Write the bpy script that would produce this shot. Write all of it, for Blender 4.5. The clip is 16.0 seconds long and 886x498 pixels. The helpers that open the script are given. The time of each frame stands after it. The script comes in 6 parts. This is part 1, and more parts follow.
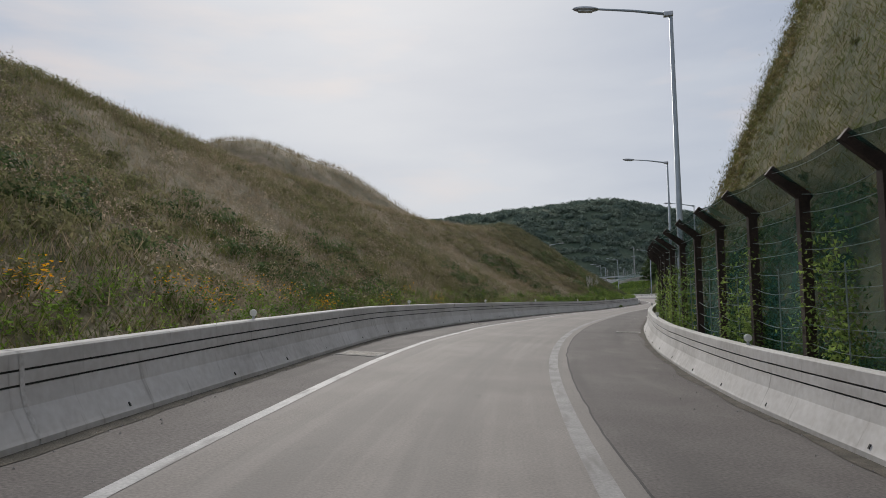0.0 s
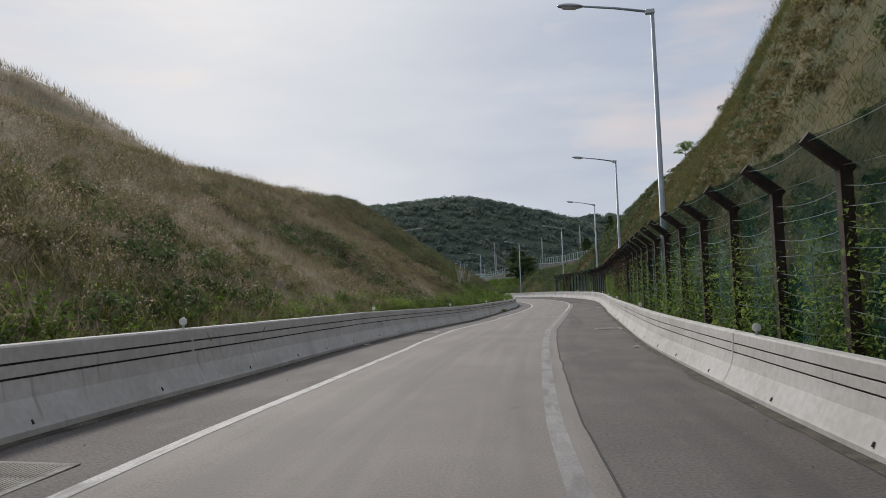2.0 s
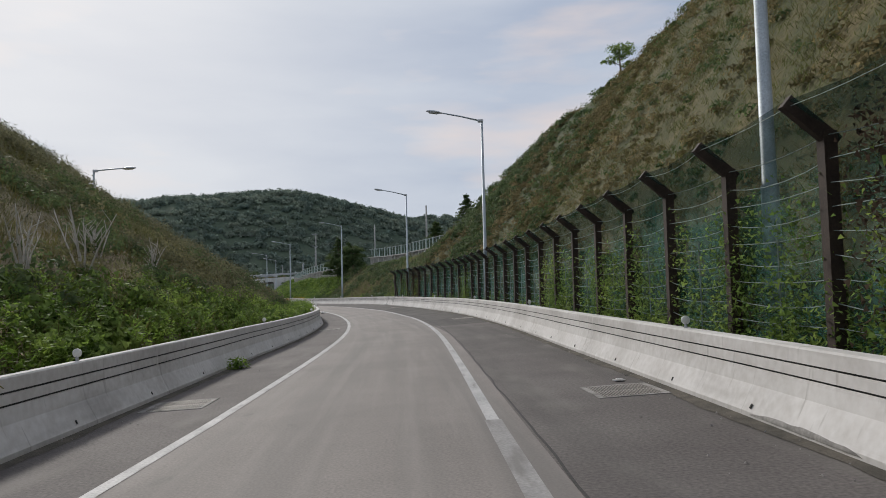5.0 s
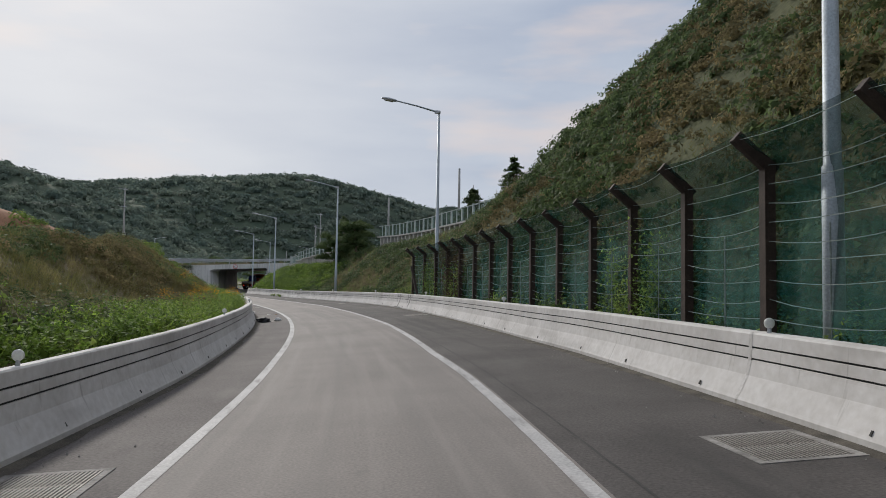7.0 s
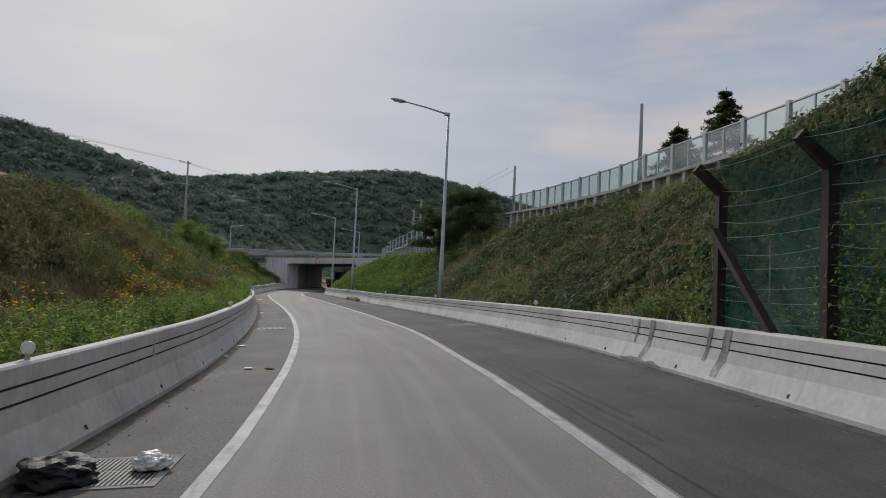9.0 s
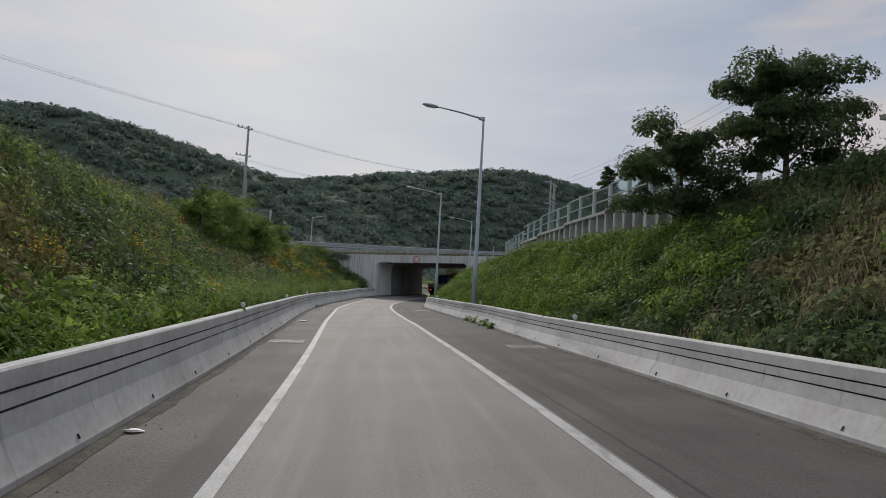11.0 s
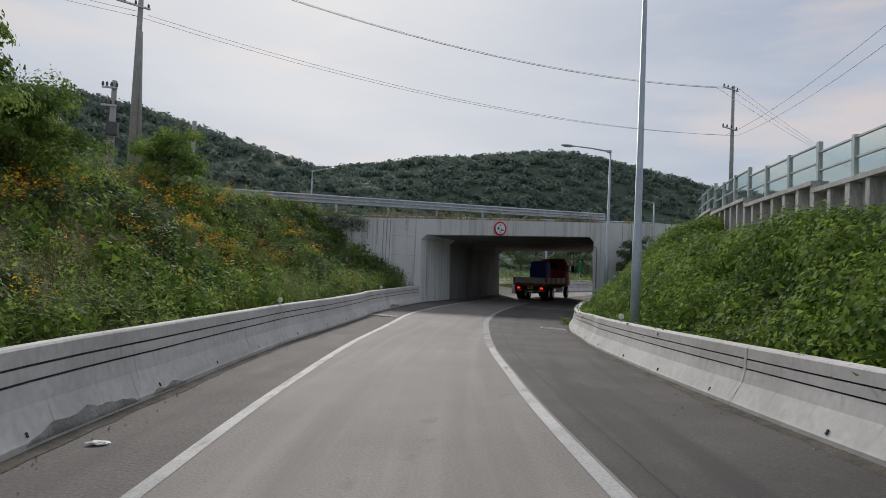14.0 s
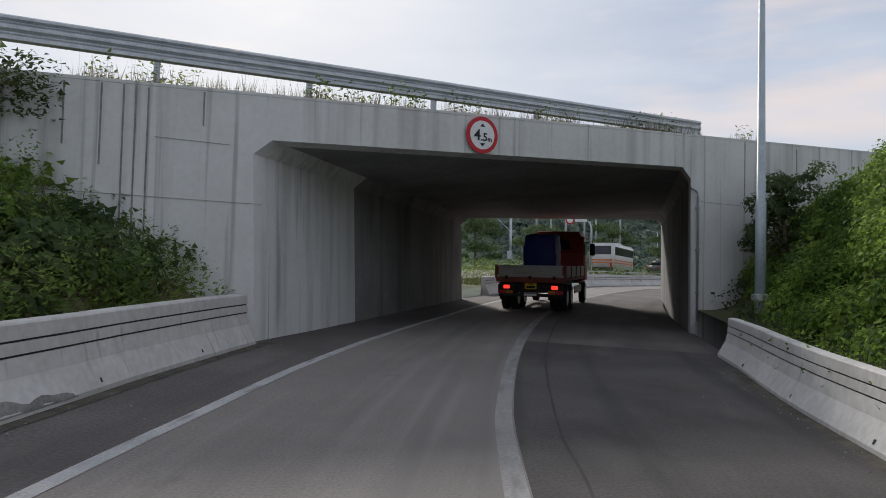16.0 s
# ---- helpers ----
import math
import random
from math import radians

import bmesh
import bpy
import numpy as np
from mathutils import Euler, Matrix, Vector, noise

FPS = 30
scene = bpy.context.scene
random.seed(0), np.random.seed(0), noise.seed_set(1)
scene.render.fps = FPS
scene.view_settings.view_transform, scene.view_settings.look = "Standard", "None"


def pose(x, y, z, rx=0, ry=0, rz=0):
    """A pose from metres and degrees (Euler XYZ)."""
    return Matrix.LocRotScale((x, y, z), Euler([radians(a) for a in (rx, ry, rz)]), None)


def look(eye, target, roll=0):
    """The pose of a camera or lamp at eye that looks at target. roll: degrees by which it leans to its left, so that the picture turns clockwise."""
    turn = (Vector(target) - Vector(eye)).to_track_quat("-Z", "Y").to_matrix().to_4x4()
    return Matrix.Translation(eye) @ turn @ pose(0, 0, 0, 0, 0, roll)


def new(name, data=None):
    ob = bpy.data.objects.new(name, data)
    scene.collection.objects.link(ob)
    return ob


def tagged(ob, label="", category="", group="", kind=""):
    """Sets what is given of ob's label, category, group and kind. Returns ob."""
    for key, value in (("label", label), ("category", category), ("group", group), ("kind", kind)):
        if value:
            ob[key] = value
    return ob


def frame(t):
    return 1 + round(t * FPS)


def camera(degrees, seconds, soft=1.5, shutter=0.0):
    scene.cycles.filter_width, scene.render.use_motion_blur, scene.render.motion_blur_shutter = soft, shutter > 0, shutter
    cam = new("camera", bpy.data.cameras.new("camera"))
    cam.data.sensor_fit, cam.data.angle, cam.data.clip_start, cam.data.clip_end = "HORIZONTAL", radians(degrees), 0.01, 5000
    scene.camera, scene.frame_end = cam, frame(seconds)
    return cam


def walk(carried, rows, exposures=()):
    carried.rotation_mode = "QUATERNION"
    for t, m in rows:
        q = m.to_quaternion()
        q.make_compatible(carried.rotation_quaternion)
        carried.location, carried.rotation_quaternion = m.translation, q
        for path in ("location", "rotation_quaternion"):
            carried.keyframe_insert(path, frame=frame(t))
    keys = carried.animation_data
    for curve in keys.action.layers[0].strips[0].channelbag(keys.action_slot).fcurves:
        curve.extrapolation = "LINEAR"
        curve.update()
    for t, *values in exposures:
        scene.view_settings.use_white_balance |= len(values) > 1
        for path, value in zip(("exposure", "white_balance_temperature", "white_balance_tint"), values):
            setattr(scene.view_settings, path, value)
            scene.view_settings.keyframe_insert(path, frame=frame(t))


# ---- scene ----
cam = camera(65.0, 16.0, soft=0.9)
PATH = [
    (0, (-0.000, -0.000, 1.601), (-0.002, 9.977, 2.274), -1.16),
    (0.5, (0.476, 7.048, 1.610), (1.038, 17.010, 2.277), -1.67),
    (1, (1.313, 14.147, 1.631), (2.375, 24.067, 2.308), -2.13),
    (1.5, (2.554, 21.303, 1.639), (4.115, 31.158, 2.300), -2.51),
    (2, (4.259, 28.007, 1.614), (6.328, 37.771, 2.244), -1.85),
    (2.5, (6.118, 34.524, 1.608), (8.685, 44.168, 2.241), -1.93),
    (3, (8.121, 40.804, 1.649), (11.154, 50.314, 2.257), -2.24),
    (3.5, (10.817, 47.689, 1.703), (14.248, 57.061, 2.326), -2.15),
    (4, (13.371, 54.086, 1.649), (17.173, 63.313, 2.283), -1.98),
    (4.5, (16.037, 60.675, 1.672), (20.152, 69.767, 2.320), -1.31),
    (5, (18.729, 67.376, 1.648), (23.051, 76.373, 2.256), -1.31),
    (5.5, (21.475, 74.151, 1.641), (25.895, 83.103, 2.219), -1.04),
    (6, (24.276, 81.002, 1.653), (28.686, 89.960, 2.207), -0.51),
    (6.5, (27.007, 87.875, 1.669), (31.303, 96.889, 2.211), 0.18),
    (7, (29.540, 94.716, 1.678), (33.624, 103.828, 2.223), 0.93),
    (7.5, (31.749, 101.471, 1.667), (35.525, 110.714, 2.233), 1.63),
    (8, (33.634, 108.141, 1.634), (37.004, 117.537, 2.241), 2.28),
    (8.5, (35.414, 115.273, 1.645), (38.446, 124.789, 2.158), 2.74),
    (9, (36.864, 122.209, 1.654), (39.597, 131.812, 2.205), 2.69),
    (9.5, (38.015, 129.371, 1.632), (40.378, 139.073, 2.170), 2.68),
    (10, (38.992, 136.476, 1.679), (40.901, 146.277, 2.230), 2.64),
    (10.5, (39.731, 143.751, 1.710), (41.286, 153.613, 2.266), 2.83),
    (11, (40.231, 151.195, 1.726), (41.538, 161.094, 2.278), 3.25),
    (11.5, (40.548, 158.646, 1.728), (41.685, 168.566, 2.271), 3.70),
    (12, (40.735, 165.940, 1.719), (41.761, 175.873, 2.249), 3.96),
    (12.5, (40.847, 172.913, 1.701), (41.793, 182.855, 2.218), 3.83),
    (13, (40.885, 179.565, 1.673), (41.783, 189.512, 2.178), 3.32),
    (13.5, (41.065, 186.525, 1.681), (41.904, 196.478, 2.171), 2.75),
    (14, (41.377, 193.558, 1.636), (42.169, 203.516, 2.088), 2.56),
    (14.5, (41.760, 200.189, 1.646), (42.593, 210.144, 2.110), 2.08),
    (15, (42.513, 207.001, 1.601), (43.553, 216.937, 2.048), 2.21),
    (15.5, (43.474, 213.674, 1.575), (44.791, 223.576, 2.027), 1.52),
    (16, (44.719, 220.150, 1.682), (46.379, 230.003, 2.075), 1.38),
]
EXPOSURES = [(0, 0.1), (3.5, 0.2), (5, 0.22), (7.5, 0.13), (9.5, -0.16), (12.5, 0.1), (13, -0.02), (14.0, 0.12), (15, -0.08), (15.5, 0.0), (16, 0.38)]
walk(cam, [(t, look(eye, target, roll)) for t, eye, target, roll in PATH], EXPOSURES)

# ---- world and sun ----
SUN_AZ, SUN_EL = radians(5.0), radians(31.0)     # sun ahead and a little to the left, behind thin cloud
world = bpy.data.worlds.new("world")
scene.world = world
world.use_nodes = True


def sky_nodes():
    nt = world.node_tree
    nt.nodes.clear()
    add, link = nt.nodes.new, nt.links.new
    out, bg = add("ShaderNodeOutputWorld"), add("ShaderNodeBackground")
    sky = add("ShaderNodeTexSky")
    sky.sky_type, sky.sun_disc = "NISHITA", False
    sky.sun_elevation, sky.sun_rotation = SUN_EL, -SUN_AZ
    sky.air_density, sky.dust_density, sky.ozone_density = 1.0, 3.0, 1.0
    co = add("ShaderNodeTexCoord")
    mp = add("ShaderNodeMapping")
    mp.inputs["Scale"].default_value = (1.0, 1.0, 4.2)
    mp.inputs["Rotation"].default_value = (0.16, 0.08, 0.3)
    n1, n2 = add("ShaderNodeTexNoise"), add("ShaderNodeTexNoise")
    n1.inputs["Scale"].default_value, n1.inputs["Detail"].default_value = 1.7, 6
    n1.inputs["Roughness"].default_value = 0.5
    n2.inputs["Scale"].default_value, n2.inputs["Detail"].default_value = 3.1, 5
    r1, r2 = add("ShaderNodeValToRGB"), add("ShaderNodeValToRGB")
    r1.color_ramp.elements[0].position, r1.color_ramp.elements[1].position = 0.36, 0.64
    r1.color_ramp.elements[0].color = (4.9, 5.85, 7.7, 1)      # grey-blue cloud deck
    r1.color_ramp.elements[1].color = (7.7, 8.4, 9.6, 1)
    r2.color_ramp.elements[0].position, r2.color_ramp.elements[1].position = 0.5, 0.68
    r2.color_ramp.elements[0].color, r2.color_ramp.elements[1].color = (0, 0, 0, 1), (1, 1, 1, 1)
    mix, warm, deck = add("ShaderNodeMixRGB"), add("ShaderNodeMixRGB"), add("ShaderNodeMixRGB")
    warm.inputs[2].default_value = (10.2, 8.9, 8.6, 1)         # faint pink streaks
    # a soft brightening round the veiled sun
    sep = add("ShaderNodeVectorMath")
    sep.operation = "DOT_PRODUCT"
    sep.inputs[1].default_value = (-math.sin(SUN_AZ) * math.cos(SUN_EL), math.cos(SUN_AZ) * math.cos(SUN_EL), math.sin(SUN_EL))
    glow = add("ShaderNodeMapRange")
    glow.inputs[1].default_value, glow.inputs[2].default_value = 0.8, 1.0
    glow.inputs[3].default_value, glow.inputs[4].default_value = 0.0, 0.6
    deck.inputs[2].default_value = (11.5, 11.6, 11.8, 1)
    mix.inputs[0].default_value = 0.95
    scale = add("ShaderNodeMath")
    scale.operation, scale.inputs[1].default_value = "MULTIPLY", 0.75
    link(co.outputs["Generated"], mp.inputs[0]), link(mp.outputs[0], n1.inputs["Vector"]), link(mp.outputs[0], n2.inputs["Vector"])
    link(n1.outputs[0], r1.inputs[0]), link(n2.outputs[0], r2.inputs[0])
    link(r2.outputs[0], scale.inputs[0]), link(scale.outputs[0], warm.inputs[0]), link(r1.outputs[0], warm.inputs[1])
    link(co.outputs["Generated"], sep.inputs[0]), link(sep.outputs["Value"], glow.inputs[0])
    link(glow.outputs[0], deck.inputs[0]), link(warm.outputs[0], deck.inputs[1])
    link(sky.outputs[0], mix.inputs[1]), link(deck.outputs[0], mix.inputs[2])
    link(mix.outputs[0], bg.inputs[0]), link(bg.outputs[0], out.inputs[0])
    bg.inputs[1].default_value = SKY_STRENGTH


SKY_STRENGTH = 0.064
sky_nodes()
sun_data = bpy.data.lights.new("sun", "SUN")
sun_data.energy, sun_data.angle, sun_data.color = 2.2, radians(7), (1.0, 0.95, 0.88)
sun = new("sun", sun_data)
sun.matrix_world = look((0, 0, 60), (math.sin(SUN_AZ) * math.cos(SUN_EL), -math.cos(SUN_AZ) * math.cos(SUN_EL), 60 - math.sin(SUN_EL)))
scene.view_settings.exposure = 0.0


# ---- materials ----
def material(name, a, b, scale=3.0, rough=0.85, metal=0.0, bump=0.2, fine=40.0, c=None, stretch=(1, 1, 1), random_tint=0.0, island=False, spec=0.3, thin=0.0, coords="Object", grain=0.45):
    """A surface of two tones mixed by a broad noise, a fine grain over it, and relief from both."""
    m = bpy.data.materials.new(name)
    m.use_nodes = True
    nt = m.node_tree
    add, link = nt.nodes.new, nt.links.new
    p = nt.nodes["Principled BSDF"]
    co, mp = add("ShaderNodeTexCoord"), add("ShaderNodeMapping")
    mp.inputs["Scale"].default_value = stretch
    link(co.outputs[coords], mp.inputs[0])
    n1, n2 = add("ShaderNodeTexNoise"), add("ShaderNodeTexNoise")
    n1.inputs["Scale"].default_value, n1.inputs["Detail"].default_value, n1.inputs["Roughness"].default_value = scale, 7, 0.6
    n2.inputs["Scale"].default_value, n2.inputs["Detail"].default_value = fine, 5
    for n in (n1, n2):
        link(mp.outputs[0], n.inputs["Vector"])
    ramp = add("ShaderNodeValToRGB")
    e = ramp.color_ramp.elements
    e[0].position, e[1].position, e[0].color, e[1].color = 0.36, 0.64, (*a, 1), (*b, 1)
    if c:
        k = ramp.color_ramp.elements.new(0.5)
        k.color = (*c, 1)
    link(n1.outputs[0], ramp.inputs[0])
    over = add("ShaderNodeMixRGB")
    over.blend_type, over.inputs[0].default_value = "OVERLAY", grain
    link(ramp.outputs[0], over.inputs[1]), link(n2.outputs[0], over.inputs[2])
    last = over.outputs[0]
    if random_tint or island:
        src = add("ShaderNodeNewGeometry").outputs["Random Per Island"] if island else add("ShaderNodeObjectInfo").outputs["Random"]
        rg = add("ShaderNodeMapRange")
        rg.inputs[3].default_value, rg.inputs[4].default_value = 1 - (random_tint or 0.3), 1 + (random_tint or 0.3)
        link(src, rg.inputs[0])
        hsv = add("ShaderNodeHueSaturation")
        link(rg.outputs[0], hsv.inputs["Value"]), link(last, hsv.inputs["Color"])
        last = hsv.outputs[0]
    link(last, p.inputs["Base Color"])
    p.inputs["Roughness"].default_value, p.inputs["Metallic"].default_value = rough, metal
    p.inputs["Specular IOR Level"].default_value = spec
    if bump:
        mx, bp = add("ShaderNodeMath"), add("ShaderNodeBump")
        mx.operation = "ADD"
        link(n1.outputs[0], mx.inputs[0]), link(n2.outputs[0], mx.inputs[1])
        bp.inputs["Strength"].default_value, bp.inputs["Distance"].default_value = bump, 0.02
        link(mx.outputs[0], bp.inputs["Height"]), link(bp.outputs[0], p.inputs["Normal"])
    if thin:                                   # leaves and blades let some light through
        tl, ms = add("ShaderNodeBsdfTranslucent"), add("ShaderNodeMixShader")
        ms.inputs[0].default_value = thin
        link(last, tl.inputs[0]), link(p.outputs[0], ms.inputs[1]), link(tl.outputs[0], ms.inputs[2])
        link(ms.outputs[0], nt.nodes["Material Output"].inputs[0])
    return m


def worn(m, a, b, scale, stretch, low, high, coords="UV", amount=0.5, seed=0.0):
    """Lays a second stain over a surface: a noise of its own, drawn out along one way."""
    nt = m.node_tree
    add, link = nt.nodes.new, nt.links.new
    p = nt.nodes["Principled BSDF"]
    src = p.inputs["Base Color"].links[0].from_socket
    co, mp, n, r, mx = add("ShaderNodeTexCoord"), add("ShaderNodeMapping"), add("ShaderNodeTexNoise"), add("ShaderNodeMapRange"), add("ShaderNodeMixRGB")
    mp.inputs["Scale"].default_value, mp.inputs["Location"].default_value = stretch, (seed, seed, 0)
    n.inputs["Scale"].default_value, n.inputs["Detail"].default_value = scale, 6
    r.inputs[1].default_value, r.inputs[2].default_value, r.inputs[3].default_value, r.inputs[4].default_value = low, high, 0, amount
    mx.blend_type = "MIX"
    mx.inputs[2].default_value = (*a, 1)
    link(co.outputs[coords], mp.inputs[0]), link(mp.outputs[0], n.inputs["Vector"]), link(n.outputs[0], r.inputs[0]), link(r.outputs[0], mx.inputs[0])
    link(src, mx.inputs[1]), link(mx.outputs[0], p.inputs["Base Color"])
    return m


M = {}
M["asphalt"] = material("asphalt", (0.18, 0.161, 0.147), (0.225, 0.202, 0.184), 0.35, 0.8, bump=0.2, fine=34, spec=0.35, coords="UV", grain=0.5)
worn(M["asphalt"], (0.15, 0.138, 0.128), None, 1.0, (1.3, 0.04, 1), 0.45, 0.7, amount=0.75)
worn(M["asphalt"], (0.3, 0.275, 0.25), None, 1.0, (3.0, 0.12, 1), 0.5, 0.8, amount=0.5, seed=7.0)
worn(M["asphalt"], (0.09, 0.085, 0.08), None, 2.2, (1, 0.5, 1), 0.66, 0.74, amount=0.35, seed=3.0)
M["shoulder"] = material("shoulder_asphalt", (0.1, 0.088, 0.083), (0.138, 0.124, 0.116), 0.4, 0.85, bump=0.4, fine=26, spec=0.3, coords="UV", grain=0.75)
worn(M["shoulder"], (0.07, 0.064, 0.06), None, 1.0, (0.9, 0.05, 1), 0.5, 0.68, amount=0.75)
worn(M["shoulder"], (0.2, 0.185, 0.168), None, 1.3, (0.8, 0.25, 1), 0.56, 0.76, amount=0.6, seed=5.0)
M["seam"] = material("seam", (0.035, 0.033, 0.032), (0.05, 0.047, 0.045), 2, 0.8)
M["paint"] = material("road_paint", (0.34, 0.335, 0.33), (0.47, 0.46, 0.45), 1.2, 0.7, bump=0.2, fine=30, coords="UV")
worn(M["paint"], (0.2, 0.19, 0.18), None, 1.0, (6.0, 1.2, 1), 0.54, 0.7, amount=0.8)
M["concrete"] = material("concrete", (0.32, 0.31, 0.29), (0.46, 0.45, 0.42), 0.9, 0.85, bump=0.25, fine=35)
M["barrier"] = material("barrier_concrete", (0.54, 0.52, 0.495), (0.64, 0.62, 0.595), 0.7, 0.85, bump=0.1, fine=9, grain=0.3)
worn(M["barrier"], (0.3, 0.28, 0.255), None, 1.0, (0.5, 0.6, 1), 0.5, 0.78, amount=0.45)
worn(M["barrier"], (0.2, 0.185, 0.165), None, 1.0, (1.6, 0.2, 1), 0.58, 0.78, amount=0.55, seed=11.0)
worn(M["barrier"], (0.24, 0.22, 0.195), None, 3.0, (0.35, 3.0, 1), 0.62, 0.72, amount=0.5, seed=31.0)
worn(M["barrier"], (0.7, 0.68, 0.65), None, 1.0, (0.8, 0.25, 1), 0.55, 0.8, amount=0.25, seed=21.0)
M["seal"] = material("joint_mortar", (0.5, 0.485, 0.46), (0.62, 0.6, 0.575), 3.0, 0.9, bump=0.3, fine=20)
# near-black: the shade inside grooves, holes and pits is put into the colour
M["groove"] = material("groove", (0.03, 0.03, 0.03), (0.06, 0.06, 0.055), 2)
M["wall"] = material("wall_concrete", (0.62, 0.617, 0.595), (0.72, 0.715, 0.7), 0.35, 0.85, bump=0.06, fine=9, grain=0.2)
worn(M["wall"], (0.34, 0.335, 0.32), None, 1.0, (2.6, 2.6, 0.1), 0.5, 0.72, "Object", 0.5)
worn(M["wall"], (0.2, 0.195, 0.185), None, 1.0, (6.0, 6.0, 0.14), 0.57, 0.68, "Object", 0.5, 4.0)
worn(M["wall"], (0.72, 0.71, 0.69), None, 1.0, (0.7, 0.7, 0.4), 0.55, 0.75, "Object", 0.4, 9.0)
M["galv"] = material("galvanised", (0.42, 0.44, 0.46), (0.52, 0.54, 0.56), 3, 0.45, 0.7, bump=0.05)
M["pole"] = material("painted_pole", (0.36, 0.41, 0.44), (0.43, 0.48, 0.51), 2, 0.5, 0.2, bump=0.05)
M["fence"] = material("fence_steel", (0.035, 0.025, 0.02), (0.06, 0.042, 0.033), 5, 0.75, 0.0, bump=0.2)
M["wire"] = material("wire", (0.15, 0.19, 0.18), (0.24, 0.28, 0.26), 8, 0.6, 0.0)
M["cable"] = material("cable", (0.08, 0.08, 0.085), (0.12, 0.12, 0.12), 8, 0.6)
M["soil"] = material("soil", (0.14, 0.125, 0.075), (0.27, 0.215, 0.145), 0.5, 0.95, bump=1.0, fine=9, c=(0.2, 0.168, 0.105), grain=0.95)
M["soil_green"] = material("green_soil", (0.04, 0.052, 0.02), (0.075, 0.08, 0.034), 0.35, 0.95, bump=0.6, fine=5, grain=0.7)
M["earth"] = material("earth", (0.28, 0.15, 0.09), (0.36, 0.2, 0.12), 0.3, 0.95, bump=0.4, fine=6)
M["dirt"] = material("gutter_dirt", (0.06, 0.055, 0.045), (0.12, 0.105, 0.085), 3, 0.95, bump=0.6, fine=50)
veg = dict(bump=0, island=True, spec=0.06, thin=0.52, grain=0.3)
M["grass_dry"] = material("dry_grass", (0.33, 0.26, 0.18), (0.185, 0.178, 0.105), 0.5, 0.9, fine=3, c=(0.26, 0.217, 0.14), random_tint=0.18, **veg)
M["grass_green"] = material("green_grass", (0.09, 0.118, 0.04), (0.165, 0.158, 0.058), 0.5, 0.9, fine=3, c=(0.125, 0.135, 0.048), random_tint=0.16, **veg)
M["leaf"] = material("leaf", (0.1, 0.165, 0.045), (0.29, 0.37, 0.1), 0.9, 0.6, fine=4, c=(0.18, 0.26, 0.068), random_tint=0.28, **veg)
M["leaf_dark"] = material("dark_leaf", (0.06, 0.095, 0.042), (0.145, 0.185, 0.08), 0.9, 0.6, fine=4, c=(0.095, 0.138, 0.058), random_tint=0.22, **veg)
M["leaf_olive"] = material("olive_leaf", (0.14, 0.145, 0.075), (0.3, 0.275, 0.15), 0.8, 0.75, fine=4, c=(0.21, 0.205, 0.105), random_tint=0.22, **veg)
M["scrub_grey"] = material("grey_scrub", (0.1, 0.105, 0.06), (0.225, 0.215, 0.13), 0.8, 0.8, fine=4, c=(0.16, 0.158, 0.092), random_tint=0.22, **veg)
M["heath"] = material("heath", (0.2, 0.195, 0.125), (0.4, 0.37, 0.25), 0.8, 0.8, fine=4, c=(0.29, 0.275, 0.175), random_tint=0.22, **veg)
M["scrub_brown"] = material("brown_scrub", (0.125, 0.11, 0.055), (0.27, 0.215, 0.115), 0.5, 0.8, fine=4, c=(0.185, 0.16, 0.08), random_tint=0.25, **veg)
M["grass_olive"] = material("olive_grass", (0.165, 0.132, 0.053), (0.08, 0.098, 0.034), 0.6, 0.9, fine=3, c=(0.12, 0.112, 0.044), random_tint=0.14, **veg)
M["leaf_grey"] = material("grey_leaf", (0.11, 0.135, 0.075), (0.21, 0.235, 0.15), 0.9, 0.75, fine=4, c=(0.15, 0.18, 0.105), random_tint=0.2, **veg)
M["vine"] = material("vine_leaf", (0.075, 0.14, 0.028), (0.26, 0.36, 0.07), 0.9, 0.6, fine=4, c=(0.155, 0.24, 0.044), random_tint=0.45, **veg)
M["meadow"] = material("meadow_grass", (0.135, 0.15, 0.055), (0.26, 0.225, 0.1), 0.4, 0.9, fine=3, c=(0.19, 0.185, 0.075), random_tint=0.25, **veg)
M["seed"] = material("seed_head", (0.31, 0.245, 0.185), (0.46, 0.375, 0.285), 0.5, 0.9, fine=3, c=(0.38, 0.305, 0.225), random_tint=0.25, **veg)
M["flower"] = material("flower", (0.75, 0.3, 0.01), (0.85, 0.5, 0.02), 4, 0.7, random_tint=0.2, **veg)
M["flower_cream"] = material("cream_flower", (0.5, 0.47, 0.36), (0.68, 0.65, 0.54), 3, 0.8, random_tint=0.15, **veg)
M["flower_rust"] = material("withered_flower", (0.42, 0.19, 0.03), (0.55, 0.32, 0.06), 3, 0.8, random_tint=0.3, **veg)
# paler and bluer than near leaves: distance haze is put into this colour
M["hazy_forest"] = material("hazy_forest", (0.125, 0.175, 0.148), (0.22, 0.262, 0.205), 0.06, 0.9, bump=0, fine=0.3, island=True, random_tint=0.2, spec=0.05, thin=0.45)
M["dead_vine"] = material("dead_vine", (0.05, 0.036, 0.028), (0.11, 0.08, 0.06), 2, 0.9, fine=5, random_tint=0.3, **veg)
M["bark"] = material("bark", (0.12, 0.09, 0.06), (0.2, 0.16, 0.12), 6, 0.9, bump=0.5)


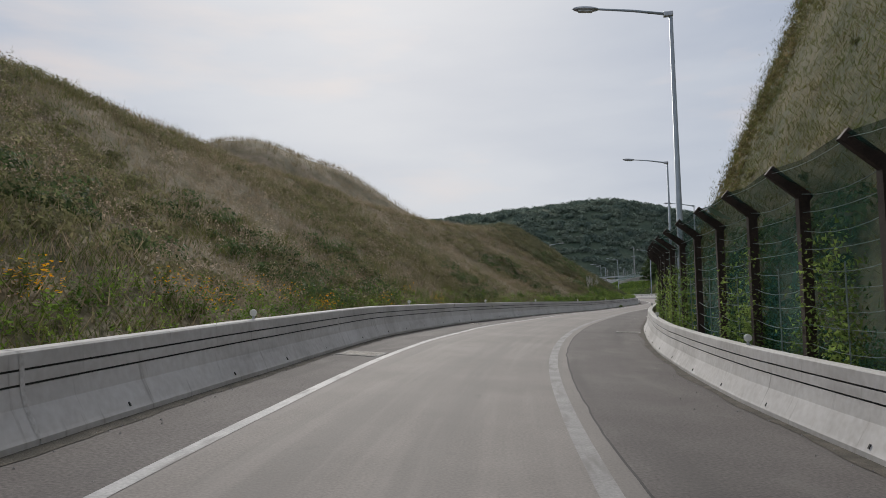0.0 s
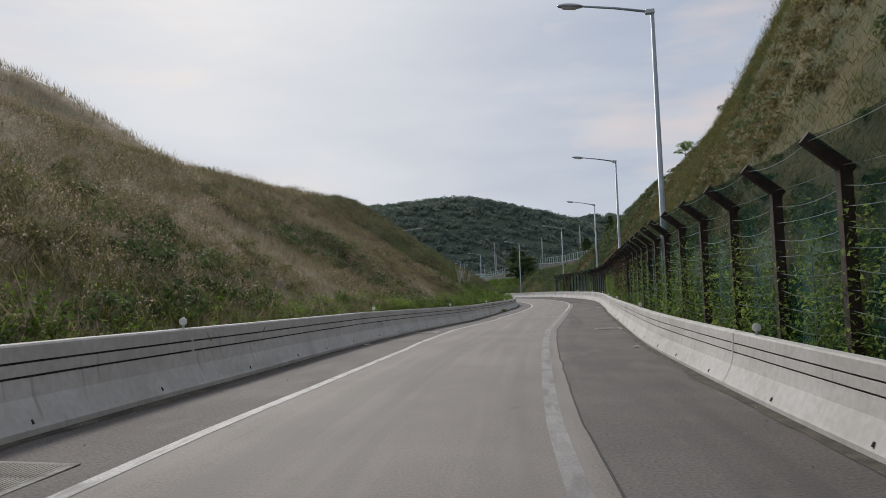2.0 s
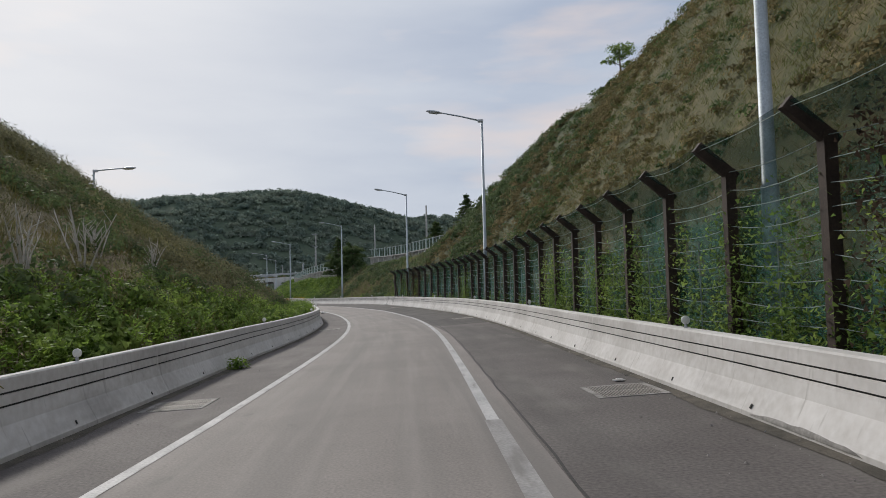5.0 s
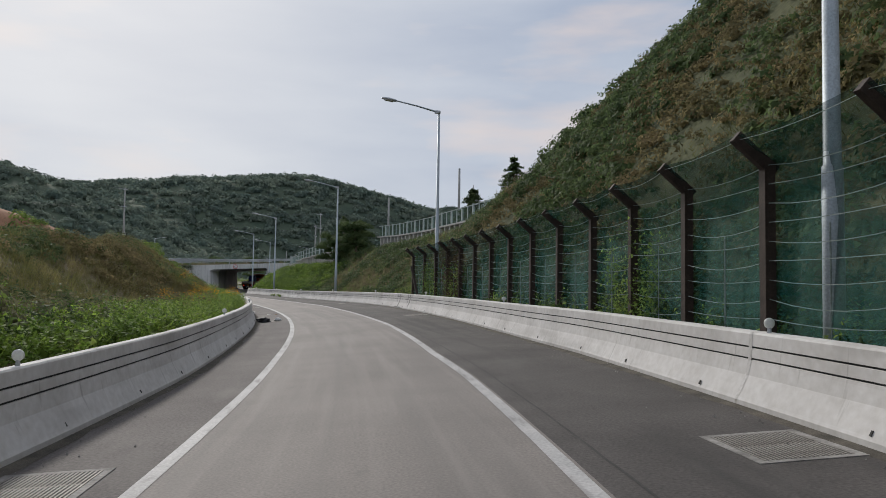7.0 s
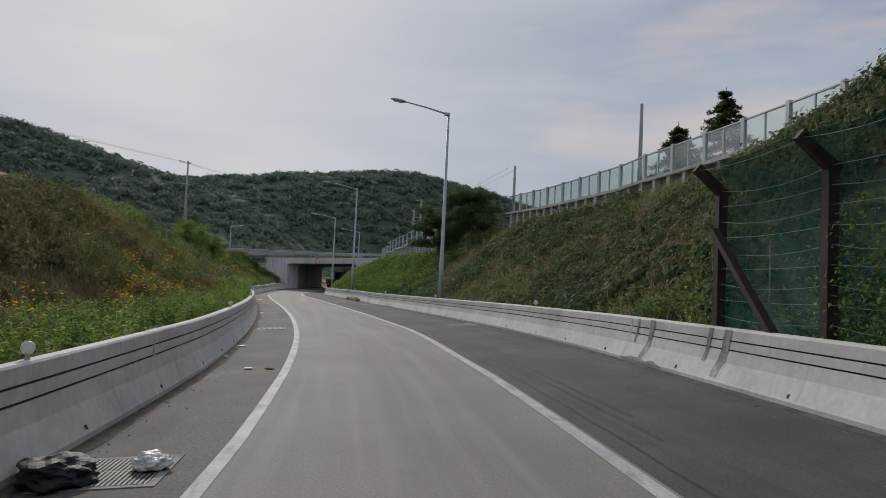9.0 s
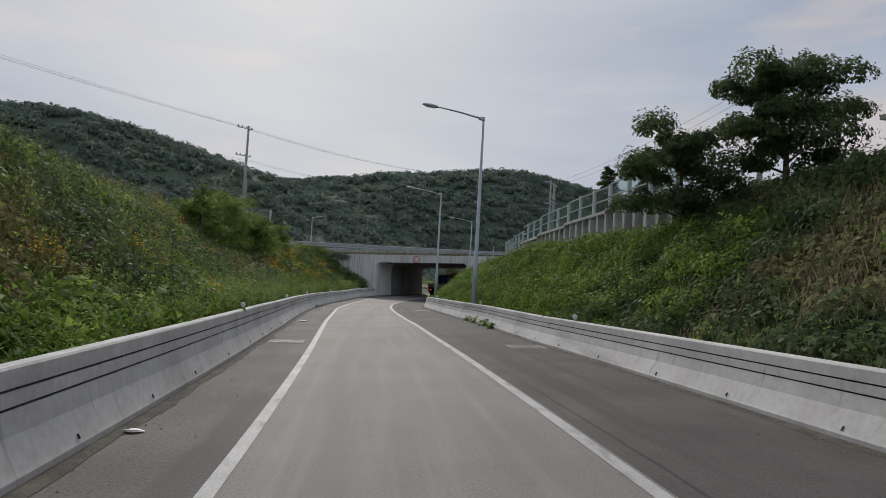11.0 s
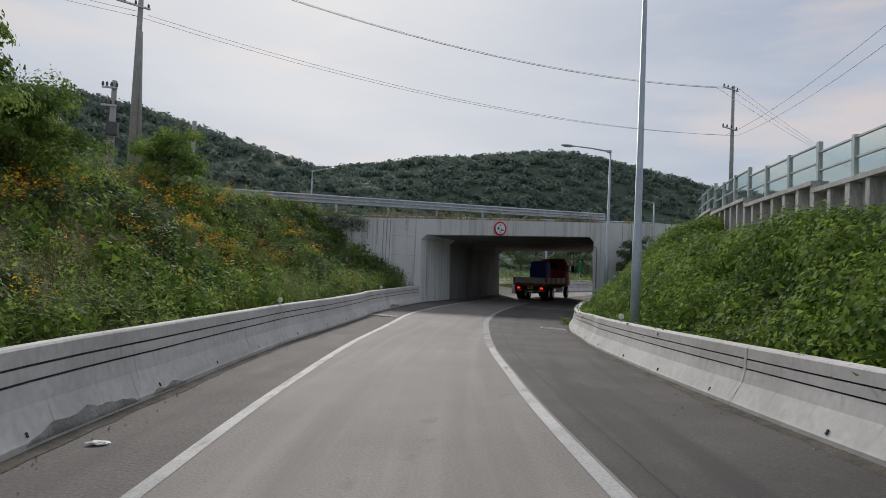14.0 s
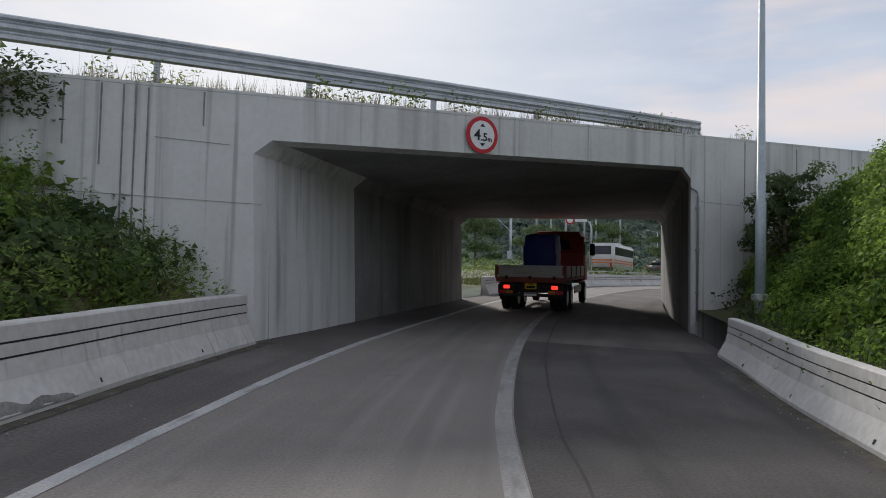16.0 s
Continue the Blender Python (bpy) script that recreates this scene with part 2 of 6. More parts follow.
def net_material():
    m = bpy.data.materials.new("green_net")
    m.use_nodes = True
    nt = m.node_tree
    add, link = nt.nodes.new, nt.links.new
    p, out = nt.nodes["Principled BSDF"], nt.nodes["Material Output"]
    co = add("ShaderNodeTexCoord")
    n = add("ShaderNodeTexNoise")
    n.inputs["Scale"].default_value, n.inputs["Detail"].default_value = 0.8, 6
    r = add("ShaderNodeValToRGB")
    r.color_ramp.elements[0].color, r.color_ramp.elements[1].color = (0.003, 0.07, 0.056, 1), (0.008, 0.135, 0.105, 1)
    tr, mx = add("ShaderNodeBsdfTransparent"), add("ShaderNodeMixShader")
    v = add("ShaderNodeMapRange")
    v.inputs[1].default_value, v.inputs[2].default_value, v.inputs[3].default_value, v.inputs[4].default_value = 0.3, 0.7, 0.42, 0.76
    link(co.outputs["Object"], n.inputs["Vector"]), link(n.outputs[0], r.inputs[0]), link(r.outputs[0], p.inputs["Base Color"])
    link(n.outputs[0], v.inputs[0]), link(v.outputs[0], mx.inputs[0])
    link(tr.outputs[0], mx.inputs[1]), link(p.outputs[0], mx.inputs[2]), link(mx.outputs[0], out.inputs[0])
    p.inputs["Roughness"].default_value = 0.8
    return m


def glass_material():
    m = bpy.data.materials.new("clear_panel")
    m.use_nodes = True
    nt = m.node_tree
    add, link = nt.nodes.new, nt.links.new
    out = nt.nodes["Material Output"]
    tr, gl, df, mx, mx2 = add("ShaderNodeBsdfTransparent"), add("ShaderNodeBsdfGlossy"), add("ShaderNodeBsdfDiffuse"), add("ShaderNodeMixShader"), add("ShaderNodeMixShader")
    tr.inputs[0].default_value = (0.86, 0.94, 0.92, 1)
    gl.inputs["Roughness"].default_value = 0.15
    df.inputs[0].default_value = (0.5, 0.6, 0.58, 1)
    fr = add("ShaderNodeFresnel")
    half = add("ShaderNodeMath")
    half.operation, half.inputs[1].default_value = "MULTIPLY", 0.3
    link(fr.outputs[0], half.inputs[0])
    link(half.outputs[0], mx.inputs[0]), link(tr.outputs[0], mx.inputs[1]), link(gl.outputs[0], mx.inputs[2])
    mx2.inputs[0].default_value = 0.03
    link(mx.outputs[0], mx2.inputs[1]), link(df.outputs[0], mx2.inputs[2]), link(mx2.outputs[0], out.inputs[0])
    return m


M["net"], M["glass"] = net_material(), glass_material()


# ---- mesh helpers ----
def mesh_object(name, verts, faces, mat, parent=None, smooth=False, label=""):
    me = bpy.data.meshes.new(name)
    me.from_pydata([tuple(v) for v in verts], [], [tuple(f) for f in faces])
    me.update()
    for mm in (mat if isinstance(mat, (list, tuple)) else [mat]):
        me.materials.append(mm)
    if smooth:
        me.polygons.foreach_set("use_smooth", [True] * len(me.polygons))
    ob = new(name, me)
    if parent:
        ob.parent = parent
    if label:
        ob["label"] = label
    return ob


def part(name, bm, mat, parent, label="", smooth=False):
    me = bpy.data.meshes.new(name)
    bm.to_mesh(me)
    bm.free()
    me.materials.append(mat)
    if smooth:
        me.polygons.foreach_set("use_smooth", [True] * len(me.polygons))
    ob = new(name, me)
    ob.parent = parent
    if label:
        ob["label"] = label
    return ob


def empty(name, m=None):
    ob = new(name)
    if m is not None:
        ob.matrix_world = m
    return ob


def add_box(bm, size, at=(0, 0, 0), bevel=0.0, turn=None):
    """A box of that size about a point, its edges rounded."""
    m = Matrix.Translation(at) @ (turn if turn is not None else Matrix.Identity(4)) @ Matrix.Diagonal((*size, 1))
    r = bmesh.ops.create_cube(bm, size=1, matrix=m)
    if bevel:
        es = list({e for v in r["verts"] for e in v.link_edges})
        bmesh.ops.bevel(bm, geom=es, offset=bevel, segments=2, affect="EDGES", profile=0.6)


def box_bm(size, at=(0, 0, 0), bevel=0.0, turn=None):
    bm = bmesh.new()
    add_box(bm, size, at, bevel, turn)
    return bm


def add_tube(bm, points, radii, sides=8):
    """A round bar through points, of changing radius, closed at its ends."""
    pts = [Vector(p) for p in points]
    rings = []
    for i, p in enumerate(pts):
        d = (pts[min(i + 1, len(pts) - 1)] - pts[max(i - 1, 0)]).normalized()
        a = d.orthogonal().normalized() if abs(d.z) < 0.9 else Vector((1, 0, 0))
        a = (a - d * a.dot(d)).normalized()
        b = d.cross(a)
        r = radii[i] if isinstance(radii, (list, tuple)) else radii
        rings.append([bm.verts.new(p + (a * math.cos(k * 2 * math.pi / sides) + b * math.sin(k * 2 * math.pi / sides)) * r) for k in range(sides)])
    for u, v in zip(rings, rings[1:]):
        for k in range(sides):
            bm.faces.new((u[k], u[(k + 1) % sides], v[(k + 1) % sides], v[k]))
    bm.faces.new(rings[0][::-1]), bm.faces.new(rings[-1])


def tube_bm(points, radii, sides=8):
    bm = bmesh.new()
    add_tube(bm, points, radii, sides)
    bmesh.ops.recalc_face_normals(bm, faces=bm.faces)
    return bm


# ---- the road's line ----
KNOTS = [(-40, -0.6, -40.0), (-20, -0.5, -20.0), (0, 0.0, 0.0), (8.5, 0.61, 8.46), (16.4, 1.64, 16.3), (24.3, 3.2, 24.03), (32.5, 5.36, 31.94), (40.4, 7.8, 39.45), (48.4, 10.5, 47.0),
         (56.0, 13.37, 54.09), (64.6, 16.57, 62.01), (72.6, 19.54, 69.4), (80.6, 22.6, 76.89), (88.1, 25.38, 83.75), (96.2, 28.31, 91.3), (104.1, 30.91, 98.78), (112.4, 33.27, 106.78),
         (120.4, 35.25, 114.57), (128.3, 36.86, 122.21), (136.2, 38.12, 130.08), (144.1, 39.16, 137.91), (152.2, 39.9, 145.97), (160.4, 40.38, 154.18), (168.6, 40.65, 162.32),
         (176.4, 40.81, 170.17), (184.5, 40.87, 178.22), (192.1, 41.04, 185.83), (200.5, 41.41, 194.24), (208.5, 41.95, 202.22), (216.0, 42.87, 209.69), (226.7, 44.72, 220.15)]


def build_line():
    k = np.array(KNOTS)
    s = np.arange(-40, 226.6, 1.0)
    x, y = np.interp(s, k[:, 0], k[:, 1]), np.interp(s, k[:, 0], k[:, 2])
    w = np.hanning(15)
    w /= w.sum()
    pad = lambda v: np.r_[2 * v[0] - v[7:0:-1], v, 2 * v[-1] - v[-2:-9:-1]]  # noqa: E731
    x, y = np.convolve(pad(x), w, "valid"), np.convolve(pad(y), w, "valid")
    px, py, a = x[-1], y[-1], math.atan2(x[-1] - x[-4], y[-1] - y[-4])
    more = []
    for i in range(110):                      # past the underpass it bends on to the right
        a += radians(0.55 if i < 70 else 0.7)
        px, py = px + math.sin(a), py + math.cos(a)
        more.append((px, py))
    xy = np.vstack([np.stack([x, y], 1), more])
    s = -40 + np.arange(len(xy)) * 1.0
    d = np.gradient(xy, axis=0)
    d /= np.linalg.norm(d, axis=1)[:, None]
    return s, xy, d


LINE_S, LINE_XY, LINE_D = build_line()
BANK = ((-40, -20, 0, 21, 49, 70, 107, 143, 179, 206, 215, 222, 228, 245, 300), (-0.05, -0.05, -0.053, -0.07, -0.006, 0.035, 0.061, 0.07, 0.035, 0.055, 0.03, 0.0, -0.04, -0.03, 0.0))
RISE = ((-40, 226, 234, 242, 256, 280, 330), (0, 0, 0.06, 0.22, 0.6, 1.1, 1.6))
LEFT_TOE = ((-40, 5, 9, 13, 28, 31, 36, 42, 45, 49, 52, 58, 65, 72, 76, 92, 114, 123, 135, 143, 150, 185, 190, 198, 207, 210, 217, 226, 230, 233, 235, 239.6, 247, 340), (-3.9, -4.35, -4.33, -4.35, -4.92, -5.05, -5.15, -5.12, -5.2, -5.3, -5.38, -5.4, -5.1, -4.6, -4.52, -4.35, -3.2, -3.1, -2.8, -2.7, -2.75, -3.05, -3.22, -3.53, -3.88, -3.87, -4.12, -4.05, -4.16, -4.32, -4.42, -4.5, -4.15, -4.1))
LEFT_LINE = ((-40, 0, 9, 15, 27, 30, 36, 40, 44, 48, 51, 59, 70, 74, 80, 113, 117, 122, 136, 142, 150, 165, 185, 194, 199.6, 205, 212, 218, 226.5, 231, 237, 241, 248, 340), (-2.85, -2.95, -2.97, -3.08, -3.27, -3.42, -3.42, -3.34, -3.32, -3.36, -3.52, -3.72, -3.02, -2.94, -2.66, -1.72, -1.65, -1.52, -1.15, -1.13, -1.16, -1.3, -1.56, -1.74, -1.92, -2.21, -2.38, -2.61, -2.78, -2.95, -2.95, -2.85, -2.5, -2.5))
RIGHT_LINE = ((-40, 0, 7, 10.5, 16, 27, 31.5, 37, 44, 49, 56, 62, 69, 73, 78, 86, 112, 116, 120, 128, 140, 143, 149, 152, 158, 185, 188, 191, 194, 199, 205.5, 208, 212.4, 219, 222, 226, 229, 232, 234.7, 240, 343), (0.95, 0.93, 0.89, 0.86, 0.79, 0.65, 0.6, 0.55, 0.62, 0.6, 0.5, 0.66, 0.88, 0.98, 1.08, 1.27, 1.97, 1.98, 2.1, 2.33, 2.45, 2.43, 2.56, 2.58, 2.45, 2.24, 2.17, 2.02, 1.93, 1.7, 1.46, 1.37, 1.22, 0.86, 0.72, 0.57, 0.43, 0.36, 0.26, 0.26, 0.4))
RIGHT_TOE = ((-40, 8, 12, 19, 30, 34, 48, 57, 72, 78, 88, 114, 118, 122, 135, 143, 150, 165, 187, 190, 193, 199, 206, 209, 214, 219, 226.7, 231.6, 234, 237, 241, 246, 266, 340), (4.0, 3.85, 3.72, 3.75, 3.6, 3.5, 3.4, 3.48, 3.65, 3.85, 4.02, 4.8, 4.8, 4.9, 5.35, 5.5, 5.6, 5.3, 5.12, 4.95, 4.7, 4.35, 3.87, 3.82, 3.7, 3.6, 3.78, 3.92, 4.1, 4.2, 4.5, 4.5, 3.7, 3.7))


def at(table, s):
    return float(np.interp(s, *table))


def road_xy(s, u):
    i = np.interp(s, LINE_S, np.arange(len(LINE_S)))
    j = np.arange(len(LINE_S))
    x, y = np.interp(i, j, LINE_XY[:, 0]), np.interp(i, j, LINE_XY[:, 1])
    dx, dy = np.interp(i, j, LINE_D[:, 0]), np.interp(i, j, LINE_D[:, 1])
    return x + dy * u, y - dx * u


def road_z(s, u):
    return np.interp(s, *RISE) + np.interp(s, *BANK) * np.clip(u, -7, 7)


def R(s, u, h=0.0):
    x, y = road_xy(s, u)
    return Vector((float(x), float(y), float(road_z(s, u)) + h))


def heading(s):
    """Degrees by which the road's way is turned from +y to the left."""
    j = int(np.clip(round(s + 40), 0, len(LINE_S) - 1))
    return math.degrees(math.atan2(-LINE_D[j, 0], LINE_D[j, 1]))


def lay_uv(ob, uv):
    """Gives each corner the across and along distances of its vertex, in metres."""
    idx = np.empty(len(ob.data.loops), np.int32)
    ob.data.loops.foreach_get("vertex_index", idx)
    ob.data.uv_layers.new(name="along").data.foreach_set("uv", np.asarray(uv, np.float32)[idx].ravel())


def strip(name, s0, s1, left, right, lift, mat, step=1.0, cells=1, parent=None):
    """A band of the road between two side lines, each a table or a number."""
    f = lambda e, s: at(e, s) if isinstance(e, tuple) else e  # noqa: E731
    ss = np.linspace(s0, s1, max(2, int((s1 - s0) / step) + 1))
    v, fc = [], []
    for s in ss:
        a, b = f(left, s), f(right, s)
        v += [R(s, a + (b - a) * k / cells, lift) for k in range(cells + 1)]
    w = cells + 1
    for i in range(len(ss) - 1):
        fc += [(i * w + k, i * w + k + 1, (i + 1) * w + k + 1, (i + 1) * w + k) for k in range(cells)]
    ob = mesh_object(name, v, fc, mat, parent, True)
    uv = [(f(left, s) + (f(right, s) - f(left, s)) * k / cells, s) for s in ss for k in range(w)]
    lay_uv(ob, uv)
    return ob


shift = lambda t, d: (t[0], tuple(v + d for v in t[1]))  # noqa: E731
strip("road", -38, 320, shift(LEFT_TOE, -0.3), shift(RIGHT_TOE, 0.3), 0.0, M["shoulder"], cells=8)
tagged(bpy.data.objects["road"], "worn dark grey asphalt carriageway with wide shoulders", "road", kind="structure")
LANE_EDGE = (tuple(np.arange(-38.0, 321.0)), tuple(at(RIGHT_LINE, s) + at(((-38, 96, 103, 320), (0.32, 0.34, 0.12, 0.12)), s) for s in np.arange(-38.0, 321.0)))
tagged(strip("lane", -38, 320, LEFT_LINE, LANE_EDGE, 0.005, M["asphalt"], cells=4), "paler brown-grey asphalt driving lane", "road", kind="structure")


M["new_asphalt"] = material("newer_asphalt", (0.06, 0.054, 0.051), (0.092, 0.083, 0.078), 0.5, 0.85, bump=0.4, fine=30, spec=0.3, coords="UV", grain=0.7)
worn(M["new_asphalt"], (0.045, 0.042, 0.04), None, 1.0, (1.4, 0.06, 1), 0.52, 0.66, amount=0.8, seed=2.0)
worn(M["new_asphalt"], (0.14, 0.13, 0.12), None, 1.3, (0.8, 0.25, 1), 0.58, 0.78, amount=0.5, seed=5.0)
tagged(strip("shoulder_right", 101, 243, shift(RIGHT_LINE, 0.1), shift(RIGHT_TOE, 0.04), 0.004, M["new_asphalt"], cells=3), "darker newer asphalt on the right-hand shoulder", "road", kind="structure")


M["tyre_mark"] = material("tyre_mark", (0.03, 0.029, 0.029), (0.06, 0.057, 0.056), 3, 0.75, bump=0.1, coords="UV", stretch=(6, 0.6, 1))
for tu, t0, t1 in ((3.12, 135.0, 145.0), (3.3, 136.2, 144.2), (3.02, 139.0, 143.0)):
    tagged(strip("tyre_mark", t0, t1, tu, tu + 0.07, 0.0075, M["tyre_mark"]), "dark rubber tyre mark on the shoulder asphalt", "tyre mark", kind="structure")


# ---- ground beside the road ----
BARRIER_H = {-1: ((-40, 5, 12, 30, 52, 75, 117, 150, 190, 208, 227, 238, 255), (0.9, 0.88, 0.95, 0.99, 1.03, 0.95, 0.95, 1.0, 0.98, 1.0, 0.86, 0.94, 0.92)),
             1: ((-40, 10, 32, 52, 71, 115, 145, 189, 207, 215, 240, 320), (0.92, 0.92, 0.93, 0.88, 0.83, 0.89, 0.83, 0.81, 0.77, 0.76, 0.85, 0.9))}
# crest heights, slopes and widths, by the distance along the road
L_SLOPE = ((-40, 60, 100, 112, 120, 240), (0.66, 0.68, 0.7, 0.7, 0.62, 0.66))
L_CREST = ((-40, 0, 14, 24, 32, 42, 50, 58, 66, 75, 88, 95, 100, 107, 112, 117, 124, 135, 148, 160, 175, 190, 200, 208, 215, 222, 230, 238, 246, 330),
           (14, 12.5, 11.2, 10.4, 10.1, 9.8, 9.4, 8.9, 8.7, 9.15, 10.35, 11.15, 11.55, 11.05, 8.1, 4.4, 4.0, 4.2, 4.4, 4.7, 5.3, 5.2, 5.6, 5.5, 4.8, 4.3, 4.6, 4.6, 4.2, 1.5))
R_SLOPE = ((-40, 30, 55, 80, 105, 125, 140, 150, 240), (2.3, 2.25, 2.1, 1.65, 1.44, 1.3, 1.15, 0.85, 0.92))
R_CREST = ((-40, 40, 50, 60, 78, 92, 105, 118, 126, 134, 140, 145, 152, 165, 175, 190, 205, 220, 229, 236, 242, 330),
           (17, 17, 16.5, 16.8, 16.8, 17.3, 17.8, 16.8, 16.3, 14.4, 10.2, 6.8, 5.7, 5.35, 5.2, 4.3, 3.4, 3.2, 3.4, 4.7, 5.2, 2))


def wave(t):
    return t * t * (3 - 2 * t)


def ground_side(side, s, v):
    """Height above the road's edge level, v metres behind the barrier."""
    slope, crest = (at(L_SLOPE, s), at(L_CREST, s)) if side < 0 else (at(R_SLOPE, s), at(R_CREST, s))
    flat = 0.5 if side < 0 else 1.1
    z0 = 0.62 + 0.8 * (at(BARRIER_H[side], s) - 0.81)
    if side < 0 and 95 < s < 235:
        flat += at(((95, 112, 118, 136, 144, 152, 165, 235), (0, 1.0, 6.0, 6.6, 4.4, 1.8, 0.8, 0.8)), s)
    run = (crest - z0) / slope
    if v < flat:
        return z0
    d = v - flat
    round_off = 1.2
    z = z0 + slope * d
    if d > run - round_off:
        k = min(1.0, (d - run + round_off) / (2 * round_off))
        z = z0 + slope * (run - round_off) + slope * (2 * round_off) * (k - k * k / 2)
        if d > run + round_off:
            z -= (d - run - round_off) * 0.05
    if side < 0:                              # the second rise behind the first crest
        z += 6.9 * math.exp(-((s - 53.8) / 9.6) ** 2) * wave(float(np.clip((d - run - 1.9) / 15.2, 0, 1)))
        z += 7.3 * math.exp(-((s - 68.0) / 11.0) ** 2) * wave(float(np.clip((d - run - 1.2) / 14.0, 0, 1)))
    return z


def edge_u(side, s):
    return at(LEFT_TOE, s) - 0.42 if side < 0 else at(RIGHT_TOE, s) + 0.42


def ground_point(side, s, v):
    u = edge_u(side, s) + side * v
    x, y = road_xy(s, u)
    n = noise.noise(Vector((x * 0.25, y * 0.25, 0))) * 0.28 + noise.noise(Vector((x * 0.08, y * 0.08, 7))) * 0.5
    z = ground_side(side, s, v) + n * min(1.0, v / 3) + float(road_z(s, edge_u(side, s)))
    return Vector((float(x), float(y), z))


def bank(name, side, s0, s1, far, mat, label):
    ss = np.arange(s0, s1 + 0.1, 1.0)
    vs = np.r_[np.arange(0, 6, 0.6), np.arange(6, 24, 1.0), np.linspace(24, far, 10)]
    vt = []
    for s in ss:
        row = [ground_point(side, s, v) for v in vs]
        out = (row[-1] - row[-2]).normalized()
        last = row[-1]
        row += [Vector((last.x + out.x * k * 30, last.y + out.y * k * 30, last.z + (-2.2 - last.z) * wave(k))) for k in (0.33, 0.66, 1.0)]
        vt += row
    w = len(vs) + 3
    fc = [(i * w + j, (i + 1) * w + j, (i + 1) * w + j + 1, i * w + j + 1)[::side] for i in range(len(ss) - 1) for j in range(w - 1)]
    return tagged(mesh_object(name, vt, fc, mat, None, True), label, "slope", kind="structure")


bank("slope_left", -1, -38, 239, 55, M["soil"], "long earth cutting slope under dry grass and weeds")
M["soil_olive"] = material("olive_soil", (0.06, 0.068, 0.027), (0.125, 0.104, 0.046), 0.45, 0.95, bump=0.9, fine=9, c=(0.09, 0.086, 0.036), grain=0.9)
bank("slope_right", 1, -38, 113, 40, M["soil_olive"], "steep earth cutting slope under grass")
bank("slope_right_overgrown", 1, 113, 253, 40, M["soil_green"], "earth cutting slope under dark scrub and creepers")


M["wood_floor"] = material("wood_floor", (0.05, 0.075, 0.05), (0.08, 0.105, 0.068), 0.05, 0.95, bump=0.3, fine=0.5)


def far_ground():
    """One sheet to the horizon, with the wooded hills in it."""
    xs = np.r_[-2600, -1600, -1100, np.arange(-800, 900, 20), 1100, 1600, 2600]
    ys = np.r_[-1500, -600, -200, np.arange(-60, 1100, 20), 1400, 2000, 3200]
    v = [(x, y, hill(x, y)) for y in ys for x in xs]
    w = len(xs)
    f = [(j * w + i, j * w + i + 1, (j + 1) * w + i + 1, (j + 1) * w + i) for j in range(len(ys) - 1) for i in range(w - 1)]
    return tagged(mesh_object("ground", v, f, M["wood_floor"], None, True), "grassy plain rising to wooded hills", "ground", kind="structure")


HILLS = [(140, 640, 240, 130, 89), (300, 660, 190, 120, 74), (20, 700, 260, 140, 83), (-130, 560, 200, 130, 90), (-270, 470, 170, 140, 85), (420, 760, 220, 150, 60), (-420, 600, 260, 200, 85), (600, 600, 260, 200, 55)]


def hill(x, y):
    z = -1.5
    for cx, cy, rx, ry, h in HILLS:
        z = max(z, -1.5 + h * math.exp(-(((x - cx) / rx) ** 2 + ((y - cy) / ry) ** 2)) - 4)
    if z > 2:
        z += noise.noise(Vector((x * 0.012, y * 0.012, 3))) * 6 * min(1, z / 20)
    if z < 3 and y > 300:
        z = max(z, 1.0)
    return z


far_ground()


# ---- white lines, seam and grates ----
def line_strip(name, table, s0, s1, width, mat, lift, label):
    return tagged(strip(name, s0, s1, shift(table, -width / 2), shift(table, width / 2), lift, mat, 0.5), label, "road marking", kind="structure")


line_strip("edge_line_left", LEFT_LINE, -38, 320, 0.16, M["paint"], 0.01, "worn solid white edge line on asphalt")
M["paint_old"] = material("old_road_paint", (0.22, 0.212, 0.205), (0.31, 0.3, 0.29), 1.2, 0.75, bump=0.2, fine=30, coords="UV")
worn(M["paint_old"], (0.17, 0.16, 0.15), None, 1.0, (5.0, 0.8, 1), 0.5, 0.66, amount=0.8)
line_strip("edge_line_right", RIGHT_LINE, 79, 217, 0.16, M["paint"], 0.01, "solid white edge line on asphalt")
line_strip("edge_line_right_old", RIGHT_LINE, -38, 79, 0.21, M["paint_old"], 0.01, "faded wide white edge line on asphalt")
line_strip("edge_line_right_end", RIGHT_LINE, 217, 320, 0.2, M["paint_old"], 0.01, "faded wide white edge line on asphalt")
SEAM_S = np.arange(-38, 320, 0.5)
SEAM = (tuple(SEAM_S), tuple(at(RIGHT_LINE, s) + at(((-38, 70, 110, 140, 200, 220, 236), (0.32, 0.35, 0.42, 0.36, 0.42, 0.5, 0.62)), s) + 0.05 * noise.noise(Vector((s * 0.16, 1, 0))) + 0.035 * noise.noise(Vector((s * 0.9, 5, 0))) for s in SEAM_S))
line_strip("paving_seam", SEAM, -38, 320, 0.03, M["seam"], 0.008, "dark open joint between lane and shoulder asphalt")


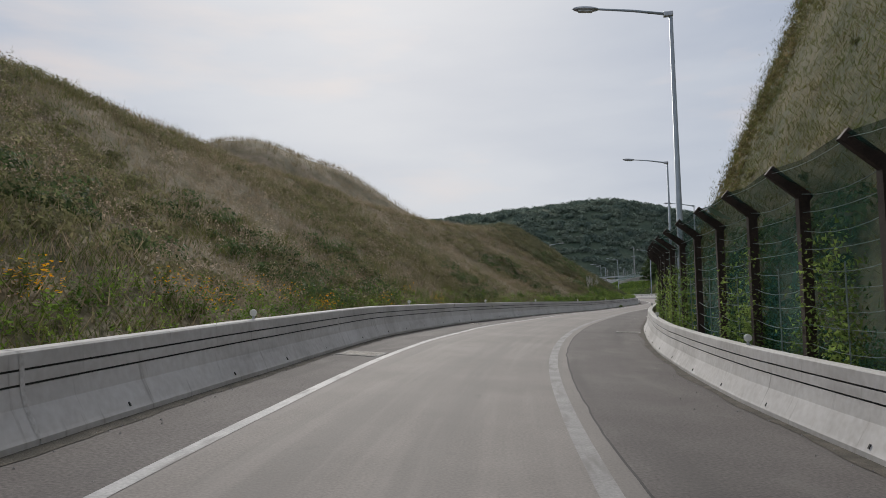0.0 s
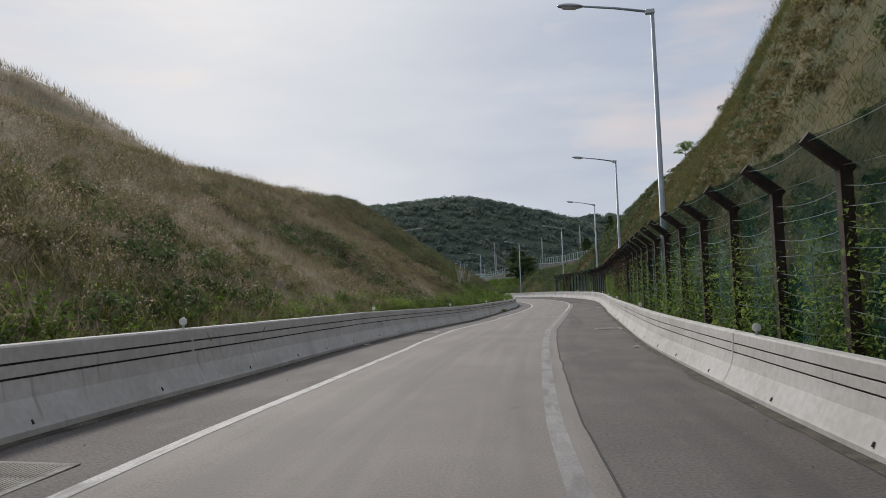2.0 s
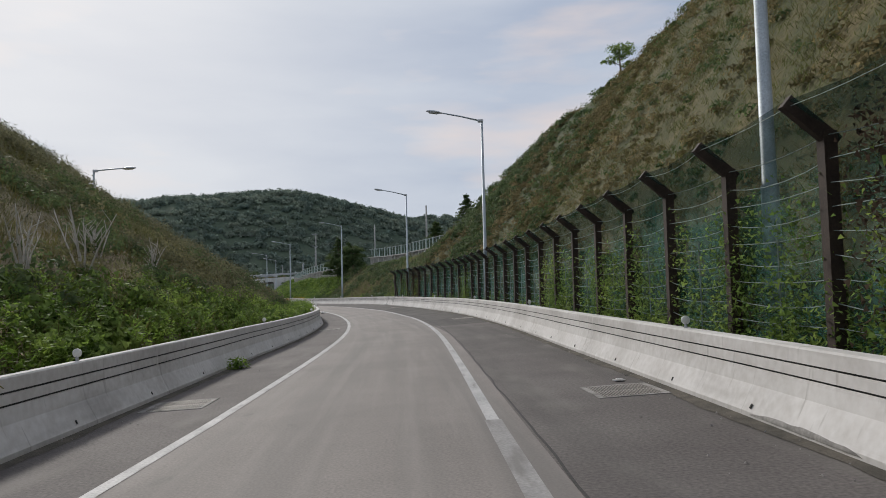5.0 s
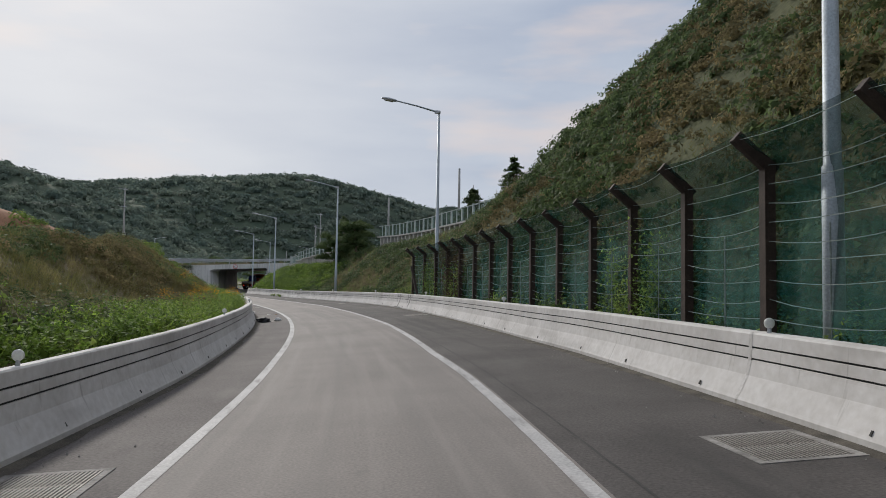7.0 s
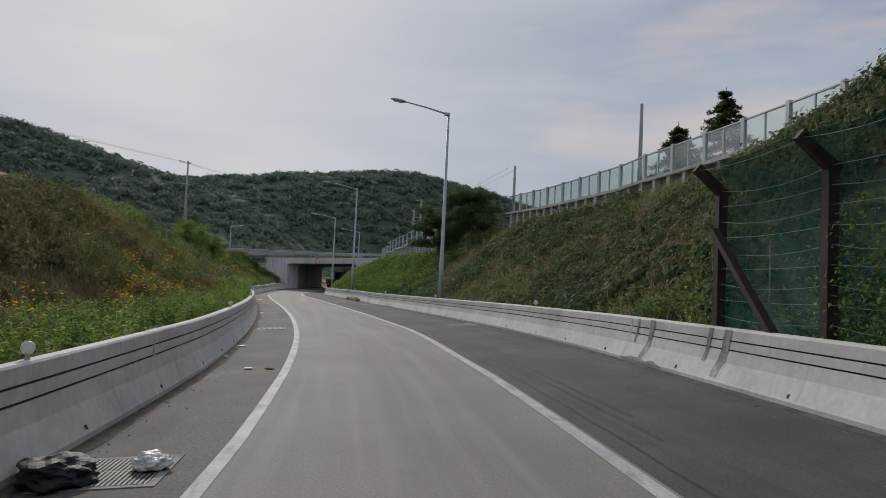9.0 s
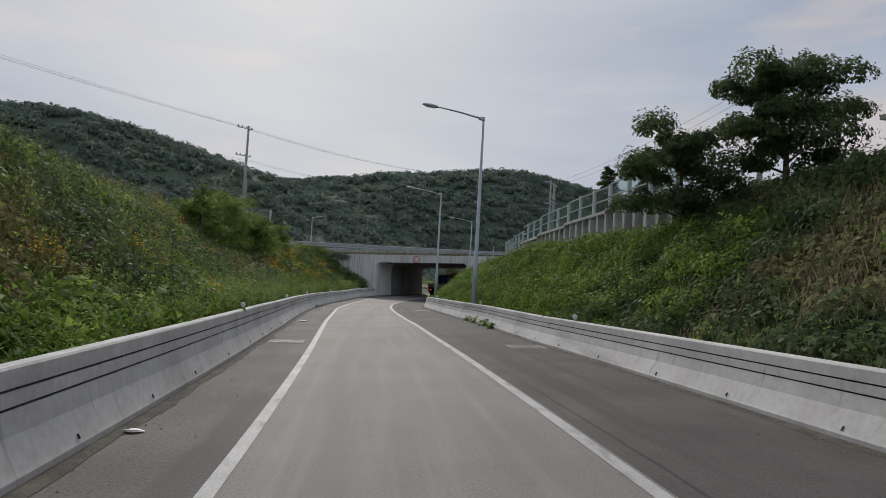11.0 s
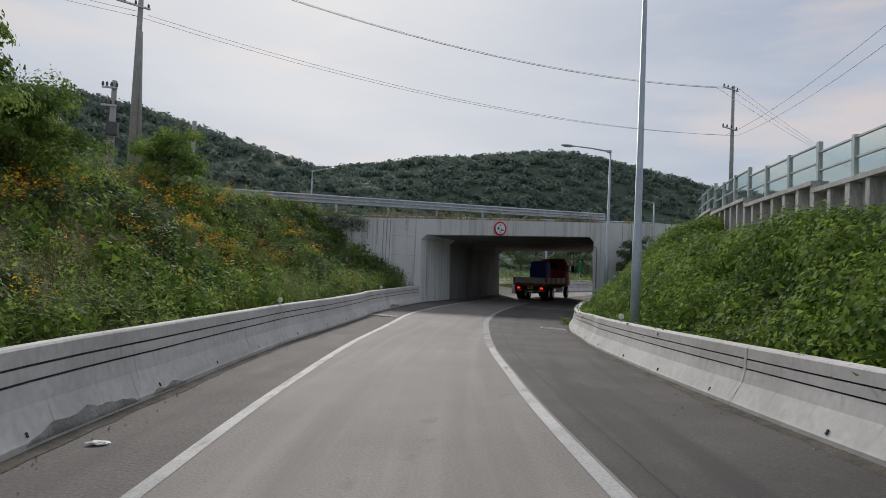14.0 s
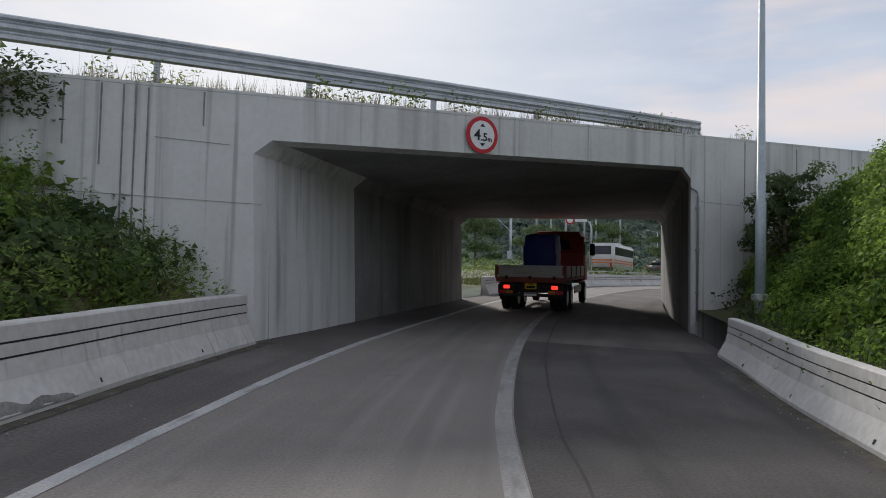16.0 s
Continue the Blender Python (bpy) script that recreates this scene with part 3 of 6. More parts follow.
def gutter(side, s0, s1):
    """Grit and dirt swept against the foot of a barrier."""
    g = random.Random(4 + side)
    table = LEFT_TOE if side < 0 else RIGHT_TOE
    ss = np.arange(s0, s1, 0.4)
    v, f = [], []
    for s in ss:
        w = 0.1 + 0.16 * max(0, noise.noise(Vector((s * 0.35, side * 9.0, 0))) + 0.25) + g.uniform(0, 0.06)
        toe = at(table, s)
        v += [R(s, toe + side * 0.02, 0.02), R(s, toe - side * w * 0.5, 0.014), R(s, toe - side * w, 0.006)]
    f = [(3 * i + j, 3 * i + j + 1, 3 * i + j + 4, 3 * i + j + 3)[::-side] for i in range(len(ss) - 1) for j in (0, 1)]
    return tagged(mesh_object("gutter_dirt", v, f, M["dirt"], None, True), "dark grit and dirt along the foot of the barrier", "dirt", kind="stuff")


gutter(-1, -38, 240), gutter(1, -38, 241)


def grit():
    """Small stones and crumbs strewn along both gutters and over the shoulders."""
    g = np.random.default_rng(70)
    v, f = [], []
    for k in range(2600):
        side = -1 if k % 2 else 1
        s = g.uniform(-10, 240)
        off = abs(g.normal(0, 0.22)) + 0.04 if k % 5 else g.uniform(0.05, 1.2)
        toe = at(LEFT_TOE if side < 0 else RIGHT_TOE, s)
        c = R(s, toe - side * off, 0.006)
        r = g.uniform(0.006, 0.02)
        n = len(v)
        a = g.uniform(0, 6.28)
        v += [c + Vector((math.cos(a + q) * r, math.sin(a + q) * r, 0)) for q in (0, 2.1, 4.2)] + [c + Vector((0, 0, r * 1.1))]
        f += [(n, n + 1, n + 3), (n + 1, n + 2, n + 3), (n + 2, n, n + 3)]
    return tagged(mesh_object("grit", v, f, M["collar"], None), "small stones and crumbs along the gutters", "grit", kind="stuff")


def barrier_scale(side, s):
    """How much taller the barrier stands than its pattern, which is 0.81 m high."""
    return at(BARRIER_H[side], s) / 0.81


# a solid near-black block painted as the darkness of a drain hole
WEEP = bpy.data.meshes.new("weep_hole")
weep_bm = box_bm((0.014, 0.024, 0.055))
weep_bm.to_mesh(WEEP)
weep_bm.free()
WEEP.materials.append(M["groove"])


def barrier(side, s0, s1, length):
    """A safety-shape concrete barrier in segments, with two grooves along its face."""
    prof = [(0, -0.1), (0, 0.07), (0.02, 0.1), (0.15, 0.33), (0.185, 0.47), (0.19, 0.50), (0.212, 0.503), (0.212, 0.522), (0.192, 0.525), (0.2, 0.63), (0.222, 0.633),
            (0.222, 0.652), (0.202, 0.655), (0.21, 0.79), (0.23, 0.81), (0.40, 0.81), (0.42, 0.79), (0.46, -0.1)]
    grooves = {6, 10}
    thing = empty("concrete_barrier")
    table = LEFT_TOE if side < 0 else RIGHT_TOE
    n = max(1, round((s1 - s0) / length))
    for i_seg in range(n):
        a, b = s0 + (s1 - s0) * i_seg / n + 0.008, s0 + (s1 - s0) * (i_seg + 1) / n - 0.008
        ss = np.linspace(a, b, max(2, int((b - a) / 1.0) + 1))
        v, f, mi = [], [], []
        w = len(prof)
        for s in ss:
            toe = at(table, s)
            k = barrier_scale(side, s)
            v += [R(s, toe + side * d, h * k) for d, h in prof]
        for i in range(len(ss) - 1):
            for j in range(w - 1):
                q = (i * w + j, (i + 1) * w + j, (i + 1) * w + j + 1, i * w + j + 1)
                f.append(q if side < 0 else q[::-1])
                mi.append(1 if j in grooves or j - 1 in grooves else 0)
        f.append(tuple(range(w))), f.append(tuple(range((len(ss) - 1) * w, len(ss) * w))[::-1])
        mi += [0, 0]
        ob = mesh_object("segment", v, f, [M["barrier"], M["groove"]], thing)
        ob.data.polygons.foreach_set("material_index", mi)
        run = np.r_[0, np.cumsum(np.linalg.norm(np.diff(prof, axis=0), axis=1))]
        lay_uv(ob, [(r, s + side * 500) for s in ss for r in run])
        if i_seg:
            js, k, face = s0 + (s1 - s0) * i_seg / n, barrier_scale(side, a), [prof[j] for j in (1, 2, 3, 4, 5, 8, 9, 12, 13, 14, 15, 16)]
            sv = [R(js + e, at(table, js) + side * (d - 0.004), h * k + (0.003 if d > 0.225 else 0.0)) for e in (-0.035, 0.035) for d, h in face]
            m_ = len(face)
            sf = [(j, m_ + j, m_ + j + 1, j + 1) for j in range(m_ - 1)]
            mesh_object("joint_seal", sv, sf if side < 0 else [q[::-1] for q in sf], M["seal"], thing)
    if s0 < 100:
        for s in np.arange(s0 + 1.0, s1 - 0.5, 2.8):
            k, toe, hs = barrier_scale(side, s), at(table, s), s + 0.3 * math.sin(s * 7.3)
            o = new("weep_hole", WEEP)
            o.parent = thing
            o.matrix_world = Matrix.Translation(R(hs, toe + side * 0.028, 0.13 * k)) @ Euler((0, 0, radians(heading(s)))).to_matrix().to_4x4() @ Euler((0, side * radians(29), 0)).to_matrix().to_4x4()
    return tagged(thing, "pale concrete safety barrier with two dark grooves along its face", "barrier", group="roadside barriers")


barrier(-1, -38, 239.2, 11.2)
barrier(1, -38, 242.6, 11.2)
barrier(-1, 261, 318, 10)


def nose_barrier():
    """The end of the neighbouring road's barrier, on the grass between the two."""
    a, b = Vector((28.4, 137.2, 0.22)), Vector((13.0, 127.5, 0.22))
    d = (b - a).normalized()
    n = Vector((d.y, -d.x, 0))
    prof = [(0.3, 0.2), (0.3, 0.72), (0.16, 0.95), (0.1, 1.3), (0.09, 1.33), (0.07, 1.33), (0.07, 1.36), (0.09, 1.36), (0.08, 1.55), (-0.08, 1.55), (-0.1, 1.3), (-0.3, 0.2)]
    v = [p + n * -x + Vector((0, 0, z)) for p in (a, b) for x, z in prof]
    w = len(prof)
    f = [(j, (j + 1) % w, w + (j + 1) % w, w + j) for j in range(w)] + [tuple(range(w))[::-1], tuple(range(w, 2 * w))]
    th = empty("concrete_barrier")
    mesh_object("segment", v, f, M["barrier"], th)
    return tagged(th, "pale concrete barrier end of the merging road among weeds", "barrier", group="roadside barriers")


nose_barrier()
M["collar"] = material("stained_collar", (0.18, 0.172, 0.16), (0.34, 0.325, 0.305), 2.5, 0.9, bump=0.4, fine=25)
grit()


def spall(side, s0, s1, low, high):
    """A broken, rough patch on the face of a barrier."""
    table = LEFT_TOE if side < 0 else RIGHT_TOE
    ss = np.linspace(s0, s1, 26)
    v, f = [], []
    for s in ss:
        k = math.sin(math.pi * (s - s0) / (s1 - s0)) ** 0.5
        n = noise.noise(Vector((s * 3, side, 0)))
        for q in (0.0, 0.33, 0.66, 1.0):
            h = low + (high - low) * q * k * (0.75 + 0.5 * n)
            d = float(np.interp(h, (0.07, 0.1, 0.33, 0.47), (0, 0.02, 0.15, 0.185)))
            v.append(R(s, at(table, s) + side * (d - 0.006 - 0.008 * noise.noise(Vector((s * 9, q * 4, 1)))), h * barrier_scale(side, s)))
    f = [(4 * i + j, 4 * i + j + 1, 4 * i + j + 5, 4 * i + j + 4)[::side] for i in range(len(ss) - 1) for j in range(3)]
    return tagged(mesh_object("spalled_patch", v, f, M["collar"], None, True), "rough spalled patch low on the concrete barrier", "damage", kind="structure")


spall(-1, 206.6, 209.0, 0.04, 0.19), spall(-1, 209.4, 210.6, 0.04, 0.13), spall(1, 139.8, 141.6, 0.04, 0.14), spall(1, 60.5, 62.4, 0.04, 0.13), spall(1, 76.0, 78.0, 0.04, 0.12), spall(-1, 231.5, 234.0, 0.05, 0.2)
def drip(side, s, width, low):
    """A dark wet run from the top of a barrier down its face."""
    table = LEFT_TOE if side < 0 else RIGHT_TOE
    v = []
    for h in np.linspace(0.8, low, 12):
        d = float(np.interp(h, (0.07, 0.1, 0.33, 0.47, 0.79), (0, 0.02, 0.15, 0.185, 0.21)))
        for q in (-1, 1):
            e = s + q * width * (0.5 + 0.3 * noise.noise(Vector((h * 5, q * 3.0, s)))) + (0.8 - h) * 0.25
            v.append(R(e, at(table, e) + side * (d - 0.005), h * barrier_scale(side, e)))
    f = [(2 * i, 2 * i + 1, 2 * i + 3, 2 * i + 2)[::side] for i in range(11)]
    return tagged(mesh_object("wet_run", v, f, M["stain"], None, True), "dark wet stain running down the concrete barrier", "stain", kind="structure")


M["stain"] = material("wet_stain", (0.13, 0.122, 0.11), (0.34, 0.325, 0.3), 5, 0.6, bump=0.1, fine=14, grain=0.6)
for ds, dw, dl in ((138.0, 0.2, 0.12), (138.5, 0.1, 0.3), (140.6, 0.2, 0.1), (141.2, 0.08, 0.35)):
    drip(1, ds, dw, dl)
M["rust"] = material("rusty_steel", (0.2, 0.18, 0.16), (0.32, 0.3, 0.275), 4, 0.7, 0.3, bump=0.3)
BAR = bpy.data.meshes.new("bar")
bar_bm = box_bm((0.02, 0.94, 0.02))
bar_bm.to_mesh(BAR)
bar_bm.free()
BAR.materials.append(M["rust"])


def grate(s, u, turn=0.0):
    """A steel drain grate in a patched concrete collar."""
    g = empty("drain_grate", Matrix.Translation(R(s, u)) @ Euler((0, 0, radians(heading(s) + turn))).to_matrix().to_4x4())
    a = math.atan(at(BANK, s))
    g.matrix_world = g.matrix_world @ Euler((0, -a, 0)).to_matrix().to_4x4()
    bm = bmesh.new()
    add_box(bm, (1.02, 0.07, 0.018), (0, -0.51, 0.001)), add_box(bm, (1.02, 0.07, 0.018), (0, 0.51, 0.001))
    add_box(bm, (0.08, 0.95, 0.018), (-0.47, 0, 0.001)), add_box(bm, (0.08, 0.95, 0.018), (0.47, 0, 0.001))
    part("collar", bm, M["collar"], g)
    # flat near-black plate under the bars, painted as the shade of the pit
    part("pit", box_bm((0.86, 0.95, 0.004), (0, 0, 0.0045)), M["groove"], g)
    for k in range(20):
        o = new("bar", BAR)
        o.parent, o.location = g, (-0.41 + k * 0.82 / 19, 0, 0.002)
    part("crossbar", box_bm((0.84, 0.02, 0.016), (0, 0, 0.0025)), M["rust"], g)
    return tagged(g, "steel drain grate set in the asphalt shoulder beside the barrier", "drain grate", group="drain grates")


for gs in (16.4, 34.0, 57.6, 82.4, 106.5, 134.9, 154.2, 178.0, 204.5, 227.4):
    grate(gs, at(LEFT_TOE, gs) + (0.72 if gs < 215 else 0.53))
for gs in (31.7, 56.3, 80.5, 106.0, 132.7, 153.7, 177.0, 201.6, 228.5):
    grate(gs, at(RIGHT_TOE, gs) - 0.66)

M["reflector"] = material("reflector", (0.7, 0.7, 0.66), (0.8, 0.8, 0.76), 9, 0.35, bump=0)


def delineator(side, s):
    table = LEFT_TOE if side < 0 else RIGHT_TOE
    d = empty("delineator", Matrix.Translation(R(s, at(table, s) + side * 0.32, 0.8 * barrier_scale(side, s))) @ Euler((0, 0, radians(heading(s)))).to_matrix().to_4x4())
    part("stem", tube_bm([(0, 0, 0), (0, 0, 0.08)], [0.03, 0.022], 8), M["galv"], d)
    bm = tube_bm([(0, -0.02, 0.13), (0, -0.012, 0.13), (0, 0.012, 0.13), (0, 0.02, 0.13)], [0.055, 0.066, 0.066, 0.055], 16)
    part("disc", bm, M["reflector"], d, "round white reflector", True)
    return tagged(d, "small round white reflector on top of the barrier", "delineator", group="delineators")


for k in range(-1, 17):
    if 12.3 + 13.62 * k < 238:
        delineator(-1, 12.3 + 13.62 * k + (0.6 if k > 3 else 0)), delineator(1, 12.5 + 13.6 * k)


# ---- street lamps ----
M["lamp_glass"] = material("lamp_glass", (0.5, 0.52, 0.5), (0.6, 0.62, 0.6), 5, 0.25, bump=0)


def street_lamp(base, turn, height=10.1, reach=2.35, rise=0.42):
    """A tapered pole with a straight arm and a flat luminaire. The arm points along +x before the turn."""
    lamp = empty("street_lamp", Matrix.Translation(base) @ Euler((0, 0, radians(turn))).to_matrix().to_4x4())
    part("pole", tube_bm([(0, 0, -0.4), (0, 0, 2.2), (0, 0, 2.22), (0, 0, height)], [0.125, 0.118, 0.1, 0.058], 12), M["pole"], lamp, "", True)
    part("flange", tube_bm([(0, 0, -0.1), (0, 0, 0.03), (0, 0, 0.05)], [0.2, 0.2, 0.13], 12), M["galv"], lamp)
    part("bracket", box_bm((0.3, 0.16, 0.16), (0.08, 0, height + 0.0), 0.03), M["galv"], lamp)
    part("arm", tube_bm([(0.0, 0, height - 0.02), (reach * 0.5, 0, height + rise * 0.55), (reach, 0, height + rise)], [0.05, 0.042, 0.035], 8), M["pole"], lamp, "", True)
    bm = bmesh.new()
    bmesh.ops.create_uvsphere(bm, u_segments=16, v_segments=8, radius=1, matrix=Matrix.Translation((reach + 0.3, 0, height + rise + 0.03)) @ Euler((0, -0.12, 0)).to_matrix().to_4x4() @ Matrix.Diagonal((0.44, 0.16, 0.085, 1)))
    part("head", bm, M["galv"], lamp, "grey metal luminaire", True)
    part("lens", box_bm((0.46, 0.2, 0.03), (reach + 0.32, 0, height + rise - 0.045), 0.012, Euler((0, -0.12, 0)).to_matrix().to_4x4()), M["lamp_glass"], lamp)
    return tagged(lamp, "tall grey tapered steel street lamp with a single arm", "street lamp", group="street lamps")


def on_slope(s, u):
    return ground_point(1, s, u - edge_u(1, s)) if u > 0 else ground_point(-1, s, edge_u(-1, s) - u)


for ls, lu in ((-7.5, 4.4), (22.9, 4.57), (51.7, 4.45), (79.58, 5.1), (107.3, 5.49), (134.8, 6.18), (162.96, 6.13), (191.08, 5.27), (217.75, 4.52)):
    p = on_slope(ls, lu)
    top = at(((-10, 22.23, 51, 79.6, 106.85, 134.6, 163, 191, 217.8), (10.3, 10.43, 10.64, 10.68, 10.92, 10.83, 10.62, 10.15, 9.78)), ls)
    street_lamp(p, heading(ls) + 180, top - p.z)
street_lamp(Vector((54.65, 234.8, 1.4)), heading(240) + 172, 8.56)


# ---- the fence ----
FENCE_U = ((-40, 0, 22, 50, 85, 100, 107, 115, 140), (4.56, 4.46, 4.35, 4.2, 4.8, 5.08, 5.26, 5.68, 5.98))


def fence():
    thing = empty("wire_fence")
    fu = FENCE_U
    top = ((-40, 20, 45, 60, 80, 95, 115, 140), (3.42, 3.42, 3.32, 3.3, 3.22, 3.2, 3.2, 3.2))     # the bend above the road's edge level
    marks = ((-20, -6, -3, 0, 9, 14, 23, 39, 42, 44, 47, 48, 49), (-25.7, 8.3, 15.6, 23.3, 44.65, 56.7, 77.6, 115.4, 122.5, 127.2, 133.9, 136.3, 138.9))
    posts = [at(marks, k) for k in range(-20, 50)]
    bend = []
    for s in posts:
        u = at(fu, s)
        foot = on_slope(s, u) - Vector((0, 0, 0.25))
        k = R(s, u).z + at(top, s) - 0.12
        h = k - foot.z
        m = Matrix.Translation(foot) @ Euler((0, 0, radians(heading(s)))).to_matrix().to_4x4()
        ring = [(-0.075, -0.06), (0.075, -0.06), (0.075, 0.08), (0.055, 0.08), (0.055, -0.04), (-0.055, -0.04), (-0.055, 0.08), (-0.075, 0.08)]      # a channel section, open to the slope
        n = len(ring)
        vs = [(x, y, z) for z in (0, h) for x, y in ring]
        fs = [(i, (i + 1) % n, n + (i + 1) % n, n + i) for i in range(n)] + [(n, n + 1, n + 4, n + 5), (n + 1, n + 2, n + 3, n + 4), (n, n + 5, n + 6, n + 7)]
        o = mesh_object("post", vs, fs, M["fence"], thing)
        o.matrix_world = m
        bm = box_bm((0.17, 0.1, 0.72), (0, 0, 0.24), 0.006)
        o = part("arm", bm, M["fence"], thing)
        o.matrix_world = m @ Matrix.Translation((0, 0, h - 0.06)) @ Euler((0, radians(-50), 0)).to_matrix().to_4x4()
        bend.append((m, h))
    for row in range(11):
        pts = []
        for i, (m, h) in enumerate(bend):
            z = 0.35 + (h - 0.4) * row / 9 if row < 10 else h + 0.27
            x = -0.02 if row < 10 else -0.42
            a = m @ Vector((x, -0.075, z))
            pts.append(a)
            if i + 1 < len(bend):
                m2, h2 = bend[i + 1]
                q = m2 @ Vector((x, -0.075, 0.35 + (h2 - 0.4) * row / 9 if row < 10 else h2 + 0.27))
                sag = 0.02 + 0.1 * ((i * 7 + row * 5) % 9) / 9
                pts += [a.lerp(q, w) - Vector((0, 0, sag * 4 * w * (1 - w))) for w in (0.2, 0.4, 0.6, 0.8)]
        part("wire", tube_bm(pts, 0.0065 if row < 10 else 0.004, 4), M["wire"], thing, "galvanised strand")
    for i in range(len(bend) - 1):                          # a light stay halfway between two posts
        (m, h), (m2, h2) = bend[i], bend[i + 1]
        lo, hi = [(m @ Vector((-0.02, -0.085, z))).lerp(m2 @ Vector((-0.02, -0.085, z)), 0.5) for z in (0.3, 1.75)]
        part("stay_rod", tube_bm([lo, hi], 0.011, 5), M["wire"], thing, "thin grey stay")
    v, f = [], []
    for i, (m, h) in enumerate(bend):                       # green net hung behind the posts, folded over the arms
        for x, y, z in ((0.1, 0.1, 0.1), (0.1, 0.12, h * 0.35), (0.1, 0.1, h * 0.7), (0.08, 0.09, h + 0.02), (-0.2, 0.09, h + 0.16), (-0.44, 0.09, h + 0.34)):
            v.append(m @ Vector((x, y, z)))
        if i + 1 < len(bend):
            m2, h2 = bend[i + 1]
            for x, y, z in ((0.1, 0.1, 0.1), (0.14, 0.12, h * 0.35), (0.2, 0.1, h * 0.7), (0.13, 0.09, h - 0.06), (-0.18, 0.09, h + 0.09), (-0.42, 0.09, h + 0.27)):
                v.append((m @ Vector((x, y, z))).lerp(m2 @ Vector((x, y, z * h2 / h)), 0.5))
    w = 6
    f = [(i * w + j, (i + 1) * w + j, (i + 1) * w + j + 1, i * w + j + 1) for i in range(len(v) // w - 1) for j in range(w - 1)]
    mesh_object("net", v, f, M["net"], thing, True, "dark green mesh net")
    s = posts[-1]                                           # the end post is braced back along the fence
    a, b = R(s - 2.0, at(fu, s - 2) - 0.15, 0.5), R(s, at(fu, s) - 0.12, 2.4)
    d = b - a
    o = part("brace", box_bm((0.13, 0.1, d.length), (0, 0, d.length / 2), 0.006), M["fence"], thing)
    o.matrix_world = Matrix.Translation(a) @ d.to_track_quat("Z", "Y").to_matrix().to_4x4()
    return tagged(thing, "tall dark brown steel post fence with wires and green net", "fence")


fence()

# ---- overpass ----
PO, EX, EY, TD = Vector((43.5, 234.14, 0)), Vector((0.938, 0.347, 0)), Vector((-0.347, 0.938, 0)), Vector((0.413, 0.911, 0))
lin_z = lambda a: 4.28 + 0.0545 * a  # noqa: E731
par_z = lambda a: 5.16 + 0.0565 * a  # noqa: E731


def P3(a, d, z):
    """a along the portal's face, d along the tunnel, z up."""
    return PO + EX * a + TD * d + Vector((0, 0, z))


def prism(name, outline, d0, d1, mat, parent):
    """An outline in the portal's plane, run along the tunnel."""
    bm = bmesh.new()
    fr = [bm.verts.new(P3(a, d0, z)) for a, z in outline]
    bk = [bm.verts.new(P3(a, d1, z)) for a, z in outline]
    n = len(outline)
    caps = [bm.faces.new(fr[::-1]), bm.faces.new(bk)]
    for i in range(n):
        bm.faces.new((fr[i], fr[(i + 1) % n], bk[(i + 1) % n], bk[i]))
    bm.normal_update()
    bmesh.ops.triangulate(bm, faces=caps, ngon_method="EAR_CLIP")
    bmesh.ops.recalc_face_normals(bm, faces=bm.faces)
    return part(name, bm, mat, parent)


def overpass():
    th = empty("overpass", Matrix.Translation((0, 0, 0)))
    W, D = 12.17, 17.6
    face = [(-9.0, -1), (-0.05, -1), (-0.25, 3.98), (0.12, lin_z(0.12)), (W - 0.4, lin_z(W - 0.4)), (W - 0.06, 4.62), (W, -1), (24, -1), (24, par_z(24) - 0.02), (-9.0, par_z(-9) - 0.02)]
    prism("portal_wall", face, 0, 0.7, M["wall"], th)
    prism("coping", [(-9.1, par_z(-9.1) - 0.018), (24.1, par_z(24.1) - 0.018), (24.1, par_z(24.1) + 0.04), (-9.1, par_z(-9.1) + 0.04)], -0.012, 0.62, M["wall"], th)
    # the underpass's shade is put into these dark tones, with stains on the walls
    inner = material("stained_shade_concrete", (0.22, 0.217, 0.21), (0.31, 0.305, 0.295), 0.4, 0.9, bump=0.06, fine=9, grain=0.2)
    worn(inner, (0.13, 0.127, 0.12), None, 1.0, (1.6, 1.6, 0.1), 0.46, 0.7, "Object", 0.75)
    soffit = material("shaded_soffit", (0.2, 0.195, 0.19), (0.28, 0.275, 0.265), 0.5, 0.9, bump=0.12, fine=10)
    jamb = [(-0.9, -1), (-0.05, -1), (-0.25, 3.98), (0.12, lin_z(0.12)), (-0.9, 4.6)]
    prism("side_wall", jamb, 0.7, 5.2, M["wall"], th)
    # past the first pour the darker tone stands in for fading daylight
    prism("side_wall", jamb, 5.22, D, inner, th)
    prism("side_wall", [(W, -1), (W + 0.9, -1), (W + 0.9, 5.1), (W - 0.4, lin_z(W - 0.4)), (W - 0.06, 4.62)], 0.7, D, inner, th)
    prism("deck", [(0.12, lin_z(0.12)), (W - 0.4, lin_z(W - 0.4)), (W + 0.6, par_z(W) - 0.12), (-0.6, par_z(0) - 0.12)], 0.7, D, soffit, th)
    return tagged(th, "skewed concrete box underpass with stained walls under a road", "bridge", kind="structure")


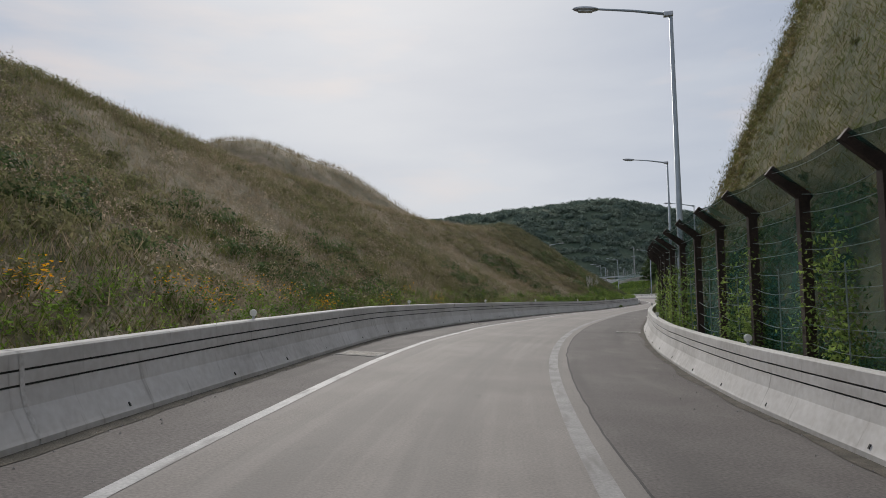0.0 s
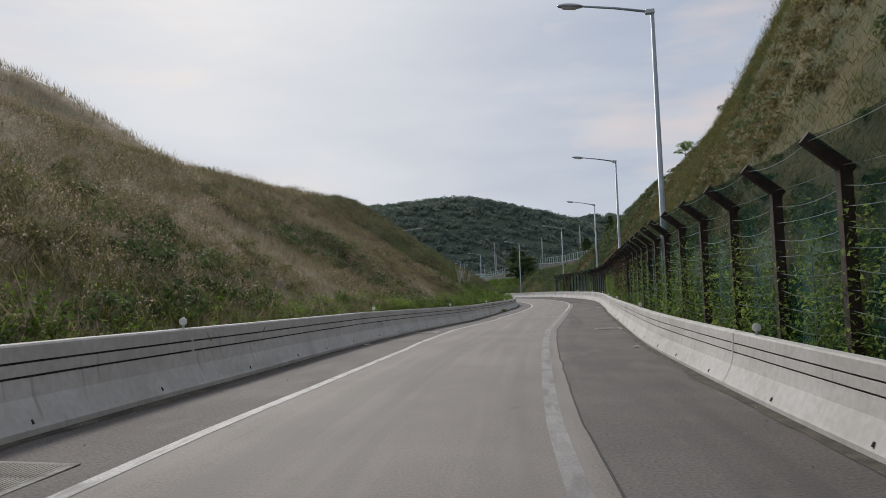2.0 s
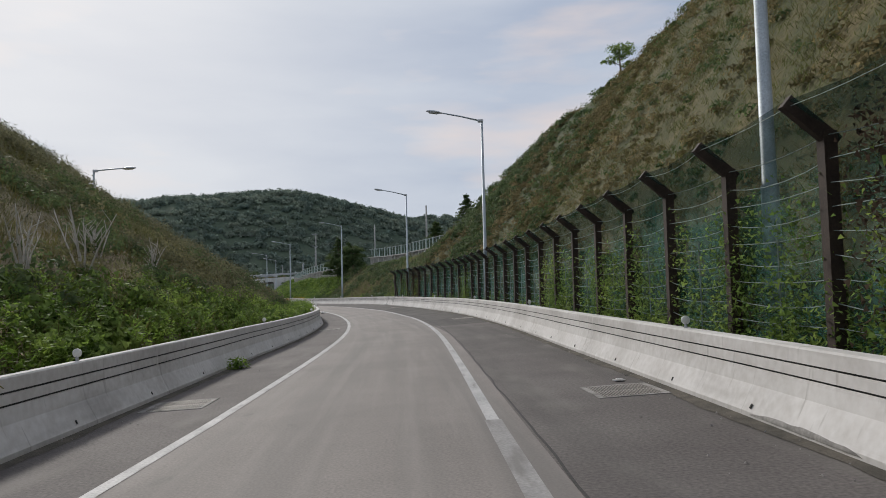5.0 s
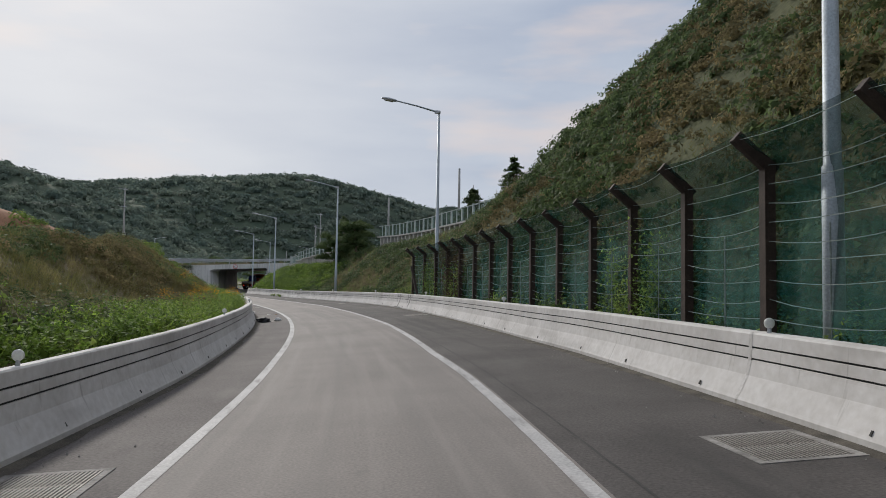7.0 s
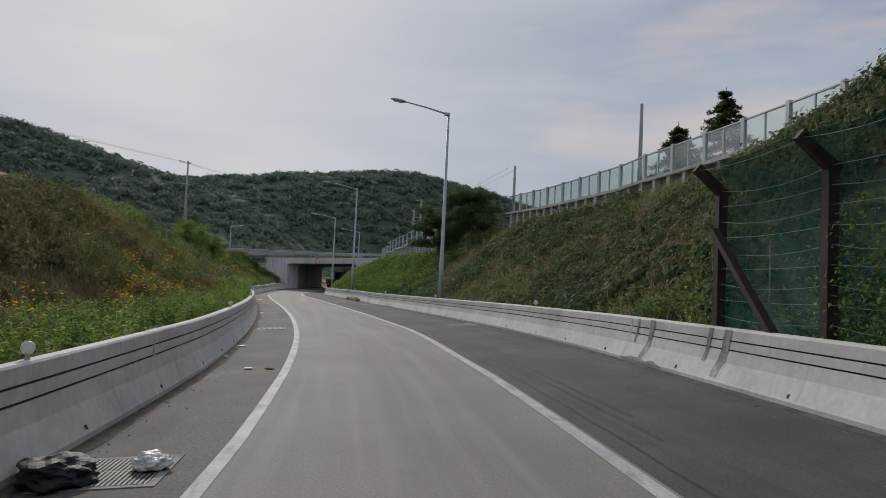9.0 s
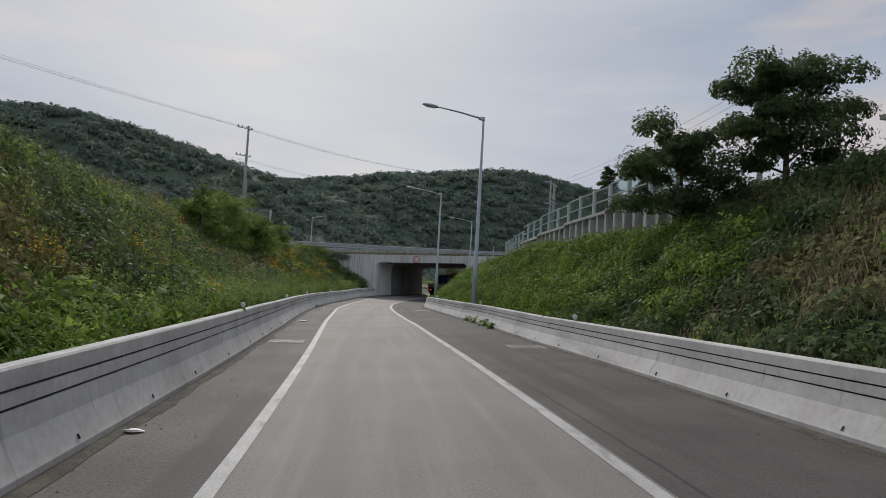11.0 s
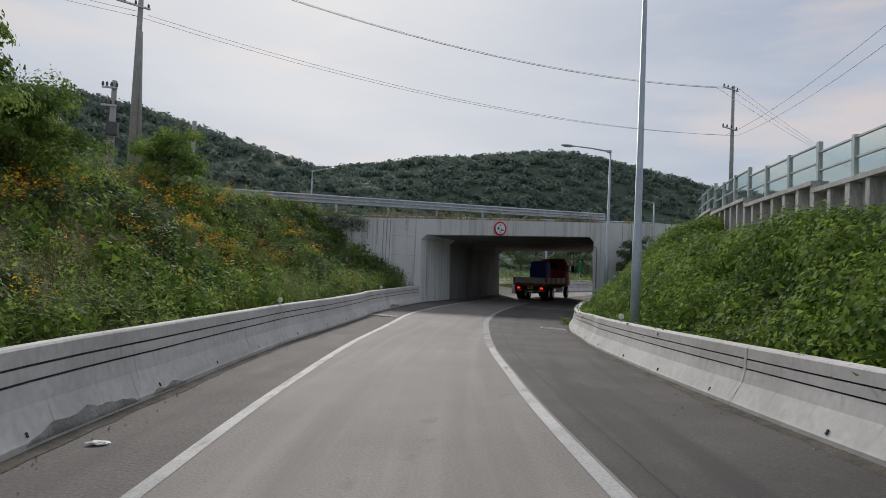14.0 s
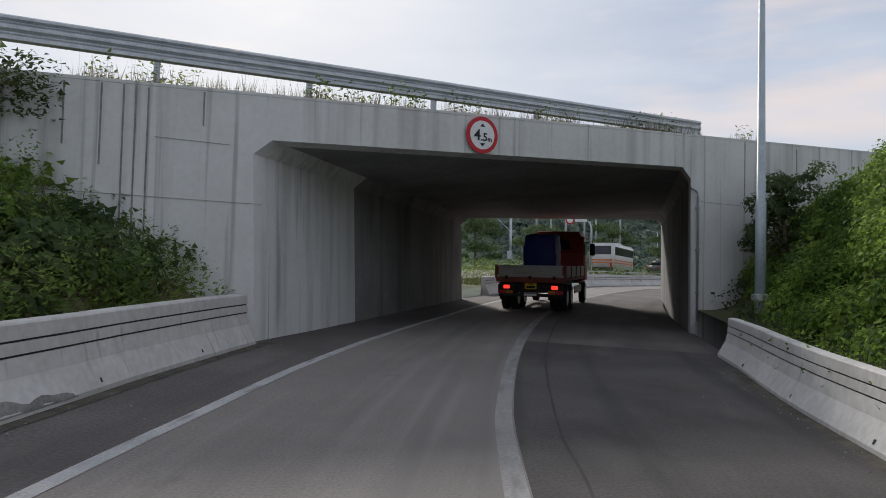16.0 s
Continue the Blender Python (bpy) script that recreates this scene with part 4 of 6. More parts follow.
def wall_lines():
    """Drip grooves down the wing wall and the joints between its pours."""
    th = empty("wall_joints")
    for a, z0, z1 in GROOVES:
        part("groove", box_bm((0.03, 0.012, z1 - z0), (0, 0, 0)), M["collar"], th).matrix_world = Matrix.Translation(PO + EX * a - EY * 0.004 + Vector((0, 0, (z0 + z1) / 2))) @ Euler((0, 0, math.atan2(EX.y, EX.x))).to_matrix().to_4x4()
    for a0, a1, z in ((-2.05, -0.7, 4.1), (-6.5, -0.05, 3.0), (12.5, 20.0, 4.0)):
        part("joint", box_bm((a1 - a0, 0.01, 0.014), (0, 0, 0)), M["concrete"], th).matrix_world = Matrix.Translation(PO + EX * ((a0 + a1) / 2) - EY * 0.003 + Vector((0, 0, z))) @ Euler((0, 0, math.atan2(EX.y, EX.x))).to_matrix().to_4x4()
    return tagged(th, "dark drip grooves and pour joints on the concrete wall", "wall joints", kind="structure")


GROOVES = ((-2.58, 1.3, 4.98), (-2.38, 1.3, 4.98), (-2.17, 1.2, 4.98), (-2.94, 3.5, 4.95), (-3.52, 3.8, 4.9), (-1.2, 4.4, 5.05), (14.46, 4.3, 5.92), (15.2, 4.9, 5.95), (17.0, 4.6, 6.0))
overpass()
wall_lines()


def high_road():
    """The road on top and the bank that carries it."""
    aa = np.r_[np.arange(-90, -9, 3.0), np.arange(-9, 25, 1.5), np.arange(25, 110, 3.0)]
    rows, ring = [], 8
    for a in aa:
        zt = par_z(float(np.clip(a, -20, 26)))
        out = 0.0 if -9 <= a <= 24 else 1.0
        prof = [(-9.0 * out + 0.3 * (1 - out), 0.2 if out else zt - 0.1), (0.35, zt - 0.06), (1.0, zt - 0.02), (2.0, zt), (10.5, zt + 0.08), (16.0, zt), (17.4, zt - 0.06), (17.45 + 9.0 * out, 0.6 if out else zt - 0.1)]
        rows += [PO + EX * a + EY * (d * 0.72) + Vector((0, 0, z)) + EX * (d * 0.695) for d, z in prof]
    f = [(i * ring + j, i * ring + j + 1, (i + 1) * ring + j + 1, (i + 1) * ring + j)[::-1] for i in range(len(aa) - 1) for j in range(ring - 1)]
    return tagged(mesh_object("embankment", rows, f, M["soil_green"], None, False), "grassy road bank carrying the upper road", "embankment", kind="structure")


high_road()


def guard_rail(d, a0, a1, lift, label, tilt=0.0):
    th = empty("guard_rail")
    step = 3.15
    prof = [(0, 0.0), (0.06, 0.04), (0.06, 0.11), (0.0, 0.16), (0.0, 0.19), (0.06, 0.24), (0.06, 0.31), (0.0, 0.36), (0.0, 0.38), (0.06, 0.42), (0.06, 0.46), (0.0, 0.5)]
    base = lambda a: PO + EX * a + EY * d + Vector((0, 0, par_z(float(np.clip(a, -20, 26))) + lift - tilt * float(np.clip(a, -12, 15))))  # noqa: E731
    a = a0
    while a <= a1:
        m = Matrix.Translation(base(a)) @ Euler((0, 0, math.atan2(EX.y, EX.x))).to_matrix().to_4x4()
        o = part("post", box_bm((0.12, 0.1, 0.95), (0, 0.02, 0.4), 0.01), M["galv"], th)
        o.matrix_world = m
        if a + step <= a1:
            v = [base(b) + Vector((0, 0, 0.42 + z)) - EY * (y + 0.04) for b in (a, a + step) for y, z in prof]
            n = len(prof)
            fc = [(j, n + j, n + j + 1, j + 1) for j in range(n - 1)]
            o = mesh_object("beam", v, fc, M["galv"], th, False, "corrugated steel beam")
            sol = o.modifiers.new("thick", "SOLIDIFY")
            sol.thickness = 0.006
        a += step
    return tagged(th, label, "guard rail", group="guard rails")


guard_rail(1.2, -39.7, 14.2, 0.26, "galvanised corrugated steel guard rail above the underpass", 0.03)
guard_rail(11.3, -40, 40, 0.1, "galvanised corrugated steel guard rail along the upper road")


# ---- glazed parapets beside the upper lane ----
M["parapet"] = material("parapet_concrete", (0.4, 0.39, 0.37), (0.52, 0.51, 0.48), 0.8, 0.85, bump=0.2, fine=15, stretch=(1, 1, 0.3))
M["frame"] = material("panel_frame", (0.42, 0.47, 0.46), (0.5, 0.55, 0.53), 2, 0.5, 0.3, bump=0.05)


def glazed_parapet(u, s0, s1, top, foot, stepped):
    """A ribbed concrete wall with clear panels in steel frames on it."""
    th = empty("glazed_parapet")
    n = round((s1 - s0) / 2.3)
    ss = [s0 + (s1 - s0) * k / n for k in range(n + 1)]
    for k in range(n):
        a, b = ss[k], ss[k + 1]
        ta, tb = at(top, a), at(top, b)
        if stepped:
            ta = tb = at(top, ss[k - k % 3])
        pa, pb = Vector((*map(float, road_xy(a, u)), 0)), Vector((*map(float, road_xy(b, u)), 0))
        d = (pb - pa).normalized()
        nrm = Vector((d.y, -d.x, 0))
        def slab(name, x0, x1, za0, zb0, za1, zb1, y0, y1, mat):
            p, q = pa.lerp(pb, x0), pa.lerp(pb, x1)
            v = [p + nrm * y0 + Vector((0, 0, za0)), q + nrm * y0 + Vector((0, 0, zb0)), q + nrm * y0 + Vector((0, 0, zb1)), p + nrm * y0 + Vector((0, 0, za1)),
                 p + nrm * y1 + Vector((0, 0, za0)), q + nrm * y1 + Vector((0, 0, zb0)), q + nrm * y1 + Vector((0, 0, zb1)), p + nrm * y1 + Vector((0, 0, za1))]
            f = [(0, 1, 2, 3), (5, 4, 7, 6), (4, 0, 3, 7), (1, 5, 6, 2), (3, 2, 6, 7), (4, 5, 1, 0)]
            return mesh_object(name, v, f, mat, th)
        g = 1.3
        ga, gb = at(foot, a) - 1.2, at(foot, b) - 1.2
        slab("wall_panel", 0, 1, ga, gb, ta - g, tb - g, 0.12, 0.3, M["parapet"])
        slab("ledge", 0, 1, ta - g + 0.003, tb - g + 0.003, ta - g + 0.14, tb - g + 0.14, -0.24, 0.3, M["parapet"])
        slab("rib", -0.06, 0.06, ga, ga, ta - g - 0.003, ta - g - 0.003, -0.2, 0.117, M["parapet"])
        slab("rib", 0.45, 0.55, ga, ga, (ta + tb) / 2 - g - 0.003, (ta + tb) / 2 - g - 0.003, -0.2, 0.117, M["parapet"])
        slab("panel_post", -0.035, 0.035, ta - g + 0.143, ta - g + 0.143, ta + 0.06, ta + 0.06, -0.07, 0.07, M["frame"])
        slab("top_rail", 0.036, 0.964, ta - 0.05, tb - 0.05, ta, tb, -0.04, 0.04, M["frame"])
        slab("middle_rail", 0.036, 0.964, ta - 0.62, tb - 0.62, ta - 0.57, tb - 0.57, -0.04, 0.04, M["frame"]) if stepped else None
        None if stepped else slab("mullion", 0.485, 0.515, ta - g + 0.143, tb - g + 0.143, ta - 0.053, tb - 0.053, -0.03, 0.03, M["frame"])
        o = slab("pane", 0.036, 0.964, ta - g + 0.15, tb - g + 0.15, ta - 0.055, tb - 0.055, -0.006, 0.006, M["glass"])
        o.visible_shadow = False
    return tagged(th, "grey ribbed concrete parapet with clear framed panels on top", "parapet", group="glazed parapets")


glazed_parapet(14.0, 143.5, 175.0, ((143, 157, 158, 168, 175), (8.15, 8.1, 8.0, 8.1, 8.35)), ((143, 175), (5.9, 5.9)), False)
glazed_parapet(10.8, 181.0, 243.0, ((181, 197, 203, 209, 214, 220, 227, 243), (6.9, 6.63, 6.5, 6.15, 6.1, 6.3, 6.6, 7.2)), ((181, 243), (4.2, 4.2)), True)

# ---- poles and cables ----
M["pole_concrete"] = material("pole_concrete", (0.3, 0.3, 0.28), (0.4, 0.4, 0.38), 2, 0.85, bump=0.1)


def utility_pole(base, height, turn=20.0, stay=True, box=False, arms=True, wide=1.0):
    th = empty("utility_pole", Matrix.Translation(base) @ Euler((0, 0, radians(turn))).to_matrix().to_4x4())
    part("mast", tube_bm([(0, 0, -0.5), (0, 0, height)], [0.19, 0.11], 12), M["pole_concrete"], th, "", True)
    if stay:
        part("stay", tube_bm([(0.55, 0.3, -0.5), (0.12, 0.06, height * 0.62)], [0.15, 0.1], 10), M["pole_concrete"], th, "leaning concrete stay pole", True)
    for z in (height - 0.35, height * 0.72) if arms else ():
        part("cross_arm", box_bm((1.9 * wide, 0.09, 0.09), (-0.5 * wide, -0.12, z), 0.01), M["galv"], th)
        for x in (-1.35 * wide, -0.85 * wide, -0.3 * wide, 0.35 * wide):
            part("insulator", tube_bm([(x, -0.12, z + 0.05), (x, -0.12, z + 0.1), (x, -0.12, z + 0.2), (x, -0.12, z + 0.26)], [0.03, 0.06, 0.055, 0.02], 8), M["cable"], th)
    if box:
        part("transformer_box", box_bm((0.5, 0.4, 0.6), (0.1, -0.4, height * 0.45), 0.04), M["cable"], th)
    return tagged(th, "concrete utility pole with steel cross arms and insulators" if arms else "bare grey concrete pole without cross arms", "utility pole", group="utility poles")


def cable(a, b, sag, r=0.009):
    a, b = Vector(a), Vector(b)
    pts = [a.lerp(b, k / 14) - Vector((0, 0, sag * 4 * (k / 14) * (1 - k / 14))) for k in range(15)]
    me = bpy.data.meshes.new("cable")
    bm = tube_bm(pts, r, 5)
    bm.to_mesh(me)
    bm.free()
    me.materials.append(M["cable"])
    return tagged(new("overhead_cable", me), "thin dark overhead cable strung between poles", "cable", group="overhead cables")


utility_pole((28.1, 230.0, 6.2), 12.2, 40)
utility_pole((28.4, 226.6, 6.0), 4.2, 10, False, True, True, 0.35)
utility_pole((31.1, 230.2, 4.6), 4.7, 0, False, False, False)
utility_pole((67.0, 244.0, 5.4), 12.0, 30)
utility_pole((58.4, 213.0, 5.0), 7.0, 60)
utility_pole((62.3, 163.7, 6.0), 8.8, 10, False, False, False)
utility_pole((62.3, 186.7, 5.6), 8.5, 10, False, False, False)
for dx, dz in ((-1.3, 0), (-0.3, 0), (0.3, 0.1)):
    cable((28.1 + dx, 230.0 + dx, 18.1 + dz), (67.0 + dx, 244.0, 17.2 + dz), 1.6)
    cable((28.1 + dx, 230.0 + dx, 18.1 + dz), (-30 + dx, 150, 21 + dz), 1.6)
    cable((67.0 + dx, 244.0, 17.2 + dz), (130, 300 + dx, 18 + dz), 1.4)
for dx in (-0.5, 0.4):
    cable((28.1 + dx, 230.0, 14.6), (67 + dx, 244, 13.6), 1.3)
    cable((67.0 + dx, 244.0, 13.6), (58.4 + dx, 213.0, 11.6), 0.5)
    cable((58.4 + dx, 213.0, 11.7), (62.3 + dx, 186.7, 14.0), 0.5)
    cable((28.1, 230.0 + dx, 14.6), (-40, 175 + dx, 15), 1.5)

# lamps of the upper road and of the lanes beyond
for x, y, z, tn, h in ((34.1, 258.4, 5.2, -20, 6.0), (68.7, 263.5, 5.6, 200, 5.0), (20.1 - 2.3, 115.8, 1.5, 0, 8.2), (3, 246, 4.6, -20, 6.3), (92, 292, 3, 180, 7), (100, 330, 2, 180, 8), (112, 380, 2, 180, 9)):
    street_lamp(Vector((x, y, z)), tn, h, 1.7, 0.25)


# ---- height sign ----
M["sign_red"] = material("sign_red", (0.5, 0.02, 0.03), (0.58, 0.03, 0.04), 5, 0.45, bump=0)
M["sign_white"] = material("sign_white", (0.75, 0.75, 0.74), (0.82, 0.82, 0.81), 5, 0.45, bump=0)
M["black"] = material("black_paint", (0.012, 0.012, 0.012), (0.02, 0.02, 0.02), 5, 0.5, bump=0)


def height_sign():
    m = Matrix.Translation(P3(5.0, 0, 4.98) - EY * 0.08) @ Euler((0, 0, math.atan2(EX.y, EX.x))).to_matrix().to_4x4()
    th = empty("height_limit_sign", m)
    part("plate", tube_bm([(0, 0.0, 0), (0, 0.02, 0)], 0.43, 40), M["sign_red"], th, "red-rimmed round plate")
    part("field", tube_bm([(0, -0.004, 0), (0, -0.001, 0)], 0.335, 40), M["sign_white"], th)
    part("bracket", box_bm((0.12, 0.07, 0.5), (0, 0.045, 0)), M["galv"], th)
    for text, x, z, size in (("4", -0.14, -0.13, 0.36), (".5", 0.045, -0.13, 0.26), ("m", 0.2, -0.13, 0.15)):
        cu = bpy.data.curves.new("figure", "FONT")
        cu.body, cu.size, cu.extrude, cu.align_x, cu.offset = text, size, 0.002, "CENTER", 0.006
        ob = new("figure", cu)
        bpy.context.view_layer.update()
        me = bpy.data.meshes.new_from_object(ob)
        bpy.data.objects.remove(ob)
        me.materials.clear()
        me.materials.append(M["black"])
        t = new("figure", me)
        t.parent = th
        t.matrix_basis = Matrix.Translation((x, -0.008, z)) @ Euler((radians(90), 0, 0)).to_matrix().to_4x4()
    for sgn in (1, -1):
        bm = bmesh.new()
        v = [bm.verts.new(p) for p in ((-0.075, -0.006, sgn * 0.19), (0.075, -0.006, sgn * 0.19), (0, -0.006, sgn * 0.27))]
        bm.faces.new(v)
        g = bmesh.ops.extrude_face_region(bm, geom=bm.faces[:])
        bmesh.ops.translate(bm, verts=[q for q in g["geom"] if isinstance(q, bmesh.types.BMVert)], vec=(0, -0.003, 0))
        part("arrow", bm, M["black"], th)
    return tagged(th, "round white sign with red rim, 4.5 m height limit", "road sign")


height_sign()


# ---- vegetation ----
rng = np.random.default_rng(5)


def quick_mesh(name, verts, sizes, mat, label, category, smooth=False):
    """A mesh from an array of corners, in runs of so many corners a face."""
    me = bpy.data.meshes.new(name)
    verts = np.asarray(verts, np.float32).reshape(-1, 3)
    n = len(verts)
    k = n // sizes
    me.vertices.add(n)
    me.vertices.foreach_set("co", verts.ravel())
    me.loops.add(n)
    me.loops.foreach_set("vertex_index", np.arange(n, dtype=np.int32))
    me.polygons.add(k)
    me.polygons.foreach_set("loop_start", np.arange(0, n, sizes, dtype=np.int32))
    me.polygons.foreach_set("loop_total", np.full(k, sizes, np.int32))
    me.update()
    me.materials.append(mat)
    return tagged(new(name, me), label, category, kind="stuff")


def blades(points, per, height, width, lean, spread):
    """Corners of grass blades: three a blade, many blades a tuft."""
    p = np.repeat(np.asarray(points), per, 0)
    n = len(p)
    p = p + np.stack([rng.normal(0, spread, n), rng.normal(0, spread, n), np.full(n, -0.05)], 1)
    h = rng.uniform(*height, n) * rng.uniform(0.6, 1.0, n)
    a, b = rng.uniform(0, 2 * np.pi, n), rng.uniform(0, 2 * np.pi, n)
    w = rng.uniform(*width, n)
    side = np.stack([np.cos(a), np.sin(a), 0 * a], 1) * w[:, None]
    tip = np.stack([np.cos(b) * h * lean * rng.uniform(0.2, 1, n), np.sin(b) * h * lean * rng.uniform(0.2, 1, n), h], 1)
    return np.stack([p - side, p + side, p + tip], 1).reshape(-1, 3)


def leaves(points, per, size, spread, droop=0.5):
    """Corners of leaves: three a leaf, gathered about each point."""
    p = np.repeat(np.asarray(points), per, 0)
    n = len(p)
    p = p + rng.normal(0, 1, (n, 3)).clip(-1.7, 1.7) * np.asarray(spread)
    a = rng.uniform(0, 2 * np.pi, n)
    t = rng.normal(0.0, droop, n)
    l = rng.uniform(*size, n)
    d = np.stack([np.cos(a) * np.cos(t), np.sin(a) * np.cos(t), np.sin(t)], 1)
    e = np.stack([-np.sin(a), np.cos(a), rng.normal(0, 0.35, n)], 1)
    e /= np.linalg.norm(e, axis=1)[:, None]
    d, e = d * l[:, None], e * (l * rng.uniform(0.26, 0.4, n))[:, None]
    return np.stack([p - e * 1.15, p + e * 1.15, p + d], 1).reshape(-1, 3)


def scatter(side, s0, s1, v0, v1, count, seed):
    """Points on a bank, evenly strewn, v1 may follow the crest (None)."""
    g = np.random.default_rng(seed)
    out = []
    for s, q in zip(g.uniform(s0, s1, count), g.uniform(0, 1, count)):
        top = v1
        if v1 is None:
            sl, cr = (at(L_SLOPE, s), at(L_CREST, s)) if side < 0 else (at(R_SLOPE, s), at(R_CREST, s))
            top = (cr - 0.6) / sl + 3.0 + (3.0 if side < 0 and 114 < s < 150 else 0.0)
        out.append(ground_point(side, s, v0 + (top - v0) * q))
    return np.array(out)


def patchy(points, scale, seed, low):
    """Keeps the points that lie in the thicker patches."""
    keep = [noise.noise(Vector((p[0] * scale, p[1] * scale, seed))) > low for p in points]
    return points[np.array(keep)]


def mounds(points, radius, per, size, flat=0.7):
    """Corners of leaves on rounded clumps: most of them on the dome's skin, facing out."""
    p = np.asarray(points)
    r = rng.uniform(*radius, len(p))
    p, r = np.repeat(p, per, 0), np.repeat(r, per)
    n = len(p)
    d = rng.normal(0, 1, (n, 3))
    d[:, 2] = np.abs(d[:, 2]) * 0.9 + 0.05
    d /= np.linalg.norm(d, axis=1)[:, None]
    lump = 1 + 0.22 * np.sin(d[:, 0] * 5 + p[:, 0] * 3) * np.cos(d[:, 1] * 5 + p[:, 1] * 3)
    c = p + d * (r * lump * rng.uniform(0.72, 1.06, n))[:, None] * np.array((1, 1, flat))
    l = rng.uniform(*size, n) * 1.3
    t = np.cross(d, rng.normal(0, 1, (n, 3)))
    t /= np.linalg.norm(t, axis=1)[:, None]
    t = t + d * rng.normal(0.1, 0.35, n)[:, None] - np.array((0, 0, 0.25))
    t /= np.linalg.norm(t, axis=1)[:, None]
    e = np.cross(t, d)
    e /= np.linalg.norm(e, axis=1)[:, None] + 1e-6
    t, e = t * l[:, None], e * (l * rng.uniform(0.38, 0.54, n))[:, None]
    return np.stack([c - e * 1.15, c + e * 1.15, c + t], 1).reshape(-1, 3)


def stalks(points, per, height, size, girth=0.12):
    """Corners of leaves up single upright stems, larger below and smaller above."""
    p = np.asarray(points)
    m = len(p)
    h = rng.uniform(*height, m)
    lean = rng.normal(0, 0.14, (m, 2))
    p, h, lean = np.repeat(p, per, 0), np.repeat(h, per), np.repeat(lean, per, 0)
    n = len(p)
    f = rng.uniform(0.02, 1, n)
    a = rng.uniform(0, 2 * np.pi, n)
    up = rng.normal(0.35, 0.4, n)
    l = rng.uniform(*size, n) * (1.15 - 0.6 * f)
    w = girth * (1.1 - 0.7 * f) * rng.uniform(0, 1, n)
    c = p + np.stack([lean[:, 0] * h * f + np.cos(a) * w, lean[:, 1] * h * f + np.sin(a) * w, h * f], 1)
    d = np.stack([np.cos(a) * np.cos(up), np.sin(a) * np.cos(up), np.sin(up)], 1) * l[:, None]
    e = np.stack([-np.sin(a), np.cos(a), rng.normal(0, 0.3, n)], 1) * (l * rng.uniform(0.2, 0.36, n))[:, None]
    return np.stack([c - e * 1.15, c + e * 1.15, c + d], 1).reshape(-1, 3)


def raised(points, z):
    return points + np.array((0, 0, z))


# left bank: dry grass, greener patches, low shrubs
pts = scatter(-1, 78, 118, 0.6, None, 6200, 82)
quick_mesh("olive_grass", blades(pts, 15, (0.16, 0.45), (0.006, 0.014), 1.1, 0.28), 3, M["grass_olive"], "dull olive grass over the far end of the cutting slope", "grass")
pts = scatter(-1, -14, 81, 0.6, None, 15200, 1)
quick_mesh("dry_grass", blades(pts, 15, (0.16, 0.45), (0.006, 0.014), 1.1, 0.28), 3, M["grass_dry"], "tall dry brown grass over the cutting slope", "grass")
pts = np.concatenate([patchy(scatter(-1, -14, 118, 0.5, None, 14000, 2), 0.16, 2, 0.02), patchy(scatter(-1, -14, 46, 0.5, None, 9000, 83), 0.12, 6, -0.12)])
quick_mesh("green_grass", blades(pts, 15, (0.16, 0.42), (0.006, 0.014), 1.0, 0.28), 3, M["grass_green"], "patches of greener grass on the dry slope", "grass")
pts = scatter(-1, 24, 100, 12, 42, 6000, 3)
quick_mesh("grass_fringe", blades(pts, 12, (0.3, 0.7), (0.01, 0.022), 0.5, 0.3), 3, M["grass_dry"], "grass along the skyline of the bank", "grass")
pts = raised(patchy(scatter(-1, -14, 83, 0.8, None, 7600, 80), 0.13, 14, -0.12), 0.3)
quick_mesh("seed_heads", leaves(pts, 26, (0.03, 0.075), (0.22, 0.22, 0.1), 0.7), 3, M["seed"], "hazy brown seed heads over the dry grass", "grass")
pts = np.concatenate([patchy(scatter(-1, -10, 42, 1.6, None, 1500, 4), 0.17, 9, 0.0), patchy(scatter(-1, 42, 116, 1.6, None, 2000, 39), 0.17, 9, 0.06)])
quick_mesh("slope_shrubs", mounds(raised(pts, 0.05), (0.25, 0.65), 90, (0.035, 0.08), 0.75), 3, M["leaf_olive"], "low olive shrubs scattered on the cutting slope", "shrub")
pts = patchy(scatter(-1, 76, 117, 1.8, None, 1500, 41), 0.13, 52, -0.1)
quick_mesh("dark_shrubs", mounds(raised(pts, 0.1), (0.35, 0.9), 120, (0.04, 0.09), 0.85), 3, M["scrub_grey"], "grey-olive shrubs over the slope", "shrub")
pts = patchy(scatter(-1, -6, 70, 1.0, 7.0, 700, 81), 0.16, 23, 0.08)
quick_mesh("low_shrubs", mounds(pts, (0.3, 0.75), 120, (0.04, 0.09), 0.8), 3, M["leaf_dark"], "dark green shrubs low on the slope", "shrub")
pts = patchy(scatter(-1, -10, 82, 1.5, None, 1950, 42), 0.2, 61, -0.02)
quick_mesh("tall_weeds", stalks(pts, 34, (0.4, 0.85), (0.04, 0.09)), 3, M["heath"], "tall grey-brown weeds on the slope", "weeds")
pts = patchy(scatter(-1, 78, 118, 1.8, None, 1250, 92), 0.2, 67, -0.15)
quick_mesh("tall_weeds", stalks(pts, 40, (0.5, 1.0), (0.04, 0.09)), 3, M["scrub_grey"], "tall grey-olive weeds on the slope", "weeds")
pts = patchy(scatter(-1, 80, 117, 1.6, 9, 420, 93), 0.16, 68, -0.1)
quick_mesh("low_shrubs", mounds(raised(pts, 0.1), (0.35, 0.85), 120, (0.04, 0.09), 0.85), 3, M["leaf_dark"], "dark green shrubs low on the slope", "shrub")
